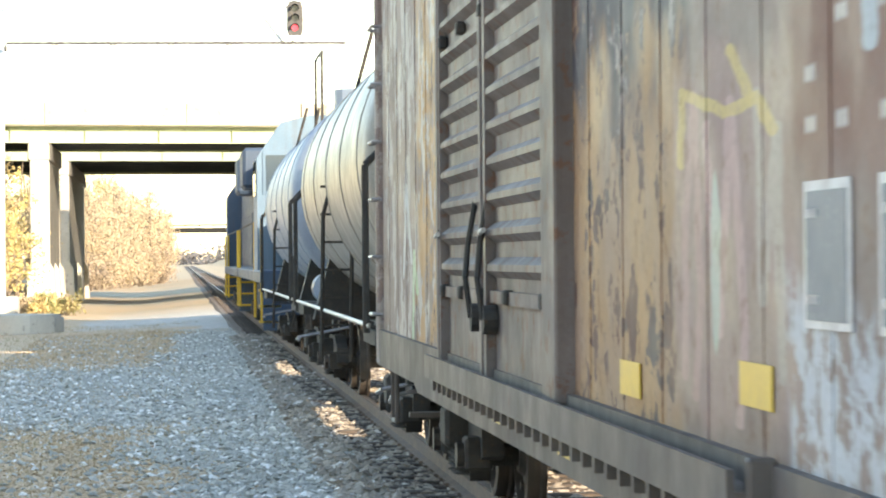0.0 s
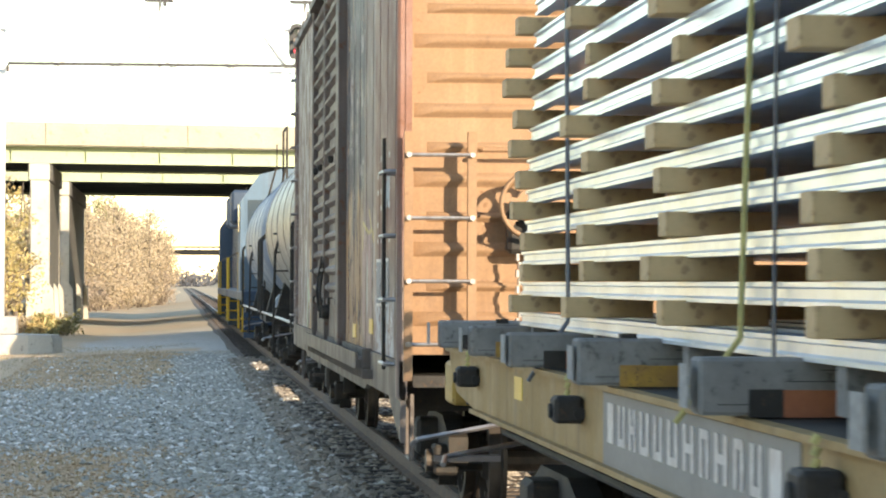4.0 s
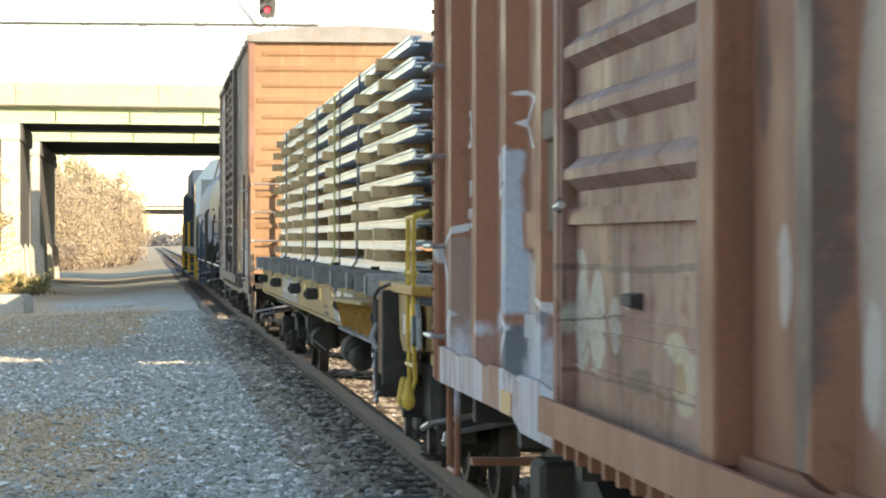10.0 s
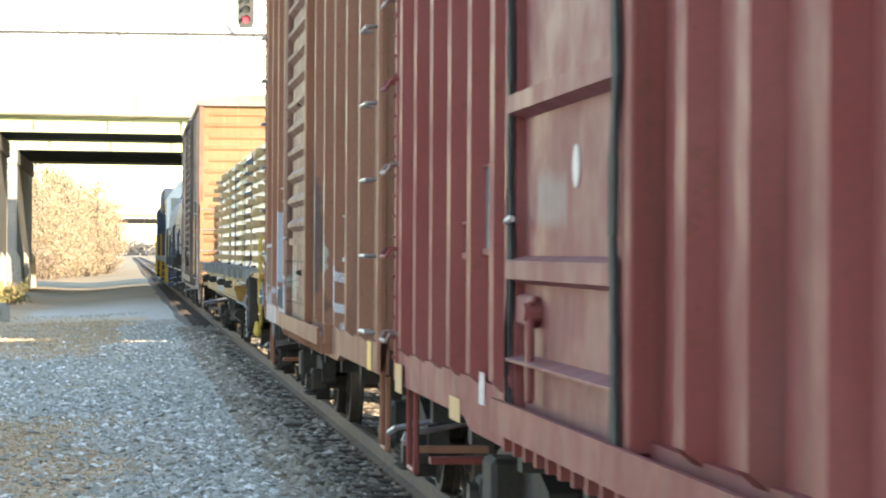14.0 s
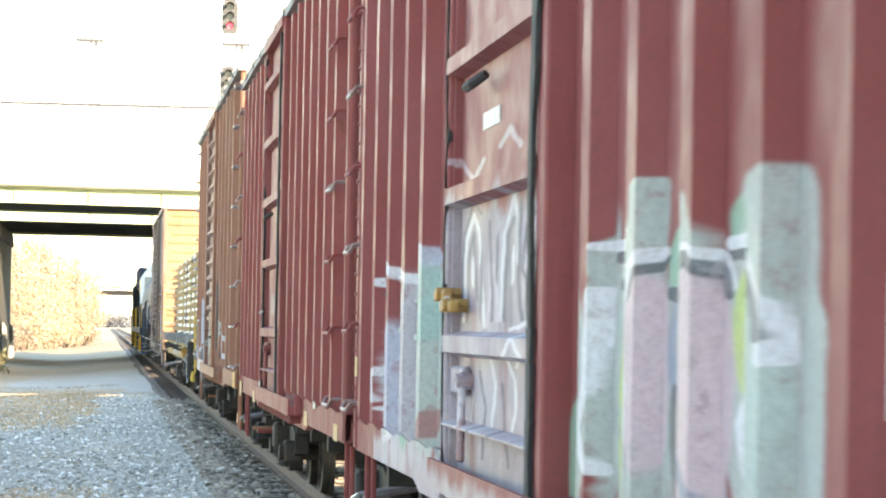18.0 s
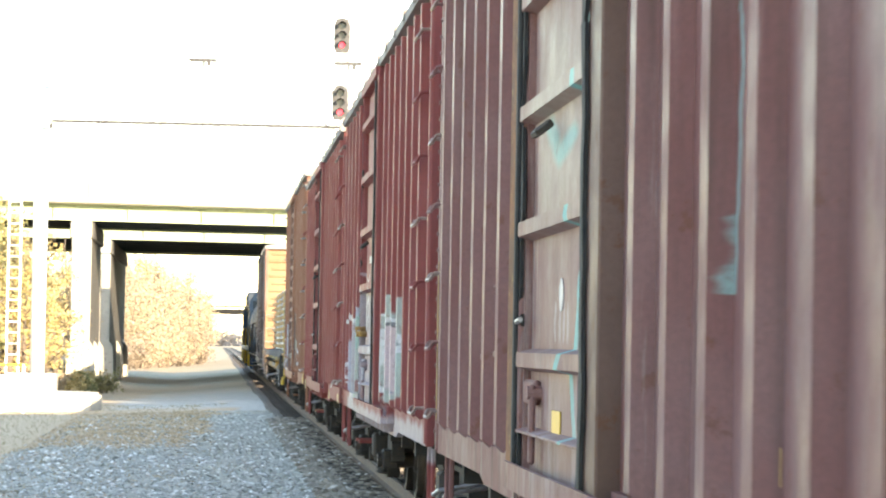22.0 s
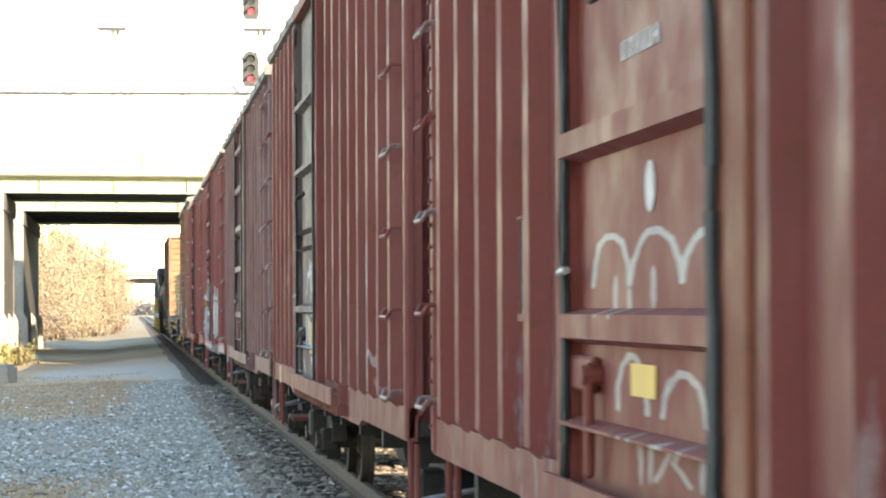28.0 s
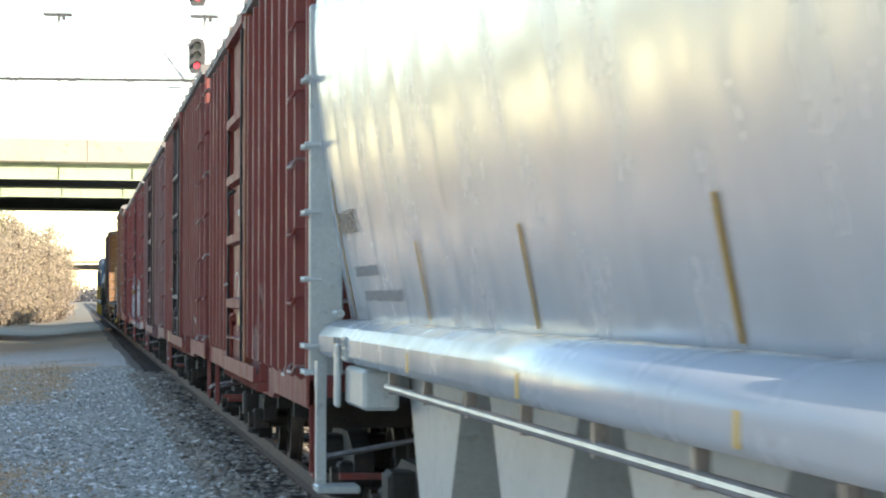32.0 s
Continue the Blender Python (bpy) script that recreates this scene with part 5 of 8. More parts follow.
def corrugated_end(parent, y, s, z0, z1, mat, half=1.46, pitch=0.24, deep=0.06, label=""):
    """Pressed steel end wall with tapering horizontal ribs."""
    w = B()
    box(w, -half, half, min(y, y - s * 0.04), max(y, y - s * 0.04), z0, z1)
    end = part("end_wall", w, mat, parent, label)
    z, i = z0 + 0.2, 0
    while z < z1 - 0.12:
        r = B()
        k = 0.42 if i % 2 == 0 else 0.30
        L = half * (0.96 if i % 2 == 0 else 0.90)
        h = pitch * k
        a = [r.verts.new(p) for p in ((-L, y, z), (L, y, z), (L - 0.1, y + s * deep * 0.55, z + h * 0.25), (-L + 0.1, y + s * deep * 0.55, z + h * 0.25),
                                      (L - 0.18, y + s * deep, z + h * 0.5), (-L + 0.18, y + s * deep, z + h * 0.5), (L - 0.1, y + s * deep * 0.6, z + h * 0.8), (-L + 0.1, y + s * deep * 0.6, z + h * 0.8), (L, y, z + h), (-L, y, z + h))]
        for f in ((0, 1, 2, 3), (3, 2, 4, 5), (5, 4, 6, 7), (7, 6, 8, 9), (1, 8, 6), (1, 6, 4), (1, 4, 2), (0, 7, 9), (0, 5, 7), (0, 3, 5)):
            r.faces.new([a[j] for j in f])
        bmesh.ops.recalc_face_normals(r, faces=r.faces)
        part("pressed_rib", r, mat, end, "", True)
        z += pitch
        i += 1
    return end


def hat(x0, y, z0, L, base, top, deep):
    """A pressed hat-section post on a wall that faces -x, its foot tapering into the wall."""
    b = B()
    t = 0.07
    o = [(0, -base / 2), (-deep, -top / 2), (-deep, top / 2), (0, base / 2)]
    lo = [b.verts.new((x0 + px * 0.12, y + py, z0)) for px, py in o]
    mid = [b.verts.new((x0 + px, y + py, z0 + t)) for px, py in o]
    up = [b.verts.new((x0 + px, y + py, z0 + L)) for px, py in o]
    for r0, r1 in ((lo, mid), (mid, up)):
        for i in range(3):
            b.faces.new((r0[i], r0[i + 1], r1[i + 1], r1[i]))
    b.faces.new(lo)
    b.faces.new(up[::-1])
    bmesh.ops.recalc_face_normals(b, faces=b.faces)
    return b


def make_boxcar(label, y_front, L, eave, side_m, end_m, door_m, doors, rib_pitch=0.78, first=(0.72, 0.72), rib=(0.22, 0.15, 0.082), sill_m=None, roof_m=None, door_kind="plug",
                bar_z=(), truck_in=2.25, grabs="bent", sill_z=0.92, rib_foot=1.12, end_label="", iron=None, post_w=0.2, press=(1.9, 0.22, 0.12),
                x0=-1.47, door_in=0.0, end_z=1.0, rungs=(1.22, 0.475), post_m=None, rear_m=None):
    car = thing("boxcar", label, "boxcar", "freight cars of the train")
    sill_m, roof_m, iron = sill_m or side_m, roof_m or roof_grey, iron or side_m
    d0, d1 = doors[0][0], doors[-1][1]          # from front to back, as distances behind the front end
    b = B()
    box(b, -0.2, 0.2, -L + 0.05, -0.05, 0.66, 1.0)
    frame_part = part("underframe", b, steel_dark, car, "grimy steel underframe")
    for i in range(8):
        y = -1.0 - (L - 2) * i / 7
        b = B()
        box(b, -1.4, 1.4, y - 0.07, y + 0.07, 0.8, 0.998)
        part("cross_bearer", b, steel_dark, frame_part)
    b = B()
    box(b, -1.44, 1.44, -L + 0.02, -0.02, 1.0, 1.08)
    part("floor", b, steel_dark, car)
    b = B()
    n0, n1 = -truck_in - 1.5, -L + truck_in + 1.5
    prism(b, [(0, sill_z + 0.05), (n0 + 0.3, sill_z + 0.05), (n0, sill_z), (n1, sill_z), (n1 - 0.3, sill_z + 0.05), (-L, sill_z + 0.05), (-L, rib_foot + 0.04), (0, rib_foot + 0.04)], "x", x0 - 0.035, x0 + 0.02)
    part("side_sill", b, sill_m, car, "painted steel side sill")
    for a, c in ((0.0, d0), (d1, L)):
        b = B()
        box(b, x0, x0 + 0.05, -c, -a, rib_foot, eave)
        wall_m = rear_m if rear_m and a else side_m
        panel = part("side_wall", b, wall_m, car)
        if rib_pitch:
            d = first[0] if a == 0 else first[1]
            while d < c - a - 0.4:
                part("post", hat(x0, -d if a == 0 else -L + d, rib_foot, eave - rib_foot - 0.08, *rib), wall_m, panel)
                d += rib_pitch
        else:
            n = max(2, round((c - a) / 0.8))
            for i in range(1, n):
                b = B()
                box(b, x0 - 0.004, x0, -a - (c - a) * i / n - 0.02, -a - (c - a) * i / n + 0.02, rib_foot, eave - 0.05)
                part("seam_strip", b, side_m, panel)
    b = B()
    box(b, 1.42, 1.47, -L, 0, sill_z, eave)
    part("far_side_wall", b, side_m, car)
    for y in (-0.0, -L):
        b = B()
        box(b, x0 - 0.05, x0 + 0.025, min(y, y + (0.14 if y else -0.14)), max(y, y + (0.14 if y else -0.14)), sill_z + 0.05, eave + 0.02, 0.02)
        part("corner_post", b, side_m, car)
    if rib_pitch:
        b = B()
        z = sill_z + 0.2
        while z < eave - 0.05:
            cyl(b, (x0 - 0.064, -0.07, z), (x0 - 0.05, -0.07, z), 0.018, 6, 0.01)
            z += 0.115
        tagged(part("rivets", b, side_m, car), kind="stuff")
    b = B()
    prism(b, [(-1.56, eave - 0.02), (-1.56, eave + 0.06), (-0.9, eave + 0.16), (0, eave + 0.2), (0.9, eave + 0.16), (1.56, eave + 0.06), (1.56, eave - 0.02)], "y", -L - 0.06, 0.06)
    roof = part("roof", b, roof_m, car, "weathered metal roof")
    nr = int(L / 1.25)
    for i in range(nr + 1):
        b = B()
        y = -L * i / nr
        prism(b, [(-1.575, eave + 0.0), (-1.575, eave + 0.09), (-0.9, eave + 0.2), (0, eave + 0.24), (0.9, eave + 0.2), (1.5, eave + 0.1), (1.5, eave + 0.0)], "y", y - 0.05, y + 0.05)
        part("roof_seam", b, roof_m, roof)
    for y, s in ((0.0, 1), (-L, -1)):
        corrugated_end(car, y - s * 0.10, s, end_z, eave + 0.1, end_m, -x0 - 0.01, label=end_label if s < 0 else "", deep=0.085 if rib_pitch == 0 else 0.10, pitch=0.24 if rib_pitch == 0 else 0.46)
    # doors
    xw, x0 = x0, x0 + door_in
    for k, (a, c) in enumerate(doors):
        b = B()
        box(b, x0 - 0.04, x0 + 0.01, -c + 0.02, -a - 0.02, rib_foot - 0.02, eave - 0.1)
        door = part("door", b, door_m, car, {"plug": "sliding plug door with raised bars", "rib": "battered corrugated sliding door"}[door_kind])
        if door_kind == "rib":
            z, gap, h = press
            while z < eave - 0.2:
                r = B()
                prism(r, [(x0 - 0.04, z), (x0 - 0.085, z + h * 0.35), (x0 - 0.085, z + h * 0.65), (x0 - 0.04, z + h)], "y", -c + 0.12, -a - 0.12)
                part("pressed_rib", r, door_m, door)
                z += gap
            r = B()
            box(r, x0 - 0.07, x0 - 0.035, -c + 0.05, -a - 0.05, press[0] - 0.12, press[0] - 0.06)
            part("door_bar", r, door_m, door)
            for y in (-c + 0.06, -a - 0.06):
                r = B()
                box(r, x0 - 0.09, x0 - 0.03, y - 0.05, y + 0.05, rib_foot, eave - 0.1)
                part("door_edge", r, door_m, door)
        else:
            for z, h in bar_z:
                r = B()
                prism(r, [(x0 - 0.04, z), (x0 - 0.11, z + 0.02), (x0 - 0.11, z + h - 0.02), (x0 - 0.04, z + h)], "y", -c + 0.05, -a - 0.05)
                part("door_bar", r, door_m, door)
            r = B()
            box(r, x0 - 0.075, x0 - 0.03, -a - 0.10, -a - 0.01, rib_foot, eave - 0.1)
            part("door_edge", r, door_m, door)
        yl = -a - 0.02
        r = B()
        box(r, x0 - 0.10, x0 - 0.03, yl - 0.06, yl + 0.03, 1.82, 1.88, 0.01)
        box(r, x0 - 0.08, x0 - 0.04, yl - 0.02, yl + 0.02, 1.74, 1.96, 0.008)
        latch = part("latch", r, steel_dark, door, "grimy door latch")
        r = B()
        tube(r, [(x0 - 0.09, yl - 0.04, 1.86), (x0 - 0.12, yl - 0.14, 1.84), (x0 - 0.12, yl - 0.3, 1.85)], 0.013, 8)
        part("latch_handle", r, chrome, latch)
        if door_kind == "plug":
            r = B()
            box(r, x0 - 0.075, x0 - 0.04, yl - 0.55, yl - 0.08, 1.44, 1.56, 0.012)
            box(r, x0 - 0.10, x0 - 0.07, yl - 0.60, yl - 0.54, 1.16, 1.54, 0.01)
            cyl(r, (x0 - 0.04, yl - 0.57, 1.50), (x0 - 0.11, yl - 0.57, 1.50), 0.035, 10)
            part("gear_case", r, door_m, door, "door gear case with hanging handle")
            r = B()
            tube(r, [(x0 - 0.09, yl - 0.95, 2.74), (x0 - 0.14, yl - 1.0, 2.70), (x0 - 0.14, yl - 1.2, 2.70), (x0 - 0.09, yl - 1.25, 2.74)], 0.02, 6)
            part("door_pull", r, steel_dark, door)
    for y, w in ((-d0, 0.12), (-d1 - post_w / 2, post_w)):
        b = B()
        box(b, x0 - 0.1, x0 + 0.02, y - w / 2, y + w / 2, rib_foot, eave - 0.04, 0.01)
        part("door_post", b, door_m if w < 0.15 else (post_m or side_m), car)
    x0 = xw
    b = B()
    run = (d1 - d0) * 1.0
    box(b, x0 - 0.15, x0 - 0.03, -d1 - run * 0.9, -d0 + 0.1, rib_foot - 0.10, rib_foot - 0.03)
    box(b, x0 - 0.15, x0 - 0.13, -d1 - run * 0.9, -d0 + 0.1, rib_foot - 0.03, rib_foot + 0.03)
    track = part("door_track", b, sill_m, car, "door track on small brackets")
    n = int((d1 - d0 + run) / 0.3)
    for i in range(n):
        b = B()
        y = -d0 - 0.1 - i * 0.3
        box(b, x0 - 0.12, x0 - 0.03, y - 0.03, y + 0.03, rib_foot - 0.17, rib_foot - 0.10)
        part("track_bracket", b, sill_m, track)
    b = B()
    y = -d1 - run * 0.9
    box(b, x0 - 0.10, x0 - 0.02, y - 0.03, y + 0.03, rib_foot - 0.10, rib_foot + 0.06, 0.01)
    part("door_stop", b, sill_m, car)
    b = B()
    box(b, x0 - 0.12, x0, -d1 - 0.1, -d0, eave - 0.1, eave - 0.02)
    part("upper_track", b, sill_m, car)
    # grab irons near both ends
    zs = [rungs[0] + rungs[1] * i for i in range(8) if rungs[0] + rungs[1] * i < eave - 0.1]
    for i, z in enumerate(zs):
        if grabs == "bent":
            grab(car, iron if i % 2 else worn_iron, -0.04, -0.44, z, -1.515, 0.085, 0.045)
            grab(car, iron if i % 3 else worn_iron, -L + 0.90, -L + 0.42, z - 0.02, -1.50, 0.085, 0.045)
        else:
            grab(car, chrome, -0.10, -0.50, z, x0 - 0.03, 0.07)
            if rib_pitch:
                grab(car, chrome, -L + 0.75, -L + 0.3, z, x0 - 0.03, 0.07)
    for s, y in ((1, 0.0), (-1, -L)):
        lad = B()
        xl = (-1.36, -0.95) if rib_pitch else (-1.49, -1.055)
        for x in xl:
            box(lad, x - 0.03, x + 0.03, min(y + s * 0.12, y + s * 0.19), max(y + s * 0.12, y + s * 0.19), 1.05, eave - 0.2 if s > 0 else 2.75)
        ladder = part("end_ladder", lad, end_m, car)
        for z in zs:
            if z < (eave if s > 0 else 2.8):
                r = B()
                tube(r, [(xl[0] - 0.02, y + s * 0.2, z), (xl[1] + 0.02, y + s * 0.2, z)], 0.014, 8)
                for x in xl:
                    cyl(r, (x, y + s * 0.185, z), (x, y + s * 0.222, z), 0.019, 8)
                part("rung", r, end_m if s > 0 else chrome, ladder)
        b = B()
        box(b, -1.3, -0.85, min(y, y + s * 0.14), max(y, y + s * 0.14), 0.5, 0.54)
        tube(b, [(-1.44, y - s * 0.15, 0.95), (-1.44, y - s * 0.15, 0.5), (-1.44, y - s * 0.55, 0.5), (-1.44, y - s * 0.55, 0.95)], 0.018, 6)
        part("sill_step", b, sill_m, car)
        make_coupler(car, y, s, 0.45)
    make_truck(car, -truck_in)
    make_truck(car, -L + truck_in)
    b = B()
    cyl(b, (-0.75, -L / 2 - 1.6, 0.62), (-0.75, -L / 2 - 0.8, 0.62), 0.2, 14)
    part("brake_reservoir", b, steel_dark, car)
    cars.append((car, y_front))
    return car


def brake_wheel(car, y, x, z, r, mat):
    b = B()
    n = 28
    ring = []
    for i in range(n):
        a = 2 * math.pi * i / n
        ring.append([b.verts.new((x + (r + dr) * math.cos(a), y + dy, z + (r + dr) * math.sin(a))) for dr, dy in ((0.018, 0), (0, -0.022), (-0.018, 0), (0, 0.022))])
    for i in range(n):
        for j in range(4):
            b.faces.new((ring[i][j], ring[i][(j + 1) % 4], ring[(i + 1) % n][(j + 1) % 4], ring[(i + 1) % n][j]))
    w = part("brake_wheel", b, mat, car, "spoked hand brake wheel", True)
    b = B()
    lathe(b, [(0.02, -0.035), (0.05, -0.03), (0.055, -0.012), (0.125, -0.008), (0.13, 0.012), (0.05, 0.02)], (x, y, z), "y", 22)
    part("hub", b, mat, w, "pressed hub disc")
    for i in range(7):
        a = 2 * math.pi * i / 7 + 0.2
        c, s = math.cos(a), math.sin(a)
        b = B()
        o = [(0.115, -0.02), (0.17, -0.014), (r - 0.01, -0.04), (r - 0.01, 0.04), (0.17, 0.014), (0.115, 0.02)]
        prism(b, [(x + p * c - q * s, z + p * s + q * c) for p, q in o], "y", y - 0.008, y + 0.008)
        part("spoke", b, mat, w)
    b = B()
    cyl(b, (x, y, z), (x, y + 0.24, z), 0.03, 8)
    box(b, x - 0.17, x + 0.2, y + 0.1, y + 0.27, z - 0.33, z - 0.02, 0.03)
    part("gear_box", b, steel_dark, car, "dark hand brake gear housing")
    b = B()
    for i in range(12):
        zz = z - 0.33 - 0.055 * i
        tube(b, [(x - 0.1 + (0.014 if i % 2 else 0), y + 0.1, zz), (x - 0.1 + (0.014 if i % 2 else 0), y + 0.1, zz - 0.05)], 0.017, 6)
    part("brake_chain", b, chrome, car, "steel brake chain")
    return w


# ---- the cars in order, leading ones first ----

b1_side = car_paint("peeling_brown_paint", (0.235, 0.175, 0.155), (0.29, 0.22, 0.195), 0.4, 0.45, layers=peeled, spots=0.57)
b1_end = car_paint("orange_brown_end_paint", (0.27, 0.158, 0.086), (0.315, 0.195, 0.112), 0.5, 0.5)
b1_door = car_paint("grimy_door_paint", (0.143, 0.122, 0.113), (0.210, 0.176, 0.164), 0.6, 0.6, spots=0.55)
b2_side = car_paint("brown_boxcar_paint", (0.286, 0.122, 0.071), (0.319, 0.151, 0.097), 0.4, 0.35, layers=pale_tag)
b2_rear = car_paint("stripped_brown_paint", (0.27, 0.122, 0.075), (0.30, 0.15, 0.10), 0.5, 0.4, layers=stripped_bay)
# brown end paint, its base darkened for the shade between coupled cars
b2_end = car_paint("shaded_brown_end_paint", (0.10, 0.058, 0.04), (0.13, 0.075, 0.05), 0.4, 0.4)
b2_door = car_paint("battered_door_paint", (0.24, 0.125, 0.095), (0.32, 0.195, 0.16), 0.75, 0.75, layers=both(rubbed(-20, 0, 1.0, 4.6, (0.075, 0.055, 0.05)), flaked_door), spots=0.56)
b3_side = car_paint("oxide_red_paint", (0.255, 0.058, 0.052), (0.285, 0.082, 0.076), 0.5, 0.4, spots=0.6)
# end red, slightly darker than the side walls
red_end = car_paint("deeper_red_end_paint", (0.21, 0.052, 0.046), (0.235, 0.07, 0.062), 0.5, 0.4)
b3_door = car_paint("rose_red_door_paint", (0.25, 0.072, 0.07), (0.285, 0.10, 0.10), 0.4, 0.35, layers=rubbed_patch)
b4_side = car_paint("sprayed_red_paint", (0.245, 0.056, 0.053), (0.275, 0.08, 0.078), 0.45, 0.3, layers=mint_word)
b4_rear = car_paint("sprayed_red_rear_paint", (0.245, 0.056, 0.053), (0.275, 0.08, 0.078), 0.45, 0.3, layers=lime_word)
b4_door = car_paint("silver_sprayed_door_paint", (0.25, 0.062, 0.062), (0.28, 0.09, 0.09), 0.35, 0.2, layers=silver_tag)
b5_side = car_paint("faded_mauve_brown_paint", (0.22, 0.096, 0.09), (0.262, 0.15, 0.145), 0.75, 0.45, spots=0.59, layers=teal_drips)
b5_door = car_paint("scuffed_mauve_door_paint", (0.25, 0.13, 0.12), (0.305, 0.185, 0.17), 0.65, 0.45, layers=teal_drips)
b6_side = car_paint("red_brown_paint", (0.235, 0.062, 0.05), (0.262, 0.086, 0.074), 0.65, 0.5, spots=0.59, layers=both(rubbed(-5.3, -3.0, 1.0, 2.2, (0.42, 0.36, 0.35)), white_scrawl(-14.9, -13.2, 1.2, 2.1, amount=0.45)))
b6_door = car_paint("grey_brown_door_paint", (0.135, 0.105, 0.105), (0.17, 0.14, 0.14), 0.35, 0.2, layers=chalk_tag)
b7_side = car_paint("dark_red_paint", (0.23, 0.052, 0.042), (0.255, 0.072, 0.06), 0.6, 0.5, spots=0.59, layers=both(rubbed(-11.6, -8.9, 1.0, 2.3, (0.45, 0.36, 0.33)), rubbed(-4.9, -3.0, 0.9, 1.6, (0.36, 0.33, 0.35))))
b7_door = car_paint("red_door_paint", (0.24, 0.05, 0.037), (0.262, 0.066, 0.05), 0.45, 0.4, layers=arch_tag)

b1_sill = car_paint("grimy_sill_paint", (0.115, 0.098, 0.088), (0.15, 0.13, 0.118), 0.6, 0.5)
b5_post = car_paint("umber_post_paint", (0.15, 0.09, 0.07), (0.19, 0.12, 0.10), 0.5, 0.5, spots=0.55)
b7_post = car_paint("rusty_post_paint", (0.24, 0.07, 0.034), (0.26, 0.085, 0.045), 0.3, 0.6, spots=0.55)
b1 = make_boxcar("tall brown boxcar with peeling paint and a sunlit orange end", FRONT["b1"], 18.3, 4.78, b1_side, b1_end, b1_door, [(5.8, 8.2), (8.3, 10.75)],
                 rib_pitch=0, door_kind="rib", grabs="straight", end_label="sunlit orange corrugated end wall", rib_foot=1.14, sill_z=0.86, press=(1.62, 0.17, 0.10),
                 sill_m=b1_sill, x0=-1.505, door_in=0.02, end_z=1.22, rungs=(1.30, 0.43), post_w=0.4, post_m=b1_door)
b2 = make_boxcar("brown exterior-post boxcar with pale sprayed shapes", FRONT["b2"], 15.1, 4.72, b2_side, b2_end, b2_door, [(5.3, 8.2)],
                 rib_pitch=1.145, first=(1.27, 1.1), rib=(0.28, 0.16, 0.085), door_kind="rib", grabs="straight", rear_m=b2_rear)
PLUG = ((1.28, 0.05), (1.60, 0.11), (2.24, 0.11), (2.81, 0.11), (3.36, 0.11), (3.92, 0.10))
b3 = make_boxcar("oxide red boxcar with plain plug door", FRONT["b3"], 14.8, 4.4, b3_side, red_end, b3_door, [(5.5, 8.2)], 0.83, bar_z=PLUG)
b4 = make_boxcar("red boxcar with mint and lime sprayed letters", FRONT["b4"], 14.7, 4.4, b4_side, red_end, b4_door, [(5.25, 8.05)], 0.83, rear_m=b4_rear, bar_z=PLUG)
b5 = make_boxcar("faded mauve brown boxcar with turquoise drips", FRONT["b5"], 15.8, 4.4, b5_side, red_end, b5_door, [(6.2, 8.9)], 0.83, bar_z=PLUG, post_w=0.42, post_m=b5_post)
b6 = make_boxcar("red brown boxcar with a grey tagged door", FRONT["b6"], 16.1, 4.45, b6_side, red_end, b6_door, [(5.5, 8.5)], 0.83,
                 bar_z=((1.37, 0.04), (1.68, 0.09), (2.24, 0.04), (2.39, 0.04), (2.92, 0.08), (3.5, 0.08)))
b7 = make_boxcar("dark red boxcar with white arches on its door", FRONT["b7"], 14.9, 4.3, b7_side, red_end, b7_door, [(5.05, 7.9)], 0.83, post_w=0.36, post_m=b7_post,
                 bar_z=((1.30, 0.05), (1.60, 0.12), (2.22, 0.12), (2.80, 0.12), (3.36, 0.12)))
brake_wheel(b1, -18.3 - 0.26, -0.64, 2.25, 0.225, b1_end)
b = B()
tube(b, [(-0.98, -18.3, 2.63), (-0.98, -18.42, 2.63), (-0.25, -18.42, 2.63), (-0.25, -18.3, 2.63)], 0.014, 8)
part("end_grab_iron", b, b1_end, b1)


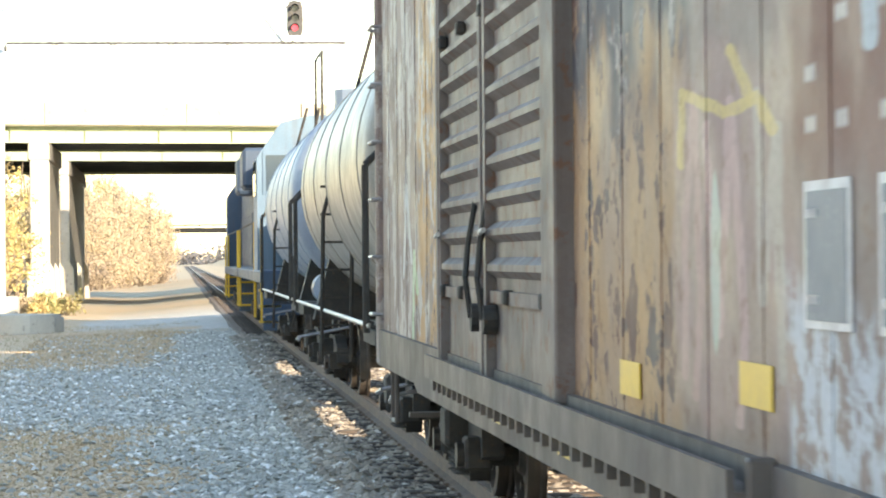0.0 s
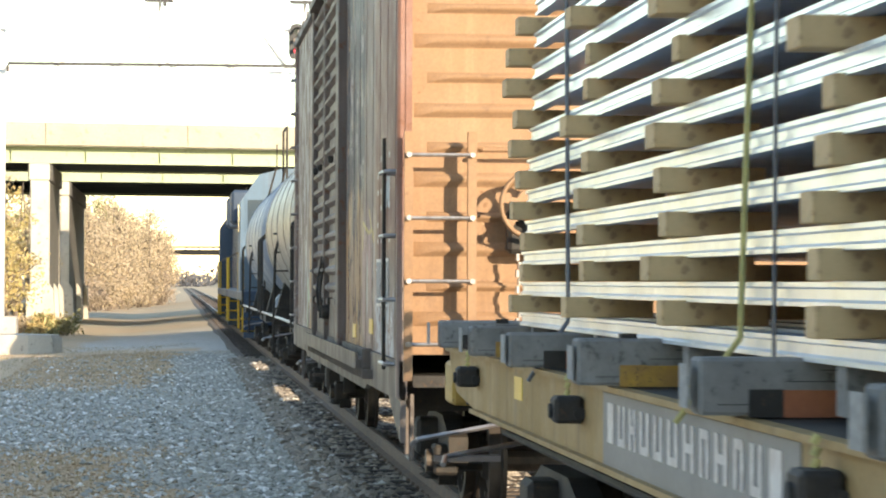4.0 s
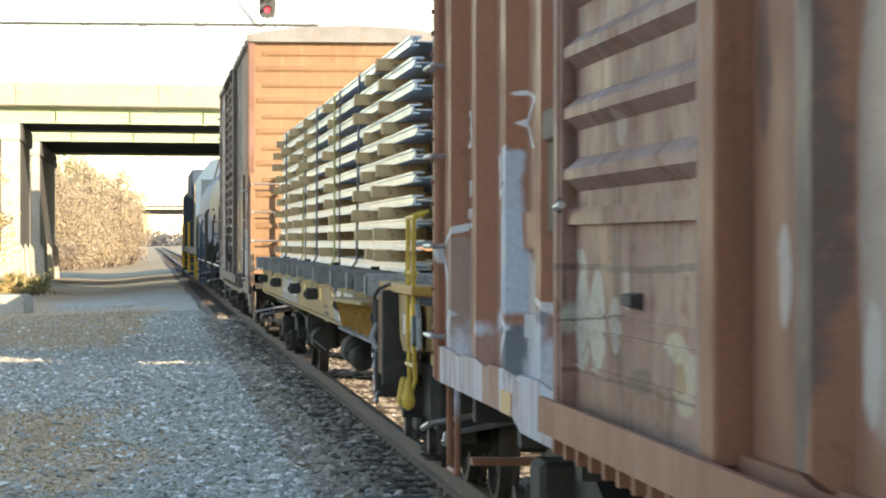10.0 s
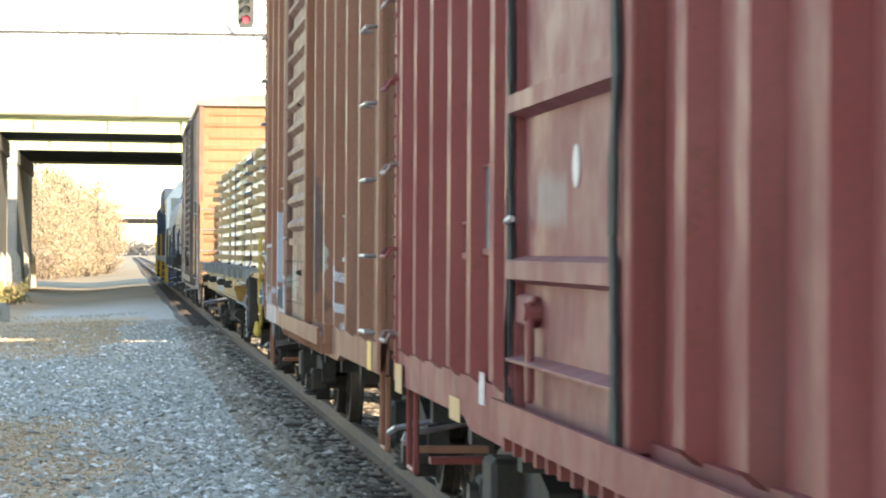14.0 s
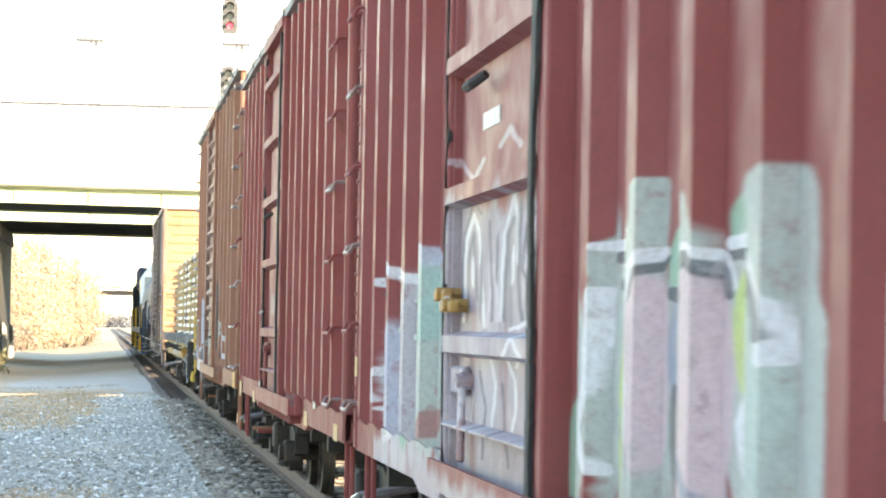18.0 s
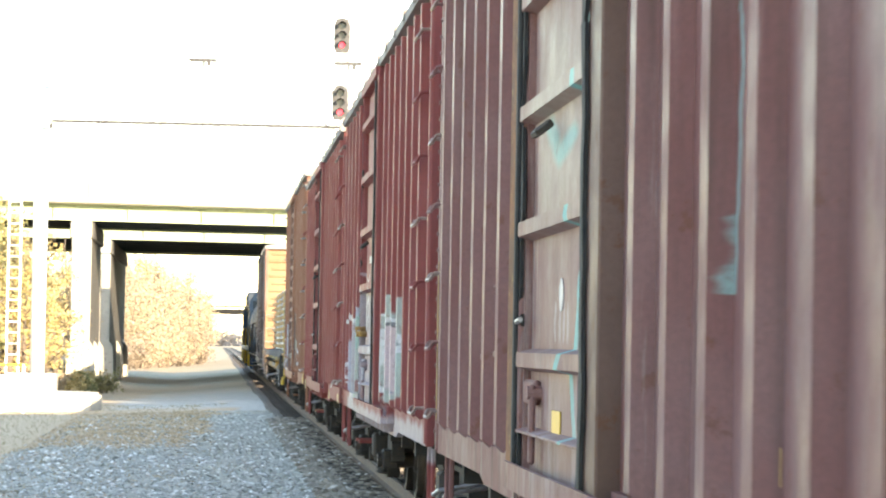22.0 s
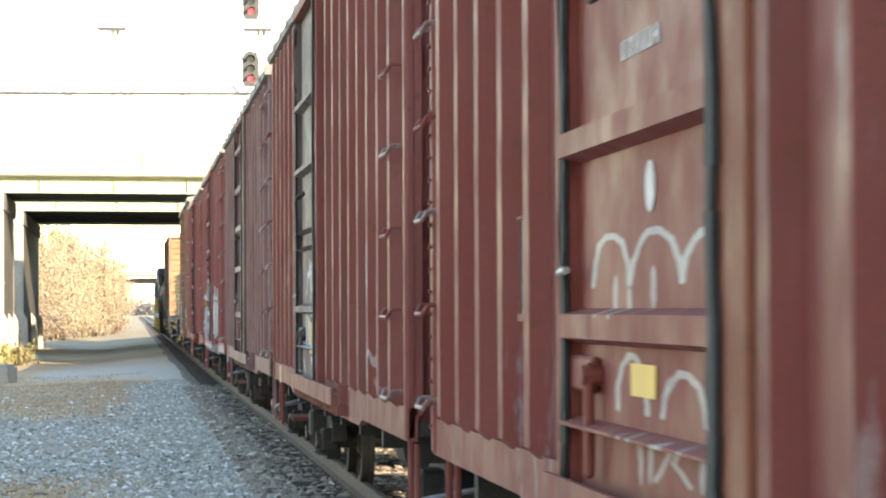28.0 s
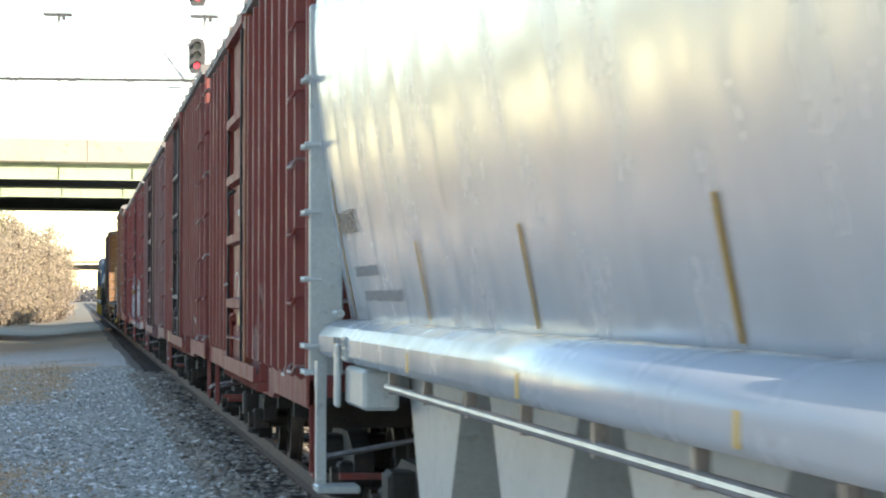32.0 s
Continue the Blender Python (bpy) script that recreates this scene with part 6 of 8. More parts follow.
# ---- tank cars ----
def make_tank(label, y_front, L, r, mat, zc=2.62):
    car = thing("tank_car", label, "tank car", "freight cars of the train")
    y0, y1 = -0.9, -L + 0.9
    b = B()
    prof = []
    for i in range(7):
        a = i / 6 * math.pi / 2
        prof.append((max(0.02, r * math.sin(a)), y0 - 0.55 * (1 - math.cos(a)) ** 1.0 if False else y0 - 0.55 + 0.55 * math.cos(a)))
    for i in range(1, 8):
        prof.append((r, y0 - 0.55 + (y1 - y0 + 1.1) * i / 8))
    for i in range(7):
        a = math.pi / 2 - i / 6 * math.pi / 2
        prof.append((max(0.02, r * math.sin(a)), y1 + 0.55 - 0.55 * math.cos(a)))
    lathe(b, prof, (0, 0, zc), "y", 48)
    tank = part("tank_shell", b, mat, car, "welded steel tank", True)
    for i in range(5):
        y = y0 - 1.4 + (y1 - y0 + 2.8) * i / 4
        b = B()
        lathe(b, [(r + 0.002, y - 0.03), (r + 0.012, y - 0.02), (r + 0.012, y + 0.02), (r + 0.002, y + 0.03)], (0, 0, zc), "y", 48)
        part("weld_band", b, mat, tank)
    b = B()
    cyl(b, (0, -L / 2, zc + r - 0.05), (0, -L / 2, zc + r + 0.4), 0.5, 18)
    part("dome", b, mat, car, "manway dome")
    b = B()
    for s in (-1, 1):
        for y in (-L / 2 - 1.1, -L / 2 + 1.1):
            tube(b, [(s * 0.75, y, zc + r - 0.35), (s * 0.75, y, zc + r + 0.95)], 0.025, 6)
        tube(b, [(s * 0.75, -L / 2 - 1.1, zc + r + 0.95), (s * 0.75, -L / 2 + 1.1, zc + r + 0.95)], 0.025, 6)
    part("top_railing", b, steel_dark, car)
    b = B()
    box(b, -1.45, 1.45, -L + 0.1, -L + 1.7, 1.0, 1.12)
    box(b, -1.45, 1.45, -1.7, -0.1, 1.0, 1.12)
    box(b, -0.25, 0.25, -L + 0.1, -0.1, 0.8, 1.1)
    part("stub_frame", b, steel_dark, car, "dark steel end platforms")
    for y in (-2.3, -L + 2.3):
        b = B()
        prism(b, [(-1.35, 0.95), (1.35, 0.95), (1.1, 1.9), (0.6, 1.35), (-0.6, 1.35), (-1.1, 1.9)], "y", y - 0.25, y + 0.25)
        part("saddle", b, steel_dark, car)
    for y in (-0.5, -L + 0.5):
        b = B()
        tube(b, [(-1.5, y, 1.1), (-1.5, y, 2.5), (-1.3, y, 2.7), (1.3, y, 2.7)], 0.03, 8)
        part("hand_rail", b, steel_dark, car)
    b = B()
    tube(b, [(-1.48, -0.3, 1.16), (-1.48, -L + 0.3, 1.16)], 0.022, 8)
    part("side_hand_rail", b, chrome, car, "pale steel side hand rail")
    for i in range(7):
        b = B()
        y = -0.3 - (L - 0.6) * i / 6
        tube(b, [(-1.48, y, 1.16), (-0.9, y, 1.0)], 0.02, 6)
        part("rail_bracket", b, steel_dark, car)
    b = B()
    for x in (-1.52, -1.2):
        tube(b, [(x, -L / 2, 0.6), (x * 0.98, -L / 2, 2.2), (x * 0.62, -L / 2, zc + r + 0.1)], 0.025, 6)
    ladder = part("ladder", b, steel_dark, car)
    for i in range(7):
        r2 = B()
        tube(r2, [(-1.52, -L / 2, 0.7 + 0.3 * i), (-1.2, -L / 2, 0.7 + 0.3 * i)], 0.015, 6)
        part("rung", r2, steel_dark, ladder)
    b = B()
    cyl(b, (-0.95, -L + 1.0, 1.3), (-0.95, -L + 1.6, 1.3), 0.22, 14)
    part("brake_reservoir", b, mat, car)
    make_truck(car, -1.9)
    make_truck(car, -L + 1.9)
    for y, s in ((0, 1), (-L, -1)):
        make_coupler(car, y, s, 0.4)
    cars.append((car, y_front))
    return car


tank_grey = car_paint("cream_grey_tank_paint", (0.27, 0.255, 0.225), (0.32, 0.30, 0.265), 0.45, 0.15, rough=0.3, shine=0.4)
tank_blue = car_paint("blue_grey_tank_paint", (0.23, 0.29, 0.37), (0.29, 0.34, 0.41), 0.3, 0.12, rough=0.3, shine=0.4)
make_tank("cream grey tank car with welded bands", FRONT["tank_a"], 16.0, 1.46, tank_grey)
make_tank("blue grey tank car with welded bands", FRONT["tank_b"], 15.4, 1.46, tank_blue)


# ---- locomotives ----
navy = car_paint("navy_loco_paint", (0.045, 0.075, 0.12), (0.06, 0.095, 0.145), 0.3, 0.15, rough=0.4)
blue_grey = car_paint("blue_grey_cab_paint", (0.10, 0.165, 0.235), (0.12, 0.19, 0.26), 0.3, 0.15, rough=0.4)
loco_yellow = car_paint("loco_yellow_paint", (0.62, 0.38, 0.03), (0.55, 0.33, 0.03), 0.3, 0.15, rough=0.4)
loco_glass = Mat("dark_cab_glass", 0.08).colour((0.05, 0.07, 0.09))


def make_loco(label, y_front, cab_back, upper):
    """A hood locomotive; cab_back puts its cab at the trailing end."""
    car = thing("locomotive", label, "locomotive", "locomotives")
    L = 22.0

    def Y(d):       # d from the cab end
        return -L + d if cab_back else -d

    def span(a, c):
        return min(Y(a), Y(c)), max(Y(a), Y(c))
    s = -1 if cab_back else 1
    b = B()
    box(b, -1.5, 1.5, *span(0.1, 21.9), 1.25, 1.5, 0.03)
    frame_ = part("frame", b, navy, car)
    b = B()
    box(b, -1.2, 1.2, *span(8.5, 14.0), 0.45, 1.25, 0.12)
    part("fuel_tank", b, steel_dark, car)
    b = B()
    box(b, -0.85, 0.85, *span(1.0, 2.6), 1.5, 2.75, 0.12)
    part("nose", b, loco_yellow, car, "yellow low nose")
    b = B()
    prism(b, [(-1.48, 1.5), (1.48, 1.5), (1.48, 3.75), (1.0, 4.45), (0.4, 4.6), (-0.4, 4.6), (-1.0, 4.45), (-1.48, 3.75)], "y", *span(2.6, 5.4))
    cab = part("cab", b, upper, car, "blue grey cab with wide windows")
    f = Y(2.6)
    for x0, x1 in ((-1.3, -0.1), (0.1, 1.3)):
        b = B()
        box(b, x0 - 0.06, x1 + 0.06, min(f, f + s * 0.03), max(f, f + s * 0.03), 3.02, 3.86)
        fr = part("window_frame", b, upper, cab)
        b = B()
        box(b, x0, x1, min(f, f + s * 0.045), max(f, f + s * 0.045), 3.08, 3.8)
        part("windscreen", b, loco_glass, fr)
    b = B()
    box(b, -1.50, -1.47, *span(3.2, 4.9), 3.0, 3.7)
    part("side_window", b, loco_glass, cab)
    b = B()
    prism(b, [(-1.02, 1.5), (1.02, 1.5), (1.02, 3.9), (0.8, 4.25), (-0.8, 4.25), (-1.02, 3.9)], "y", *span(5.4, 20.6))
    hood = part("long_hood", b, navy, car, "dark navy engine hood with doors")
    for i in range(14):
        b = B()
        box(b, -1.04, -1.02, *span(5.8 + i * 1.0, 6.65 + i * 1.0), 1.6, 3.0)
        part("hood_door", b, navy, hood)
    b = B()
    box(b, -1.45, 1.45, *span(17.3, 20.4), 3.5, 4.5, 0.08)
    part("radiator", b, navy, hood)
    for i in range(4):
        b = B()
        box(b, -0.6, 0.6, *span(7 + i * 2.3, 8.4 + i * 2.3), 4.25, 4.45, 0.04)
        part("roof_fan", b, navy, hood)
    for d in (0.35, 5.6, 20.9):
        b = B()
        tube(b, [(-1.46, Y(d), 0.5), (-1.46, Y(d), 2.5)], 0.03, 8)
        part("grab_post", b, loco_yellow, car, "yellow hand rail post")
    b = B()
    tube(b, [(-1.46, Y(5.6), 2.5), (-1.46, Y(20.9), 2.5)], 0.022, 8)
    part("hand_rail", b, steel_dark, car)
    for d in (0.0, 22.0):
        b = B()
        box(b, -1.45, 1.45, *span(max(0, d - 0.12), min(22, d + 0.12)), 0.35, 1.3)
        part("pilot", b, navy, car, "dark end plate with steps")
        for z in (0.5, 0.8, 1.1):
            b = B()
            box(b, -1.52, -1.1, *span(max(0, d - 0.5), min(22, d + 0.5)), z, z + 0.04)
            part("step", b, loco_yellow, car)
    for yc in (4.2, 17.8):
        make_truck(car, Y(yc), 2.0)
        make_truck(car, Y(yc - 1.9), 1.4, True)
    b = B()
    tube(b, [(0.3, Y(4.0), 4.6), (0.3, Y(4.0), 5.0)], 0.02, 6)
    tube(b, [(-0.5, Y(4.6), 4.5), (-0.5, Y(4.6), 5.3)], 0.015, 6)
    part("antenna", b, steel_dark, car)
    for y, q in ((0, 1), (-L, -1)):
        make_coupler(car, y, q, 0.4)
    cars.append((car, y_front))
    return car


make_loco("dark navy and yellow locomotive with blue grey cab", FRONT["loco_b"], True, blue_grey)
make_loco("dark navy leading locomotive", FRONT["loco_a"], False, navy)


# ---- flat car with its load ----
flat_yellow = car_paint("faded_yellow_flat_paint", (0.34, 0.225, 0.09), (0.385, 0.265, 0.12), 0.55, 0.5, rough=0.55)
flat_bright = grown("bright_yellow_paint", [(0.42, 0.265, 0.05), (0.34, 0.21, 0.05), (0.13, 0.08, 0.04)], 4, 0.55, 0.2, 30)
patch_grey = grown("grey_repaint_patch", [(0.20, 0.20, 0.20), (0.24, 0.24, 0.24)], 2, 0.6, 0.1, 30)
old_wood = grown("weathered_grey_timber", [(0.21, 0.207, 0.20), (0.28, 0.276, 0.265), (0.12, 0.115, 0.11)], 4, 0.9, 0.6, 24)
new_wood = grown("fresh_pine_block", [(0.60, 0.43, 0.23), (0.52, 0.36, 0.18), (0.34, 0.21, 0.11)], 4, 0.8, 0.3, 24)
orange_paint = grown("worn_orange_paint", [(0.40, 0.14, 0.06), (0.34, 0.12, 0.06)], 6, 0.7, 0.2, 40)
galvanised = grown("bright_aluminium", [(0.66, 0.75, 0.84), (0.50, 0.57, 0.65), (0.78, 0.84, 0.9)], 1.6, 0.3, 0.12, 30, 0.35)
pale_end = grown("pale_end_grain", [(0.36, 0.36, 0.35), (0.26, 0.26, 0.25), (0.16, 0.15, 0.145)], 30, 0.85, 0.5, 60)
amber_paint = grown("amber_steel_paint", [(0.45, 0.25, 0.045), (0.37, 0.19, 0.04), (0.16, 0.09, 0.04)], 5, 0.6, 0.2, 30)
worn_yellow = grown("worn_yellow_paint", [(0.48, 0.29, 0.05), (0.36, 0.20, 0.06), (0.15, 0.09, 0.05)], 9, 0.7, 0.3, 40)
strap_m = grown("yellow_web_strap", [(0.55, 0.50, 0.20), (0.45, 0.42, 0.18)], 20, 0.8, 0.2, 90)
strap_grey = grown("grey_steel_strap", [(0.20, 0.21, 0.23), (0.14, 0.15, 0.17)], 20, 0.5, 0.1, 90, 0.6)


def make_flat():
    L = FRONT["flat"] - FRONT["flat_back"]
    car = thing("flat_car", "long yellow flat car with grey patches and timber deck blocks", "flat car", "freight cars of the train")
    x0 = -1.42
    zb, zt = 1.02, 1.335         # foot and top of the shallow side sill
    for x, nm in ((x0, "side_sill"), (1.36, "far_side_sill")):
        b = B()
        prism(b, [(0, zt), (-0.12, zb + 0.2), (-0.5, zb + 0.06), (-1.6, zb), (-L + 1.5, zb), (-L, zb + 0.05), (-L, zt)], "x", x, x + 0.03)
        sill = part(nm, b, flat_yellow, car, "faded yellow side sill stained with grease")
    for z in (zb - 0.012, zt - 0.02):
        b = B()
        box(b, x0 - 0.035, x0, -L + 1.6, -1.6 if z < 1.2 else -0.1, z, z + 0.022)
        part("sill_flange", b, flat_yellow, car)
    b = B()
    box(b, x0 + 0.03, 1.36, -L, 0, 1.30, 1.335)
    part("deck", b, steel_dark, car, "dark steel deck")
    b = B()
    box(b, -0.33, 0.33, -L + 0.1, -0.1, 0.62, 1.3)
    spine = part("centre_sill", b, steel_dark, car, "dark centre sill")
    for i in range(16):
        y = -0.8 - i * (L - 1.6) / 15
        b = B()
        prism(b, [(-1.39, zb), (-0.33, 0.7), (0.33, 0.7), (1.36, zb), (1.36, 1.3), (-1.39, 1.3)], "y", y - 0.05, y + 0.05)
        part("cross_bearer", b, steel_dark, spine)
    for ya, yb in ((-6.6, -10.25), (-16.8, -19.45)):
        plate(car, "grey_patch", yb, ya, zb + 0.004, zt - 0.03, patch_grey, x0, 0.005, "grey repainted patch")
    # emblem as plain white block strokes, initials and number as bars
    y = -17.28
    for w in (0.62, 0.62, 0.6):
        b = B()
        prism(b, [(y - w, 1.235), (y - w * 0.66, 1.235), (y - w * 0.66, 1.05), (y - w * 0.34, 1.05), (y - w * 0.34, 1.235), (y, 1.235), (y, 1.29), (y - w, 1.29)], "x", x0 - 0.011, x0 - 0.006)
        part("emblem_stroke", b, stencil, car, "bold white emblem stroke")
        y -= w + 0.06
    for i in range(5):
        b = B()
        box(b, x0 - 0.012, x0 - 0.006, -18.95, -17.75, 1.075 + 0.035 * i, 1.085 + 0.035 * i)
        part("emblem_line", b, patch_grey, car)
    bars(car, -6.75, 1.12, 3.3, 0.15, 1, stencil, x0 - 0.006, 4)
    bars(car, -15.3, 1.1, 0.6, 0.035, 3, stencil_brown, x0 - 0.002, 5)
    for y in (-11.7, -16.55, -3.7, -14.6):
        plate(car, "reflector", y - 0.16, y + 0.16, 1.16, 1.27, sticker, x0, 0.004)
    # tie-down anchors hung on short chains
    for y in (-1.75, -5.95, -10.7, -14.05, -18.7, -22.9):
        b = B()
        box(b, x0 - 0.12, x0, y - 0.085, y + 0.085, 1.155, 1.265, 0.015)
        an = part("tie_down_anchor", b, steel_dark, car, "black tie-down anchor")
        b = B()
        cyl(b, (x0 - 0.02, y - 0.09, 1.195), (x0 - 0.02, y - 0.105, 1.195), 0.026, 10)
        cyl(b, (x0 - 0.135, y, 1.205), (x0 - 0.12, y, 1.205), 0.03, 10)
        part("anchor_eye", b, rubber, an)
        b = B()
        for q in range(3):
            cyl(b, (x0 - 0.06, y + 0.03, 1.265 + 0.03 * q), (x0 - 0.05, y + 0.03, 1.288 + 0.03 * q), 0.012, 6)
        part("anchor_chain", b, strap_m, an, "short greenish chain")
    # timbers across the deck that stick out beyond the sill
    rng = random.Random(8)
    for i, y in enumerate((-0.6, -2.58, -4.6, -6.9, -9.4, -11.6, -13.65, -16.5, -19.05, -21.05, -22.95)):
        b = B()
        dz = rng.uniform(-0.008, 0.012)
        box(b, -1.57 + rng.uniform(-0.03, 0.03), 1.45, y - 0.16, y, 1.345, 1.505 + dz, 0.01)
        t = part("cross_timber", b, old_wood, car, "weathered grey cross timber")
        for q in range(4):
            b = B()
            box(b, -1.52 + 0.1 * q, 0.4 - 0.3 * q, y - 0.1615, y - 0.16, 1.375 + 0.033 * q, 1.3775 + 0.033 * q)
            part("timber_crack", b, steel_dark, t)
        b = B()
        box(b, -1.606, -1.599, y - 0.15, y - 0.01, 1.365, 1.49)
        part("end_band", b, pale_end, t, "pale nailed end grain")
        b = B()
        box(b, -1.43, -1.33, y - 0.166, y - 0.162, 1.34, 1.42)
        part("dark_mark", b, (steel_dark, worn_yellow)[i % 2], t, "painted mark")
        b = B()
        box(b, -1.33, -1.05, y - 0.166, y - 0.162, 1.34, 1.418)
        part("painted_mark", b, orange_paint if i % 3 else worn_yellow, t, "worn painted mark")
        if i % 2:
            b = B()
            box(b, -1.42, -1.36, y - 0.12, y - 0.06, 1.512, 1.535)
            part("chock", b, steel_dark, t)
    # shelf with gussets towards the rear
    b = B()
    prism(b, [(-19.1, 1.245), (-22.9, 1.285), (-22.9, 1.31), (-19.1, 1.27)], "x", x0 - 0.2, x0)
    br = part("side_shelf", b, flat_yellow, car, "yellow steel side shelf with worn grey edge")
    b = B()
    box(b, x0 - 0.14, x0, -23.0, -19.5, 1.03, 1.05)
    part("lower_shelf", b, old_wood, br, "worn grey lower shelf")
    for y in (-19.7, -20.7, -21.5, -22.3):
        b = B()
        prism(b, [(x0, 1.05), (x0 - 0.12, 1.05), (x0 - 0.17, 1.24), (x0, 1.24)], "y", y - 0.012, y + 0.012)
        part("gusset", b, amber_paint, br, "amber painted gusset")
    b = B()
    box(b, x0 - 0.10, x0 + 0.05, -L - 0.1, -23.2, 1.40, 1.455, 0.006)
    part("edge_rail", b, amber_paint, car, "chipped yellow edge rail")
    # ladder posts with curved feet, and rungs
    for y in (-25.12, -25.5):
        b = B()
        tube(b, [(x0 - 0.10, y, 0.78), (x0 - 0.06, y, 0.9), (x0 - 0.07, y, 1.2), (x0 - 0.07, y, 1.86), (x0 + 0.02, y, 1.9)], 0.0145, 10)
        post = part("ladder_post", b, yellow_safety, car, "pale yellow ladder post")
        b = B()
        lathe(b, [(0.01, 0.72), (0.035, 0.74), (0.04, 0.78), (0.02, 0.88), (0.014, 0.9)], (x0 - 0.10, y, 0.0), "z", 10)
        part("post_foot", b, yellow_safety, post)
        b = B()
        lathe(b, [(0.015, 1.51), (0.024, 1.515), (0.024, 1.545), (0.015, 1.55)], (x0 - 0.07, y, 0.0), "z", 10)
        part("clamp", b, yellow_safety, post)
    for z in (0.98, 1.53, 1.86):
        b = B()
        tube(b, [(x0 - 0.07, -25.04, z), (x0 - 0.07, -25.58, z)], 0.015, 8)
        part("rung", b, yellow_safety, car)
    # end sills
    for ya, yb in ((-L - 0.75, -L), (-0.02, 0.5)):
        b = B()
        box(b, -1.40, 1.40, ya, yb, 0.98, 1.24, 0.02)
        part("end_sill", b, flat_bright, car, "bright yellow end sill")
    # curved apron plate and the greasy brake post beside it
    b = B()
    o = [(-24.3, 1.40), (-25.2, 1.42), (-25.45, 1.38), (-25.62, 1.26), (-25.68, 1.08), (-25.3, 1.05), (-24.66, 1.04), (-24.4, 1.12)]
    prism(b, o, "x", x0 - 0.06, x0 - 0.035)
    apron = part("end_apron", b, flat_yellow, car, "curved faded yellow end apron")
    b = B()
    tube(b, [(x0 - 0.05, -24.3, 1.405), (x0 - 0.05, -25.2, 1.425), (x0 - 0.05, -25.45, 1.385), (x0 - 0.05, -25.62, 1.265), (x0 - 0.05, -25.68, 1.08)], 0.017, 8)
    part("apron_lip", b, pale_end, apron, "worn pale lip")
    plate(apron, "route_tag", -24.84, -24.7, 1.15, 1.27, stencil, x0 - 0.06, 0.004, "small white tag")
    plate(apron, "reflector", -25.47, -25.08, 1.17, 1.34, sticker, x0 - 0.06, 0.004)
    b = B()
    lathe(b, [(0.005, -0.03), (0.09, -0.026), (0.09, 0.0)], (x0 - 0.06, -25.55, 1.19), "x", 14)
    part("apron_boss", b, placard_m, apron, "grey round boss")
    winch_rust = grown("orange_winch_rust", [(0.26, 0.12, 0.04), (0.09, 0.05, 0.032), (0.36, 0.22, 0.07)], 5, 0.85, 0.5, 25)
    b = B()
    box(b, x0 - 0.14, x0 + 0.02, -24.2, -23.62, 0.84, 1.40, 0.03)
    post = part("brake_post", b, winch_rust, car, "rusty greasy brake post")
    b = B()
    box(b, x0 - 0.16, x0 + 0.02, -24.27, -24.2, 0.8, 1.41, 0.01)
    part("greasy_edge", b, steel_dark, post, "black greasy edge plate")
    b = B()
    box(b, x0 - 0.155, x0 + 0.02, -23.62, -23.54, 0.7, 1.34, 0.01)
    part("greasy_edge", b, steel_dark, post, "black greasy edge plate")
    b = B()
    tube(b, [(x0 - 0.16, -23.75, 1.18), (x0 - 0.2, -23.85, 1.1), (x0 - 0.17, -23.95, 1.02)], 0.018, 6)
    part("release_lever", b, pale_end, post, "pale worn lever")
    b = B()
    tube(b, [(x0 - 0.12, -23.2, 0.95), (x0 - 0.14, -23.35, 1.36), (x0 - 0.12, -23.5, 1.41), (x0 - 0.1, -24.1, 1.45), (x0 - 0.06, -24.6, 1.40)], 0.011, 6)
    tube(b, [(x0 - 0.12, -23.1, 1.3), (x0 - 0.14, -23.3, 1.0), (x0 - 0.13, -23.5, 0.78)], 0.017, 6)
    part("brake_rod", b, steel_dark, post)
    b = B()
    for q in range(9):
        cyl(b, (x0 - 0.15 + 0.02 * (q % 2), -23.4 - 0.03 * q, 0.98 - 0.035 * q), (x0 - 0.15, -23.42 - 0.03 * q, 0.95 - 0.035 * q), 0.016, 6)
    part("brake_chain", b, chrome, post, "hanging brake chain")
    b = B()
    box(b, -1.3, -0.5, -24.6, -23.6, 0.55, 1.0, 0.06)
    cyl(b, (-1.42, -23.9, 0.72), (-1.0, -23.9, 0.72), 0.14, 14)
    part("brake_gear_housing", b, steel_dark, car, "black greasy brake gear")
    # under the sill: pipes, hanging reservoir and valve gear
    b = B()
    tube(b, [(-0.9, -L + 1.2, 0.6), (-0.9, -15.5, 0.86), (-0.9, -12.0, 0.9)], 0.02, 6)
    part("brake_pipe", b, steel_dark, car)
    b = B()
    tube(b, [(-1.3, -2.0, 0.92), (-1.3, -8.0, 0.92), (-1.15, -8.6, 0.75)], 0.018, 6)
    part("brake_pipe", b, steel_dark, car)
    b = B()
    lathe(b, [(0.02, -14.3), (0.10, -14.27), (0.15, -14.18), (0.155, -13.7), (0.15, -13.62), (0.10, -13.52), (0.02, -13.5)], (-1.02, 0, 0.66), "y", 18)
    lathe(b, [(0.02, -14.75), (0.09, -14.7), (0.12, -14.6), (0.12, -14.42), (0.02, -14.35)], (-1.02, 0, 0.60), "y", 16)
    res = part("brake_reservoir", b, steel_dark, car, "black air reservoir")
    for y in (-14.1, -13.7):
        b = B()
        box(b, -1.03, -0.97, y - 0.03, y + 0.03, 0.75, 1.02)
        part("hanger", b, steel_dark, res)
    b = B()
    cyl(b, (-1.1, -9.7, 0.62), (-1.1, -9.0, 0.62), 0.13, 14)
    box(b, -1.25, -0.85, -9.1, -8.5, 0.5, 0.9, 0.05)
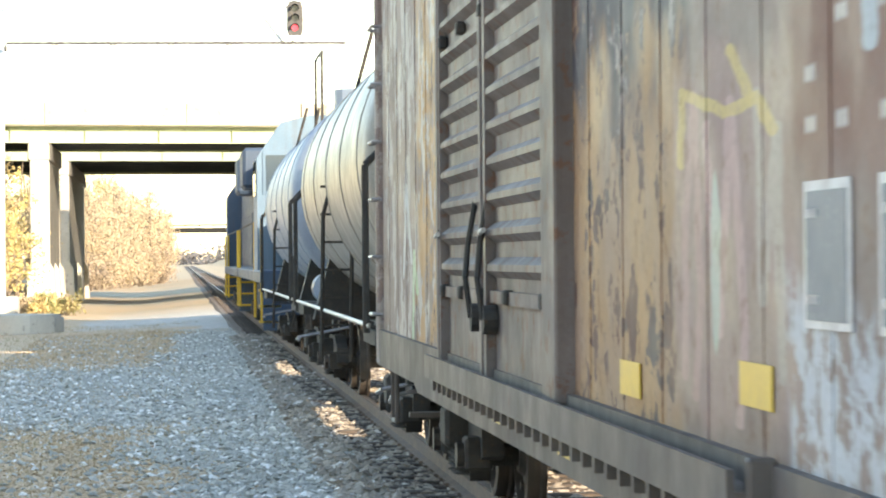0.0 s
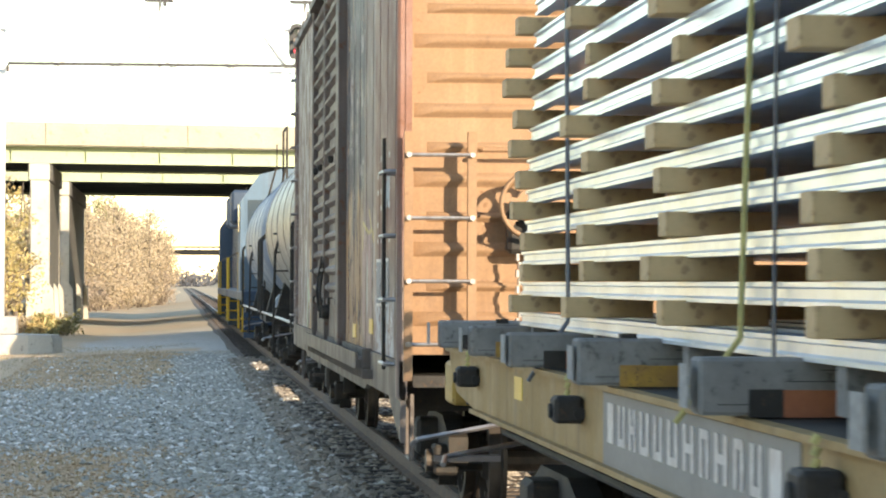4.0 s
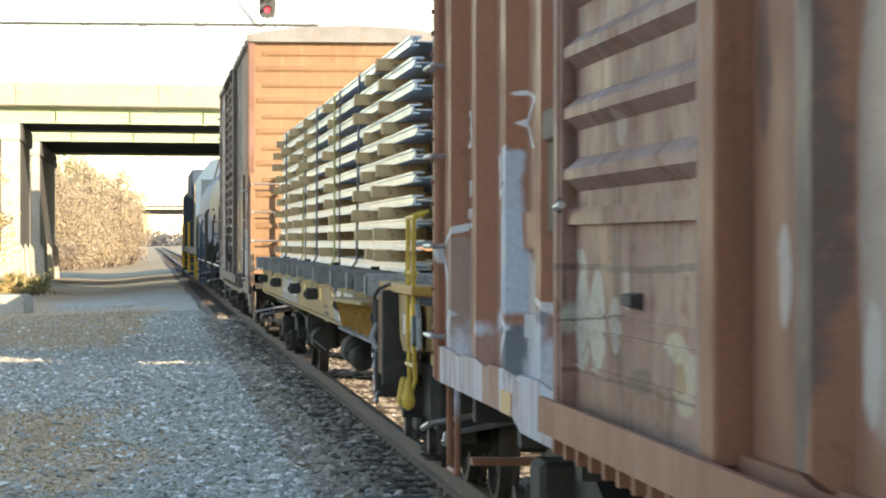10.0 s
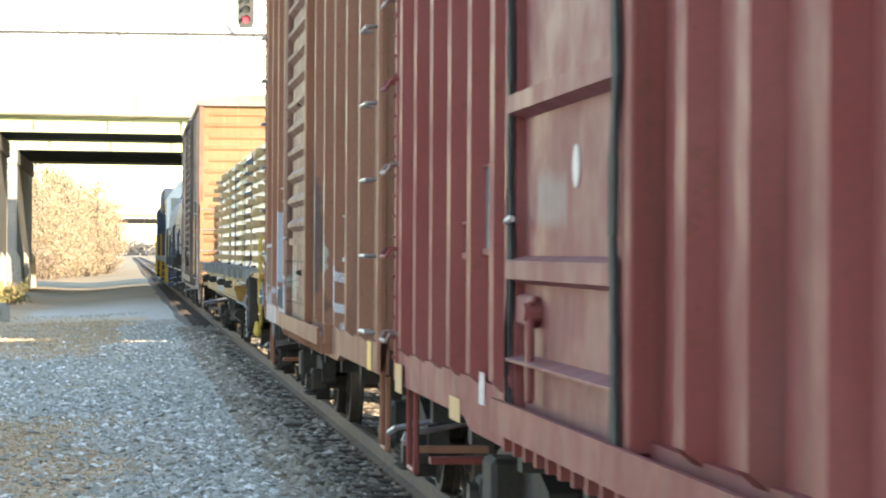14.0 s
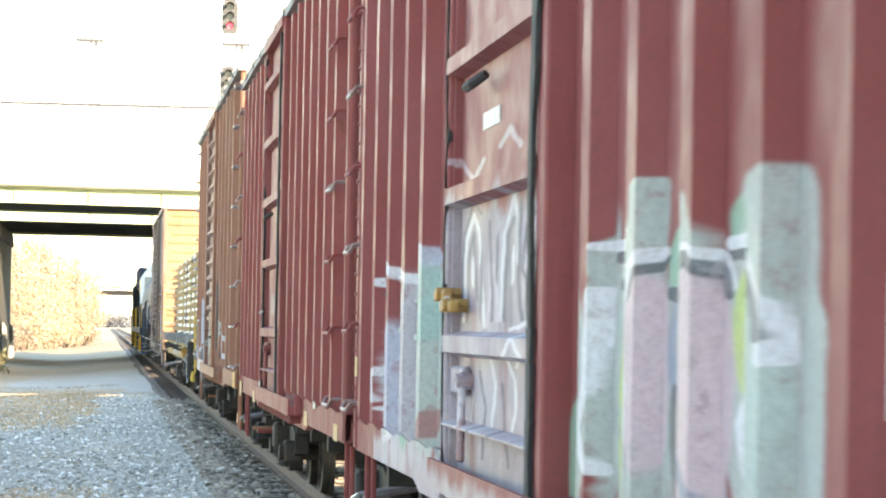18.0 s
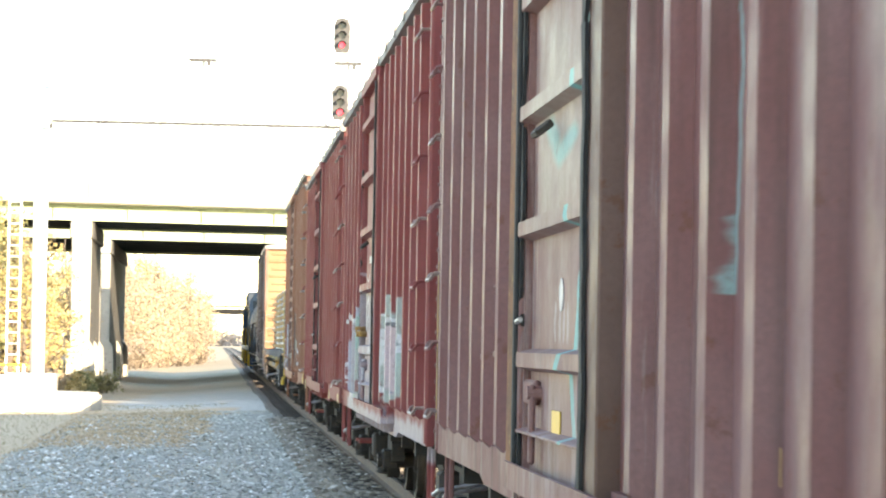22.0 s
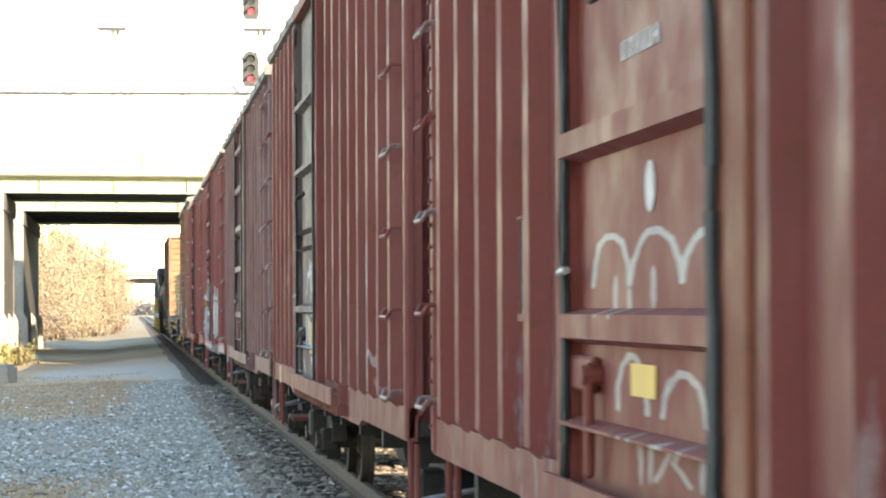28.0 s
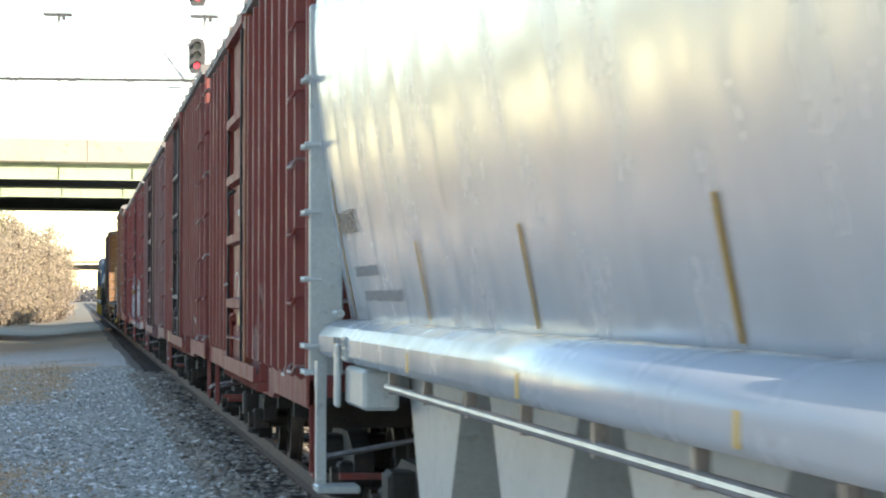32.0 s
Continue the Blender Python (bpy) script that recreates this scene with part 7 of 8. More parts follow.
    cyl(b, (-1.25, -8.8, 0.66), (-1.35, -8.8, 0.66), 0.07, 10)
    part("control_valve", b, steel_dark, car, "greasy control valve")
    b = B()
    tube(b, [(-1.3, -10.2, 1.0), (-1.33, -10.8, 0.7), (-1.2, -11.8, 0.58)], 0.012, 6)
    part("release_rod", b, steel_dark, car)
    make_truck(car, -2.45)
    make_truck(car, -L + 2.75)
    for y, s in ((0, 1), (-L, -1)):
        make_coupler(car, y, s, 0.4)
    cars.append((car, FRONT["flat"]))

    # the load: layers of aluminium panels on pine blocks
    load = thing("panel_stack", "bright aluminium panels stacked on pine blocks and strapped down", "metal panels")
    y0, y1 = LOAD
    xa, xb = -1.26, 1.26
    step = 0.156
    blocks_y = (-2.9, -5.2, -7.5, -10.0, -13.9, -19.0, -21.2)
    rng = random.Random(21)
    blk = B()
    box(blk, -0.19, 0.19, -0.07, 0.07, 0, 0.09, 0.004)
    first = None
    for k in range(11):
        z = 1.50 + k * step
        sh = rng.uniform(-0.05, 0.05) + (0.10 if k < 3 else 0)
        b = B()
        ya, yb = y0 + sh - 0.06 * k, y1 + rng.uniform(-0.35, 0.45)
        # a sheet with a channel-shaped edge beam, in one section
        prism(b, [(xa - 0.012, z), (xa + 0.05, z), (xa + 0.05, z + 0.012), (xa + 0.014, z + 0.014), (xa + 0.014, z + 0.026), (xb, z + 0.026), (xb, z + 0.034), (xa + 0.014, z + 0.034),
                  (xa + 0.014, z + 0.056), (xa + 0.07, z + 0.058), (xa + 0.07, z + 0.07), (xa - 0.014, z + 0.07), (xa - 0.014, z + 0.056), (xa, z + 0.05), (xa, z + 0.022), (xa - 0.012, z + 0.014)], "y", yb, ya)
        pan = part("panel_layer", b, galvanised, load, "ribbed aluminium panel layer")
        for i in range(9):
            x = xa + 0.28 + i * 0.27
            r = B()
            prism(r, [(x - 0.012, z + 0.0345), (x + 0.012, z + 0.0345), (x + 0.012, z + 0.06), (x + 0.06, z + 0.061), (x + 0.06, z + 0.072), (x - 0.06, z + 0.072), (x - 0.06, z + 0.061), (x - 0.012, z + 0.06)],
                  "y", yb - 0.02, ya)
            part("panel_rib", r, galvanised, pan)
        if k < 10:
            for j, yy in enumerate(blocks_y):
                dx, dy, w = rng.uniform(-0.03, 0.09), rng.uniform(-0.06, 0.06), rng.uniform(0.9, 1.6)
                if first is None:
                    first = part("wood_block", blk, new_wood, load, "pine spacer block")
                    o = first
                else:
                    o = again(first, load, pose(0, 0, 0))
                o.matrix_basis = Matrix.Translation((xa + 0.12 - dx, yy + dy, z + 0.0725)) @ Matrix.Diagonal((1, w, 0.985, 1))
                if j in (1, 3, 5):
                    o = again(first, load, pose(0, 0, 0))
                    o.matrix_basis = Matrix.Translation((xa + 0.55, yy + dy - 0.5, z + 0.0725)) @ Matrix.Diagonal((1.6, 1, 0.8, 1))
    for k in range(10):
        for x in (-0.55, 0.1, 0.75):
            o = again(first, load, pose(0, 0, 0))
            o.matrix_basis = Matrix.Translation((x + rng.uniform(-0.15, 0.15), -22.2 + rng.uniform(-0.12, 0.12), 1.50 + k * step + 0.0725)) @ Matrix.Diagonal((1.7, 1.2, 0.9, 1))
    for yy in blocks_y:
        b = B()
        box(b, xa, xb, yy - 0.06, yy + 0.06, 1.362, 1.497)
        part("bearer", b, old_wood, load, "grey timber bearer")
    top = 1.50 + 10 * step + 0.08
    for i, yy in enumerate((-4.6, -8.6, -11.6, -14.7, -17.6)):
        b = B()
        lean = (0.25, -0.3, 0.12)[i % 3]
        tube(b, [(x0 - 0.06, yy, 1.28), (xa - 0.03, yy + lean * 0.3, 1.55), (xa - 0.02, yy + lean, top), (xb, yy + lean, top)], 0.010, 6)
        part("strap", b, strap_m if i % 2 else strap_grey, load, "taut tie-down strap")
        if i % 2:
            b = B()
            tube(b, [(xa - 0.025, yy - 0.6, 1.5), (xa - 0.02, yy - 0.62, top)], 0.007, 6)
            part("banding", b, strap_grey, load)
    cars.append((load, FRONT["flat"]))


make_flat()


# ---- covered hopper ----
hop_white = Mat("glossy_pale_grey_paint", 0.22)
_c = hop_white.mix(hop_white.step(hop_white.noise(0.5, 4), 0.35, 0.65), (0.43, 0.46, 0.49), (0.475, 0.505, 0.535))
_c = hop_white.mix(hop_white.step(hop_white.noise(1.0, 5, 0.6, hop_white.mapped((4, 4, 0.3))), 0.55, 0.8, 0, 0.25), _c, (0.46, 0.46, 0.45))
hop_white.rough(hop_white.step(hop_white.noise(1.5, 4), 0.3, 0.7, 0.16, 0.3))
hop_white.bump(hop_white.math("ADD", hop_white.noise(1.0, 2, 0.5, hop_white.mapped((0.5, 0.9, 0.35))), 0.0), 0.12, 0.05)
hop_m = hop_white.colour(_c)
hop_matt = grown("pale_grey_frame_paint", [(0.56, 0.59, 0.57), (0.51, 0.54, 0.52), (0.42, 0.43, 0.41)], 2, 0.4, 0.1, 30)
yellow_stripe = grown("yellow_stripe_paint", [(0.70, 0.44, 0.03), (0.62, 0.38, 0.04)], 6, 0.4, 0.05, 50)


def side_x(z):
    """Half width of the curved hopper side at height z."""
    return 1.30 + 0.26 * math.sin(max(0.0, min(1.0, (z - 1.55) / 2.0)) * math.pi / 2) - 0.55 * max(0.0, (z - 3.4) / 1.2) ** 2


def make_hopper():
    L = 18.3
    car = thing("covered_hopper", "glossy pale grey covered hopper with curved sides", "hopper car", "freight cars of the train")
    zs = [1.56 + 0.125 * i for i in range(24)]
    b = B()
    n = 150
    y0, y1 = -0.3, -L + 0.3
    rows = []
    for j in range(n + 1):
        y = y0 + (y1 - y0) * j / n
        rows.append([b.verts.new((-(side_x(z) - (0.014 if y > -6.5 else 0.006) * (0.5 + 0.5 * math.cos(2 * math.pi * (y - y0) / 1.15)) ** 8), y, z)) for z in zs]
                    + [b.verts.new((side_x(z), y, z)) for z in reversed(zs)])
    w = len(rows[0])
    for r0, r1 in zip(rows, rows[1:]):
        for i in range(w - 1):
            b.faces.new((r0[i], r0[i + 1], r1[i + 1], r1[i]))
    b.faces.new(rows[0])
    b.faces.new(rows[-1][::-1])
    bmesh.ops.recalc_face_normals(b, faces=b.faces)
    body = part("curved_body", b, hop_m, car, "glossy curved steel side", True)
    b = B()
    box(b, -0.9, 0.9, y1, y0, 4.40, 4.62)
    part("roof_hatch_trough", b, hop_m, car)
    b = B()
    o = [(-1.30, 1.585), (-1.41, 1.575), (-1.49, 1.54), (-1.53, 1.48), (-1.53, 1.385), (-1.50, 1.345), (-1.42, 1.33), (-1.30, 1.34)]
    prism(b, o, "y", -L + 0.55, -0.55)
    part("side_sill", b, hop_m, car, "rounded glossy side sill", True)
    b = B()
    prism(b, [(-x, z) for x, z in o], "y", -L + 0.55, -0.55)
    part("far_side_sill", b, hop_m, car, "", True)
    for y, s in ((-0.12, 1), (-L + 0.12, -1)):
        b = B()
        yp = y - s * 0.26
        box(b, -1.575, -1.36, yp - 0.05, yp + 0.05, 1.22, 3.6, 0.01)
        post = part("end_post", b, hop_matt, car, "pale grey end post with rungs")
        for z in (1.245, 1.41, 1.835, 2.26, 2.685, 3.11):
            g = B()
            tube(g, [(-1.56, yp + s * 0.04, z), (-1.615, yp + s * 0.03, z), (-1.615, yp - s * 0.30, z), (-1.52, yp - s * 0.32, z)], 0.013, 8)
            for q in (0.03, -0.30):
                cyl(g, (-1.628, yp + s * q, z), (-1.60, yp + s * q, z), 0.019, 8)
            part("rung", g, hop_matt, post)
        b = B()
        yq = y - s * 0.66
        prism(b, [(yq - 0.12, 1.32), (yq + 0.14, 1.32), (yq + 0.14, 1.18), (yq + 0.07, 1.1), (yq + 0.07, 0.55), (yq - 0.06, 0.55), (yq - 0.06, 1.05)], "x", -1.56, -1.5)
        part("step_bracket", b, hop_matt, car, "pale grey step bracket with bolts")
        b = B()
        box(b, -1.57, -1.3, yq - 0.25, yq + 0.09, 0.5, 0.55, 0.01)
        part("step", b, hop_matt, car)
        b = B()
        yr = y - s * 2.05
        box(b, -1.56, -1.532, yr - 0.10, yr + 0.10, 1.08, 1.45, 0.012)
        box(b, -1.5, -1.3, min(yr, yr - s * 1.1), max(yr, yr - s * 1.1), 1.10, 1.325, 0.02)
        part("jacking_bracket", b, hop_matt, car, "pale grey jacking pad below the sill")
        b = B()
        prism(b, [(-1.2, 1.1), (1.2, 1.1), (0.75, 3.2), (-0.75, 3.2)], "y", min(y, y - s * 0.5) - 0.02, max(y, y - s * 0.5))
        part("slope_sheet", b, hop_matt, car)
        b = B()
        cyl(b, (-1.42, y - s * 0.45, 1.62), (-1.42, y - s * 0.85, 1.62), 0.026, 10)
        part("jacking_lug", b, hop_matt, car)
    b = B()
    box(b, -0.3, 0.3, -L + 0.1, -0.1, 0.78, 1.08)
    part("centre_sill", b, steel_dark, car)
    # discharge hoppers below
    for i in range(4):
        yc = -4.2 - i * (L - 8.4) / 3
        b = B()
        prism(b, [(yc - 1.25, 1.34), (yc + 1.25, 1.34), (yc + 0.4, 0.36), (yc - 0.4, 0.36)], "x", -1.22, 1.22)
        hp = part("discharge_hopper", b, hop_matt, car, "pale grey discharge hopper")
        b = B()
        box(b, -1.25, 1.25, yc - 0.5, yc + 0.5, 0.30, 0.38)
        part("gate_frame", b, hop_matt, hp)
    b = B()
    tube(b, [(-1.44, -4.0, 1.25), (-1.44, -L + 1.6, 1.25)], 0.022, 10)
    pipe = part("operating_rod", b, chrome, car, "long steel rod under the sill")
    for i in range(9):
        y = -4.2 - i * (L - 6.0) / 8
        b = B()
        box(b, -1.455, -1.41, y - 0.02, y + 0.02, 1.22, 1.33)
        part("rod_hanger", b, chrome, pipe)
    for y0, z0, z1 in ((-0.85, 1.61, 2.45), (-4.85, 1.6, 2.0), (-8.35, 1.6, 2.0), (-11.85, 1.6, 2.0), (-15.3, 1.6, 2.0)):
        b = B()
        k = 10
        ring = []
        for i in range(k + 1):
            z = z0 + (z1 - z0) * i / k
            ring.append([b.verts.new((-side_x(z) - 0.005, y0 - e, z)) for e in (-0.035, 0.035)])
        for p, q in zip(ring, ring[1:]):
            b.faces.new((p[0], p[1], q[1], q[0]))
        bmesh.ops.solidify(b, geom=b.faces[:], thickness=0.003)
        part("yellow_stripe", b, yellow_stripe, car)
        plate(car, "sill_mark", y0 - 0.03 - 0.9, y0 + 0.03 - 0.9, 1.37, 1.46, yellow_stripe, -1.529, 0.004)
    for yy, zz, ww, hh in ((-1.45, 1.845, 1.2, 0.06), (-1.8, 1.70, 1.8, 0.06)):
        o = bars(car, yy, zz, ww, hh, 1, stencil_grey, 0.0, int(zz * 10), 2.0)
        o.matrix_basis = pose(-side_x(zz) - 0.006, 0, zz, 0, -10, 0) @ pose(0, 0, -zz)
    o = digits(car, "860085", -0.98, 2.105, 0.205, stencil_brown, -side_x(2.115) - 0.012, 1.8)
    o.matrix_basis = o.matrix_basis @ pose(0, 0, 0, 10, 0, 0)
    bars(car, -1.75, 1.45, 0.55, 0.035, 2, stencil_grey, -1.532, 3, 2.0)
    b = B()
    for y in (-2.45, -2.65):
        box(b, -1.545, -1.528, y - 0.012, y + 0.012, 1.37, 1.49)
    for z in (1.375, 1.43, 1.485):
        box(b, -1.545, -1.528, -2.65, -2.45, z - 0.008, z + 0.008)
    part("card_holder", b, hop_matt, car)
    make_truck(car, -2.0)
    make_truck(car, -L + 2.0)
    for y, s in ((0, 1), (-L, -1)):
        make_coupler(car, y, s, 0.4)
    cars.append((car, FRONT["hopper"]))


make_hopper()


# ---- markings and small fittings on the near sides ----
def framed(car, y0, y1, z0, z1, mat, x=-1.478, rim=None, label="scuffed placard holder"):
    p = plate(car, "placard", y0, y1, z0, z1, mat, x, 0.014, label)
    b = B()
    for a in ((y0 - 0.02, y1 + 0.02, z0 - 0.03, z0), (y0 - 0.02, y1 + 0.02, z1, z1 + 0.012)):
        box(b, x - 0.03, x, *a)
    for a in ((y0 - 0.02, y0, z0, z1), (y1, y1 + 0.02, z0, z1)):
        box(b, x - 0.022, x, *a)
    part("rim", b, rim or mat, p)
    return p


def oval(car, y, z, r, x, mat):
    b = B()
    cyl(b, (x, y, z), (x - 0.004, y, z), r, 24)
    return part("painted_dot", b, mat, car)


W = -1.474
# tall brown car
V = -1.509
for a in ((-8.77, -8.4, 0.93, 1.02), (-11.27, -10.9, 0.93, 1.02)):
    plate(b1, "reflector", *a, sticker, -1.542, 0.004)
plate(b1, "reflector", -12.85, -12.4, 1.24, 1.36, sticker, V, 0.005)
plate(b1, "reflector", -15.1, -14.65, 1.31, 1.43, sticker, V, 0.005)
plate(b1, "sill_mark", -15.0, -14.8, 0.98, 1.06, stencil, -1.542, 0.004)
blue_field = grown("faded_blue_grey_panel", [(0.17, 0.185, 0.21), (0.23, 0.24, 0.26), (0.36, 0.37, 0.38)], 5, 0.6, 0.1, 40)
for ya, yb in ((-16.03, -15.51), (-16.82, -16.31)):
    plate(b1, "stencil_box", ya, yb, 1.54, 1.90, stencil, V, 0.003, "white outlined stencil panel")
    f = plate(b1, "stencil_field", ya + 0.04, yb - 0.04, 1.56, 1.875, blue_field, V - 0.003, 0.003)
    for i in (0, 3):
        bars(b1, yb - 0.06, 1.81 - 0.07 * i, 0.12, 0.022, 1, stencil, V - 0.006, 30 + i)
b = B()
box(b, -1.60, -1.575, -17.48, -17.42, 1.1, 2.75, 0.006)
stile = part("ladder_stile", b, steel_dark, b1, "dark ladder stile at the corner")
for z in (1.15, 1.6, 2.05, 2.5):
    b = B()
    tube(b, [(-1.50, -17.38, z), (-1.61, -17.38, z), (-1.61, -17.85, z), (-1.50, -17.88, z)], 0.014, 8)
    part("rung", b, chrome, stile)
b = B()
prism(b, [(-18.3, 0.62), (-17.2, 0.9), (-17.2, 1.0), (-18.3, 1.0)], "x", -1.53, -1.49)
part("corner_bracket", b, b1_sill, b1)
for y in (-7.9, -8.5):
    b = B()
    cyl(b, (-1.53, y, 1.42), (-1.60, y, 1.42), 0.07, 12)
    tube(b, [(-1.60, y, 1.42), (-1.62, y + 0.05, 1.62), (-1.60, y + 0.12, 1.78), (-1.56, y + 0.12, 2.0)], 0.016, 6)
    part("door_winch", b, steel_dark, b1, "dark door winch with a bent lever")
for y in (-5.95, -7.0, -8.15, -9.2, -10.6):
    b = B()
    box(b, -1.58, -1.53, y - 0.05, y + 0.05, 1.5, 1.57, 0.01)
    part("door_hinge", b, steel_dark, b1)
    b = B()
    box(b, -1.58, -1.53, y - 0.05, y + 0.05, 2.9, 2.97, 0.01)
    part("door_hinge", b, steel_dark, b1)
# brown exterior-post car
faint = grown("worn_stencil_paint", [(0.42, 0.33, 0.28), (0.34, 0.23, 0.18)], 14, 0.6, 0.05, 60)
pale_board = grown("pale_grey_board", [(0.40, 0.43, 0.46), (0.33, 0.36, 0.39), (0.22, 0.2, 0.18)], 4, 0.6, 0.1, 40)
digits(b2, "231", -1.25, 2.18, 0.27, stencil, W)
bars(b2, -1.5, 1.94, 0.25, 0.08, 1, stencil, W, 61)
bars(b2, -1.45, 1.83, 0.35, 0.05, 1, stencil, W, 62)
plate(b2, "reflector", -0.76, -0.56, 1.39, 1.56, sticker_tan, W, 0.004)
framed(b2, -5.05, -4.62, 1.67, 2.1, pale_board, W, rail_side, "pale route card board with a rusty rim")
b = B()
box(b, -1.53, -1.50, -4.93, -4.80, 1.76, 2.2)
box(b, -1.56, -1.50, -5.25, -4.85, 2.1, 2.22, 0.01)
box(b, -1.53, -1.49, -5.22, -5.10, 1.4, 2.1)
part("lever_guard", b, rail_side, b2, "rusty hanging lever")
plate(b2, "card_board", -4.2, -3.7, 1.69, 1.84, b2_side, W, 0.02)
plate(b2, "card_board", -4.27, -3.75, 1.32, 1.42, pale_board, W, 0.015)
plate(b2, "reflector", -3.46, -3.08, 0.97, 1.07, sticker_tan, -1.507, 0.004)
plate(b2, "reflector", -6.9, -6.6, 0.96, 1.06, sticker, -1.507, 0.004)
plate(b2, "reflector", -14.5, -14.2, 0.97, 1.15, sticker, -1.507, 0.004)
framed(b2, -12.13, -11.83, 1.68, 1.97, pale_board, W)
for i in range(5):
    bars(b2, -12.95, 1.94 - 0.13 * i, 0.42 - 0.06 * i, 0.045, 1, faint, W, 70 + i)
for z in (1.5, 3.0):
    b = B()
    prism(b, [(-1.50, z), (-1.55, z + 0.02), (-1.55, z + 0.05), (-1.50, z + 0.06)], "y", -6.9, -6.7)
    part("door_cleat", b, steel_dark, b2)
for z in (1.27, 1.40, 1.46):
    b = B()
    box(b, -1.518, -1.508, -8.1, -5.42, z, z + 0.012)
    part("door_seam", b, b2_door, b2)
# plain red car
digits(b3, "40", -1.52, 2.0, 0.27, stencil, W)
digits(b3, "1", -0.95, 2.0, 0.27, stencil, W)
digits(b3, "H", -0.98, 2.36, 0.27, stencil, W)
for z in (1.73, 1.58):
    bars(b3, -1.55, z, 0.28, 0.07, 1, stencil, W, int(z * 100))
    bars(b3, -0.95, z, 0.14, 0.07, 1, stencil, W, int(z * 50))
plate(b3, "stencil_box", -3.72, -3.48, 2.16, 2.38, stencil, W, 0.003)
plate(b3, "stencil_field", -3.70, -3.50, 2.18, 2.36, b3_side, W - 0.003, 0.003)
framed(b3, -4.52, -4.03, 1.74, 2.09, placard_m, W, b3_side)
framed(b3, -3.60, -3.36, 1.72, 1.85, b3_side, W, b3_side, "small red card board")
oval(b3, -6.95, 2.02, 0.075, -1.512, stencil)
plate(b3, "striped_marker", -4.30, -4.12, 1.06, 1.2, stencil, -1.507, 0.006)
plate(b3, "reflector", -3.35, -2.9, 0.93, 1.04, sticker_tan, -1.507, 0.004)
plate(b3, "reflector", -0.55, -0.15, 0.93, 1.09, sticker_tan, -1.52, 0.004)
for y in (-8.9, -10.9, -13.9):
    plate(b3, "reflector", y - 0.35, y, 0.96, 1.07, sticker_tan, -1.507, 0.004)
plate(b3, "sill_mark", -12.3, -12.1, 1.12, 1.2, stencil, -1.52, 0.004)
bars(b3, -12.9, 1.8, 0.35, 0.05, 2, stencil, W, 91)
bars(b3, -12.1, 1.65, 0.14, 0.3, 1, stencil, W, 92)
# sprayed red car
digits(b4, "41", -1.58, 1.99, 0.29, stencil, W)
digits(b4, "1", -0.96, 2.0, 0.29, stencil, W)
digits(b4, "H", -0.95, 2.36, 0.24, stencil, W)
for z in (1.73, 1.58):
    bars(b4, -1.6, z, 0.28, 0.08, 1, stencil, W, int(z * 90))
    bars(b4, -0.97, z, 0.14, 0.08, 1, stencil, W, int(z * 40))
plate(b4, "reflector", -0.23, -0.09, 1.42, 1.54, sticker_tan, -1.522, 0.004)
framed(b4, -2.92, -2.52, 1.72, 1.98, grown("olive_card", [(0.40, 0.34, 0.17), (0.34, 0.30, 0.18)], 8, 0.6), W, b4_side, "olive card board in the lettering")
framed(b4, -3.66, -3.36, 1.69, 1.85, b4_side, W, b4_side, "small sprayed card board")
bars(b4, -12.92, 1.84, 0.36, 0.045, 2, stencil, W, 95)
bars(b4, -12.92, 1.5, 0.2, 0.045, 3, stencil, W, 96)
plate(b4, "stencil_box", -12.5, -12.35, 1.55, 1.85, stencil, W, 0.003)
plate(b4, "reflector", -14.08, -13.8, 1.36, 1.55, sticker_tan, W, 0.005)
plate(b4, "door_label", -6.62, -6.1, 2.54, 2.61, stencil, -1.512, 0.004)
for ya, za in ((-5.5, 1.84), (-5.75, 1.79)):
    b = B()
    cyl(b, (-1.50, ya + 0.12, za + 0.03), (-1.62, ya + 0.12, za + 0.03), 0.03, 10)
    box(b, -1.60, -1.56, ya, ya + 0.4, za, za + 0.05, 0.008)
    part("latch_cover", b, grown("rusty_yellow_latch", [(0.42, 0.24, 0.06), (0.30, 0.15, 0.05)], 6, 0.6), b4, "rusty yellow latch handle")
# faded mauve car
digits(b5, "38", -1.5, 2.0, 0.27, stencil, W)
digits(b5, "1", -0.95, 2.0, 0.27, stencil, W)
for z in (1.75, 1.6):
    bars(b5, -1.5, z, 0.28, 0.07, 1, stencil, W, int(z * 70))
bars(b5, -3.5, 2.2, 0.2, 0.12, 1, stencil, W, 97)
bars(b5, -4.3, 2.42, 0.34, 0.05, 2, stencil, W, 98)
framed(b5, -4.6, -4.15, 1.69, 2.05, placard_m, W, b5_side)
framed(b5, -3.66, -3.38, 1.67, 1.82, b5_side, W, b5_side, "small rusty card board")
oval(b5, -7.59, 1.955, 0.075, -1.512, stencil)
plate(b5, "reflector", -7.63, -7.3, 1.32, 1.43, sticker, -1.512, 0.005)
plate(b5, "reflector", -9.85, -9.5, 1.34, 1.44, sticker, W, 0.005)
plate(b5, "reflector", -2.9, -2.6, 1.35, 1.43, sticker, W, 0.005)
plate(b5, "reflector", -5.5, -5.2, 1.38, 1.46, sticker, W, 0.005)
plate(b5, "reflector", -12.7, -12.45, 1.34, 1.45, sticker_tan, W, 0.005)
plate(b5, "yellow_edge", -0.17, -0.12, 1.2, 2.3, grown("worn_ochre_edge", [(0.42, 0.25, 0.05), (0.28, 0.15, 0.06), (0.2, 0.09, 0.07)], 12, 0.6), -1.522, 0.003)
plate(b5, "stencil_box", -13.35, -13.1, 1.5, 1.85, stencil, W, 0.003)
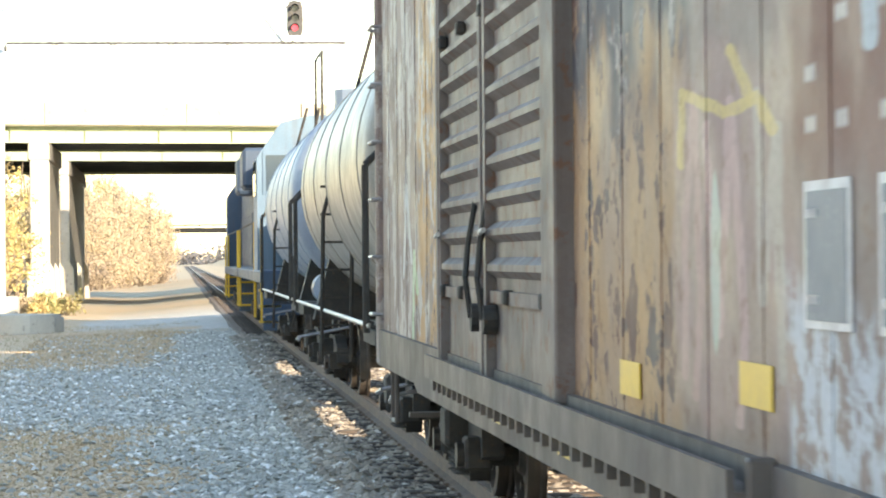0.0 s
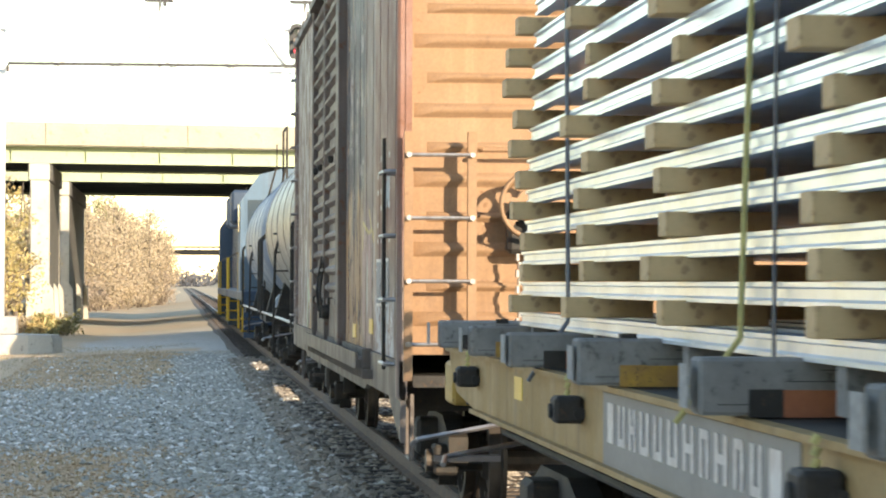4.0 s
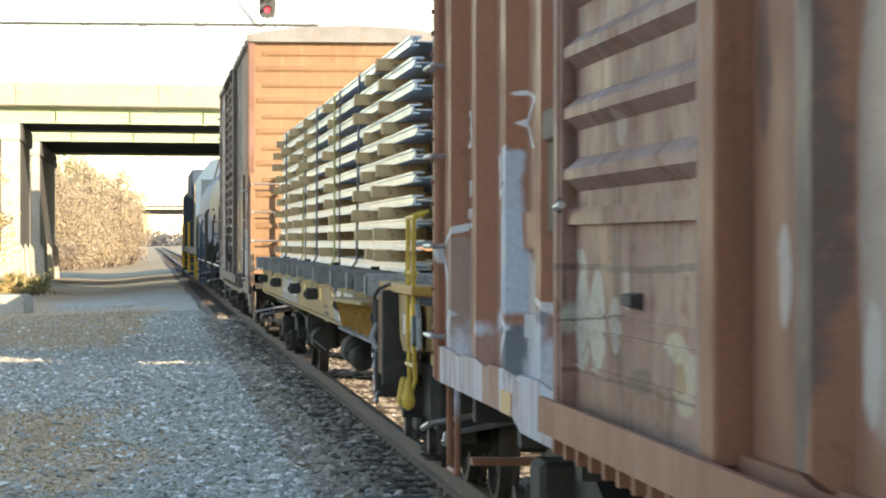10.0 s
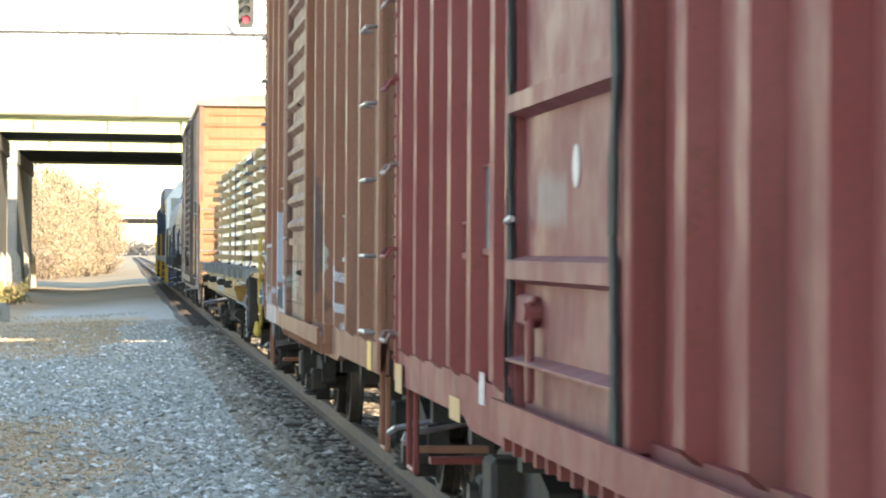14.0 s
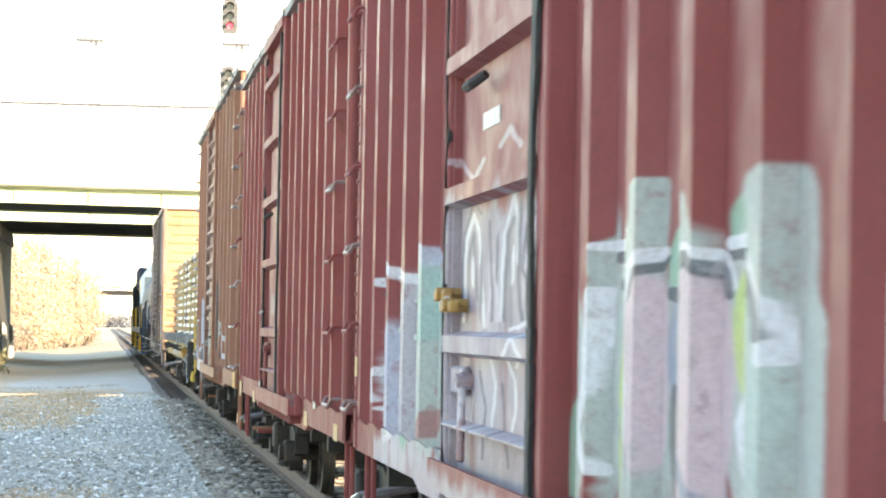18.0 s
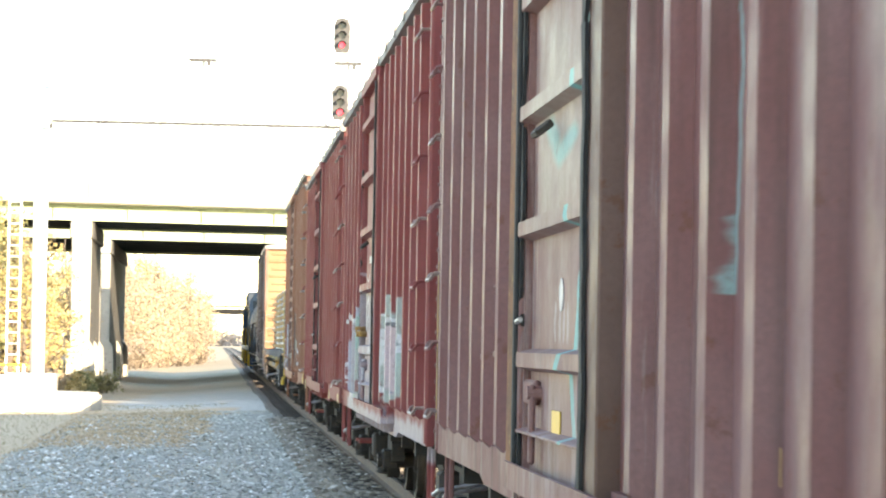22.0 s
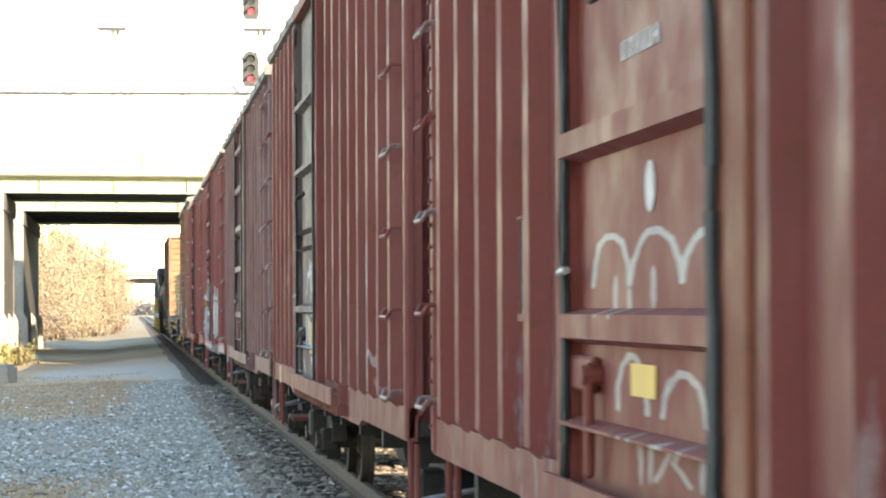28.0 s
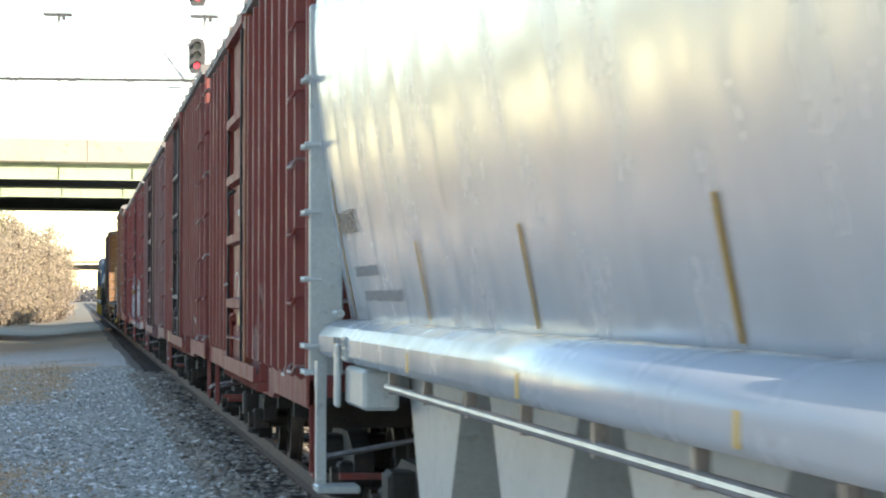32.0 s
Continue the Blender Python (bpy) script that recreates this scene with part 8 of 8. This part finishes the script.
plate(b5, "stencil_field", -13.31, -13.14, 1.62, 1.82, placard_m, W - 0.003, 0.003)
bars(b5, -14.0, 1.85, 0.4, 0.05, 2, stencil, W, 99)
b = B()
box(b, -1.572, -1.46, -6.135, -5.72, 1.14, 4.3)
part("rusty_post_cover", b, grown("orange_rust", [(0.27, 0.105, 0.03), (0.14, 0.06, 0.025), (0.36, 0.22, 0.06)], 4, 0.85, 0.4, 25), b5, "orange rusted post plate")
b = B()
box(b, -1.590, -1.50, -6.22, -6.14, 1.14, 4.3, 0.01)
part("torn_door_seal", b, rubber, b5, "torn black door seal")
def torn_seal(car, y, z0, z1, x, seed, mat=rubber):
    """An uneven dark rubber strip hanging out of a door joint."""
    g = random.Random(seed)
    b = B()
    z, dy = z0, 0.0
    while z < z1:
        h = g.uniform(0.10, 0.24)
        e = max(-0.05, min(0.05, dy + g.uniform(-0.035, 0.035)))
        w0, w1 = g.uniform(0.03, 0.06), g.uniform(0.03, 0.07)
        prism(b, [(y + dy - w0, z), (y + dy + w0, z), (y + e + w1, min(z1, z + h)), (y + e - w1, min(z1, z + h))], "x", x - 0.018, x)
        z, dy = z + h, e
    return tagged(part("torn_door_seal", b, mat, car, "torn dark door seal"), kind="stuff")


for car, a, c, top, seed in ((b3, 5.5, 8.2, 4.25, 1), (b4, 5.25, 8.05, 4.25, 2), (b6, 5.5, 8.5, 4.3, 3), (b7, 5.05, 7.9, 4.15, 4), (b5, 6.2, 8.9, 4.25, 5)):
    torn_seal(car, -a - 0.03, 1.12, top, -1.552, seed)
    torn_seal(car, -c - 0.02, 1.14, top, -1.575, seed + 10)
# red brown car
digits(b6, "H", -1.02, 2.34, 0.29, stencil, W)
digits(b6, "14", -0.93, 1.98, 0.29, stencil, W)
digits(b6, "95", -1.74, 1.98, 0.29, stencil, W)
for z in (1.71, 1.56):
    bars(b6, -1.76, z, 0.26, 0.075, 1, stencil, W, int(z * 60))
bars(b6, -1.1, 1.71, 0.14, 0.07, 1, stencil, W, 101)
framed(b6, -4.64, -4.16, 1.66, 2.03, placard_m, W, b6_side)
framed(b6, -3.70, -3.44, 1.65, 1.80, stencil, W, b6_side, "small white-rimmed card board")
plate(b6, "card_board", -7.15, -6.82, 1.34, 1.61, sticker_tan, -1.512, 0.006, "brown board on the tagged door")
plate(b6, "reflector", -1.6, -1.3, 0.96, 1.14, sticker_tan, -1.507, 0.004)
bars(b6, -13.4, 1.85, 0.5, 0.05, 3, stencil, W, 102)
plate(b6, "stencil_box", -12.75, -12.5, 1.4, 1.7, stencil_brown, W, 0.003)
# dark red car
digits(b7, "N", -1.08, 2.35, 0.29, stencil, W)
digits(b7, "11", -1.08, 1.98, 0.29, stencil, W)
bars(b7, -3.8, 2.48, 0.22, 0.045, 2, stencil, W, 103)
framed(b7, -3.92, -3.42, 1.70, 2.08, placard_m, W, b7_side)
bars(b7, -1.25, 1.71, 0.2, 0.06, 1, stencil, W, 104)
oval(b7, -6.6, 2.085, 0.078, -1.512, stencil)
bars(b7, -6.1, 2.5, 0.6, 0.06, 1, stencil, -1.512, 105)
plate(b7, "reflector", -6.68, -6.25, 1.45, 1.55, sticker, -1.512, 0.005)
plate(b7, "reflector", -9.28, -8.95, 1.43, 1.55, sticker_tan, W, 0.005)
plate(b7, "reflector", -13.52, -13.3, 1.37, 1.56, sticker, W, 0.005)
plate(b7, "sill_mark", -12.62, -12.36, 1.13, 1.2, stencil, -1.512, 0.004)
bars(b7, -13.3, 1.8, 0.3, 0.05, 2, stencil_brown, W, 107)


# ---- brush and trees ----
def leaf_mat(name, a, b, c):
    k = Mat(name, 0.8)
    r = k.nt.nodes.new("ShaderNodeNewGeometry").outputs["Random Per Island"]
    col = k.mix(r, a, b)
    col = k.mix(k.step(k.noise(0.4, 3), 0.45, 0.65), col, c)
    k.p.inputs["Subsurface Weight"].default_value = 0.0
    return k.colour(col)


tan_leaf = leaf_mat("dry_tan_leaves", (0.33, 0.26, 0.175), (0.47, 0.38, 0.265), (0.39, 0.31, 0.20))
olive_leaf = leaf_mat("olive_leaves", (0.17, 0.17, 0.07), (0.28, 0.26, 0.10), (0.30, 0.24, 0.12))
gold_leaf = leaf_mat("golden_leaves", (0.40, 0.30, 0.12), (0.52, 0.40, 0.19), (0.36, 0.31, 0.12))
grey_twig = leaf_mat("grey_brown_twigs", (0.24, 0.19, 0.145), (0.36, 0.285, 0.21), (0.30, 0.24, 0.165))
bark = grown("grey_brown_bark", [(0.20, 0.16, 0.12), (0.13, 0.10, 0.08), (0.3, 0.26, 0.21)], 5, 0.9, 0.5, 30)


def leaves(name, centres, spread, count, size, material, seed, parent):
    """Small crossed leaf flakes about many twig points, as one uneven crown."""
    rng = np.random.default_rng(seed)
    c = np.asarray(centres)[rng.integers(0, len(centres), count)]
    p = c + rng.normal(0, 1, (count, 3)) * np.asarray(spread)
    u = rng.normal(0, 1, (count, 3))
    u /= np.linalg.norm(u, axis=1, keepdims=True)
    v = np.cross(u, rng.normal(0, 1, (count, 3)))
    v /= np.linalg.norm(v, axis=1, keepdims=True)
    s = size * (0.5 + rng.random((count, 1)))
    quad = np.stack([p - u * s, p + v * s * 0.45, p + u * s, p - v * s * 0.45], 1).reshape(-1, 3)
    me = bpy.data.meshes.new(name)
    me.from_pydata(quad.tolist(), [], (np.arange(count * 4).reshape(-1, 4)).tolist())
    me.materials.append(material)
    ob = new(name, me)
    ob.parent = parent
    return ob


def make_tree(x, y, h, w, seed, material, label, name="bush", dense=1.0, size=0.11):
    rng = random.Random(seed)
    root = thing(name, label, name, "trackside growth")
    z0 = ground_height(x, y) - 0.1
    b = B()
    tips = []
    stems = 6 if name == "bush" else 2
    for s in range(stems):
        bx, by = x + rng.uniform(-w, w) * 0.35 * (stems > 1), y + rng.uniform(-w, w) * 0.35 * (stems > 1)
        top = Vector((bx + rng.uniform(-0.25, 0.25) * w, by + rng.uniform(-0.25, 0.25) * w, z0 + h * rng.uniform(0.5, 1.05)))
        foot = Vector((bx, by, z0))
        mid = foot.lerp(top, 0.5) + Vector((rng.uniform(-0.2, 0.2), rng.uniform(-0.2, 0.2), 0))
        r = 0.018 * h
        cyl(b, foot, mid, r, 7, r * 0.6)
        cyl(b, mid, top, r * 0.6, 6, r * 0.15)
        for i in range(9):
            q = rng.uniform(0.15, 0.95)
            st = foot.lerp(mid, q * 2) if q < 0.5 else mid.lerp(top, q * 2 - 1)
            a = rng.uniform(0, 6.28)
            en = st + Vector((math.cos(a), math.sin(a), rng.uniform(0.15, 0.9))) * w * rng.uniform(0.35, 0.75) * (1.1 - q * 0.6)
            cyl(b, st, en, r * 0.3, 5, r * 0.08)
            tips += [tuple(st.lerp(en, f)) for f in (0.45, 0.75, 1.0)]
            for j in range(2):
                e2 = st.lerp(en, 0.6) + Vector((rng.uniform(-1, 1), rng.uniform(-1, 1), rng.uniform(-0.2, 1))) * w * 0.25
                cyl(b, st.lerp(en, 0.5), e2, r * 0.12, 4, r * 0.04)
                tips.append(tuple(e2))
    part("trunk", b, bark, root)
    leaves("crown", tips, (w * 0.11, w * 0.11, w * 0.10), int(2600 * dense), size, material, seed, root)
    return root


# thicket beyond the bridges, left of the track
rng = random.Random(77)
for i in range(22):
    y = 226 + i * 4.4 + rng.uniform(-1, 1)
    x = -7.6 + 0.062 * (y - 226) + rng.uniform(-0.7, 0.5)
    make_tree(x, y, rng.uniform(7.6, 9.2), rng.uniform(2.6, 3.4), 200 + i, tan_leaf, "dense tan autumn bush beside the track", "bush", 1.7, 0.105)
for i in range(16):
    y = 236 + i * 6
    make_tree(-10.0 + 0.055 * (y - 236) - rng.uniform(0, 2.5), y, rng.uniform(9, 11), rng.uniform(3.0, 3.8), 300 + i, (tan_leaf, grey_twig, tan_leaf, olive_leaf)[i % 4], "tall tan tree in the thicket", "tree", 1.5, 0.12)
for i in range(9):
    y = 222 + i * 9
    make_tree(-6.6 + 0.066 * (y - 222), y, rng.uniform(2.2, 3.6), rng.uniform(1.6, 2.2), 340 + i, (grey_twig, tan_leaf)[i % 2], "low grey brown brush under the thicket", "bush", 0.9, 0.10)
# growth round the near piers and behind the gantry
for i in range(12):
    y = 108 + i * 5.0
    x = -8.6 - rng.uniform(0, 2.6) - (1.0 if i > 4 else 0)
    make_tree(x, y, rng.uniform(5.5, 7.6), rng.uniform(2.0, 2.8), 400 + i, (olive_leaf, gold_leaf, tan_leaf)[i % 3], "yellowing brush with bare twigs by the bridge", "bush", 1.2, 0.11)
for i in range(5):
    make_tree(-7.6 + 0.12 * i, 117 + i * 2.2, rng.uniform(5.6, 6.8), rng.uniform(1.0, 1.5), 430 + i, (gold_leaf, tan_leaf)[i % 2], "golden brush with bare twigs against the bridge", "bush", 1.0, 0.085)
for i in range(10):
    make_tree(-4.0 - rng.uniform(0, 2.6), 116 + i * 1.3, rng.uniform(0.6, 1.1), rng.uniform(0.5, 0.9), 460 + i, (gold_leaf, olive_leaf, tan_leaf)[i % 3], "low weeds at the foot of a pier", "bush", 0.35, 0.07)


make_tree(-6.6, 118.5, 7.3, 2.6, 480, gold_leaf, "half bare yellowing tree in front of the bridge", "tree", 0.55, 0.075)
make_tree(-8.6, 120, 8.4, 3.0, 481, olive_leaf, "olive tree with thin branches by the bridge", "tree", 0.9, 0.10)
make_tree(-7.7, 112, 7.6, 2.4, 482, gold_leaf, "half bare yellowing tree behind the gantry", "tree", 0.8, 0.08)


def make_grass():
    g = np.random.default_rng(9)
    v, f = [], []
    k = 0
    while k < 16000:
        y = 18 + 80 * g.random() ** 1.4
        x = 0.6 - 7.5 * g.random()
        if noise.noise(Vector((x * 0.45, y * 0.16, 5))) < 0.02 + 0.25 * (x + 0.3):
            continue
        z = ground_height(x, y)
        a, h, l = g.random() * 6.28, 0.03 + 0.07 * g.random(), (g.random(2) - 0.5) * 0.12
        dx, dy = 0.006 * math.cos(a), 0.006 * math.sin(a)
        v += [(x - dx, y - dy, z), (x + dx, y + dy, z), (x + l[0], y + l[1], z + h)]
        f.append((3 * k, 3 * k + 1, 3 * k + 2))
        k += 1
    me = bpy.data.meshes.new("dry_grass")
    me.from_pydata(v, [], f)
    me.materials.append(leaf_mat("dry_grass_blades", (0.36, 0.25, 0.13), (0.50, 0.37, 0.21), (0.32, 0.27, 0.13)))
    tagged(new("dry_grass", me), "short brown dry grass on the cinder bank", "grass", kind="stuff")


make_grass()


def far_woods():
    g = np.random.default_rng(4)
    cs = []
    for x in np.arange(-260, 420, 5.0):
        for j in range(4):
            cs.append((x + g.normal(0, 4), 1250 + g.normal(0, 40), 0.5 + 5 * g.random() + (2 if x > 20 else 0)))
    ob = leaves("far_woods", cs, (3.5, 8, 1.2), 16000, 1.2, leaf_mat("hazy_grey_woods", (0.10, 0.10, 0.11), (0.14, 0.137, 0.145), (0.12, 0.115, 0.12)), 4, None)
    tagged(ob, "hazy grey woods on the horizon", "woods", kind="stuff")


far_woods()


def side_woods():
    """Woods across the field on the open side, which the glossy cars mirror."""
    g = np.random.default_rng(14)
    cs = []
    for y in np.arange(-90, 95, 2.5):
        h = 5.5 + 3.5 * g.random()
        for j in range(5):
            cs.append((-46 + g.normal(0, 2), y + g.normal(0, 1.5), 0.5 + h * g.random()))
    ob = leaves("side_woods", cs, (1.5, 1.5, 1.0), 14000, 0.8, tan_leaf, 15, None)
    tagged(ob, "tan woods across the field from the track", "woods", kind="stuff")


side_woods()


# ---- what moves ----
def travel(t):
    """Metres that the train has run since the start."""
    ts, ss = [r[0] for r in RUN], [r[1] for r in RUN]
    i = max(0, min(len(ts) - 2, next((j for j in range(len(ts) - 1) if ts[j + 1] >= t), len(ts) - 2)))
    u = (t - ts[i]) / (ts[i + 1] - ts[i])

    def slope(j):
        a, c = max(0, j - 1), min(len(ts) - 1, j + 1)
        return (ss[c] - ss[a]) / (ts[c] - ts[a])
    h = ts[i + 1] - ts[i]
    return ((2 * u ** 3 - 3 * u ** 2 + 1) * ss[i] + (u ** 3 - 2 * u ** 2 + u) * h * slope(i) + (3 * u ** 2 - 2 * u ** 3) * ss[i + 1] + (u ** 3 - u ** 2) * h * slope(i + 1))


def motions():
    times = [i * 0.5 for i in range(65)]
    for car, y in cars:
        walk(car, [(t, pose(TRACK_X, y + travel(t), 0)) for t in times])
    fine = [i * 0.1 for i in range(321)]
    turn = [-math.degrees(travel(t) / 0.42) for t in fine]
    for ws, y in wheelsets:
        walk(ws, [(t, pose(0, y, 0.42, a)) for t, a in zip(fine, turn)])


motions()
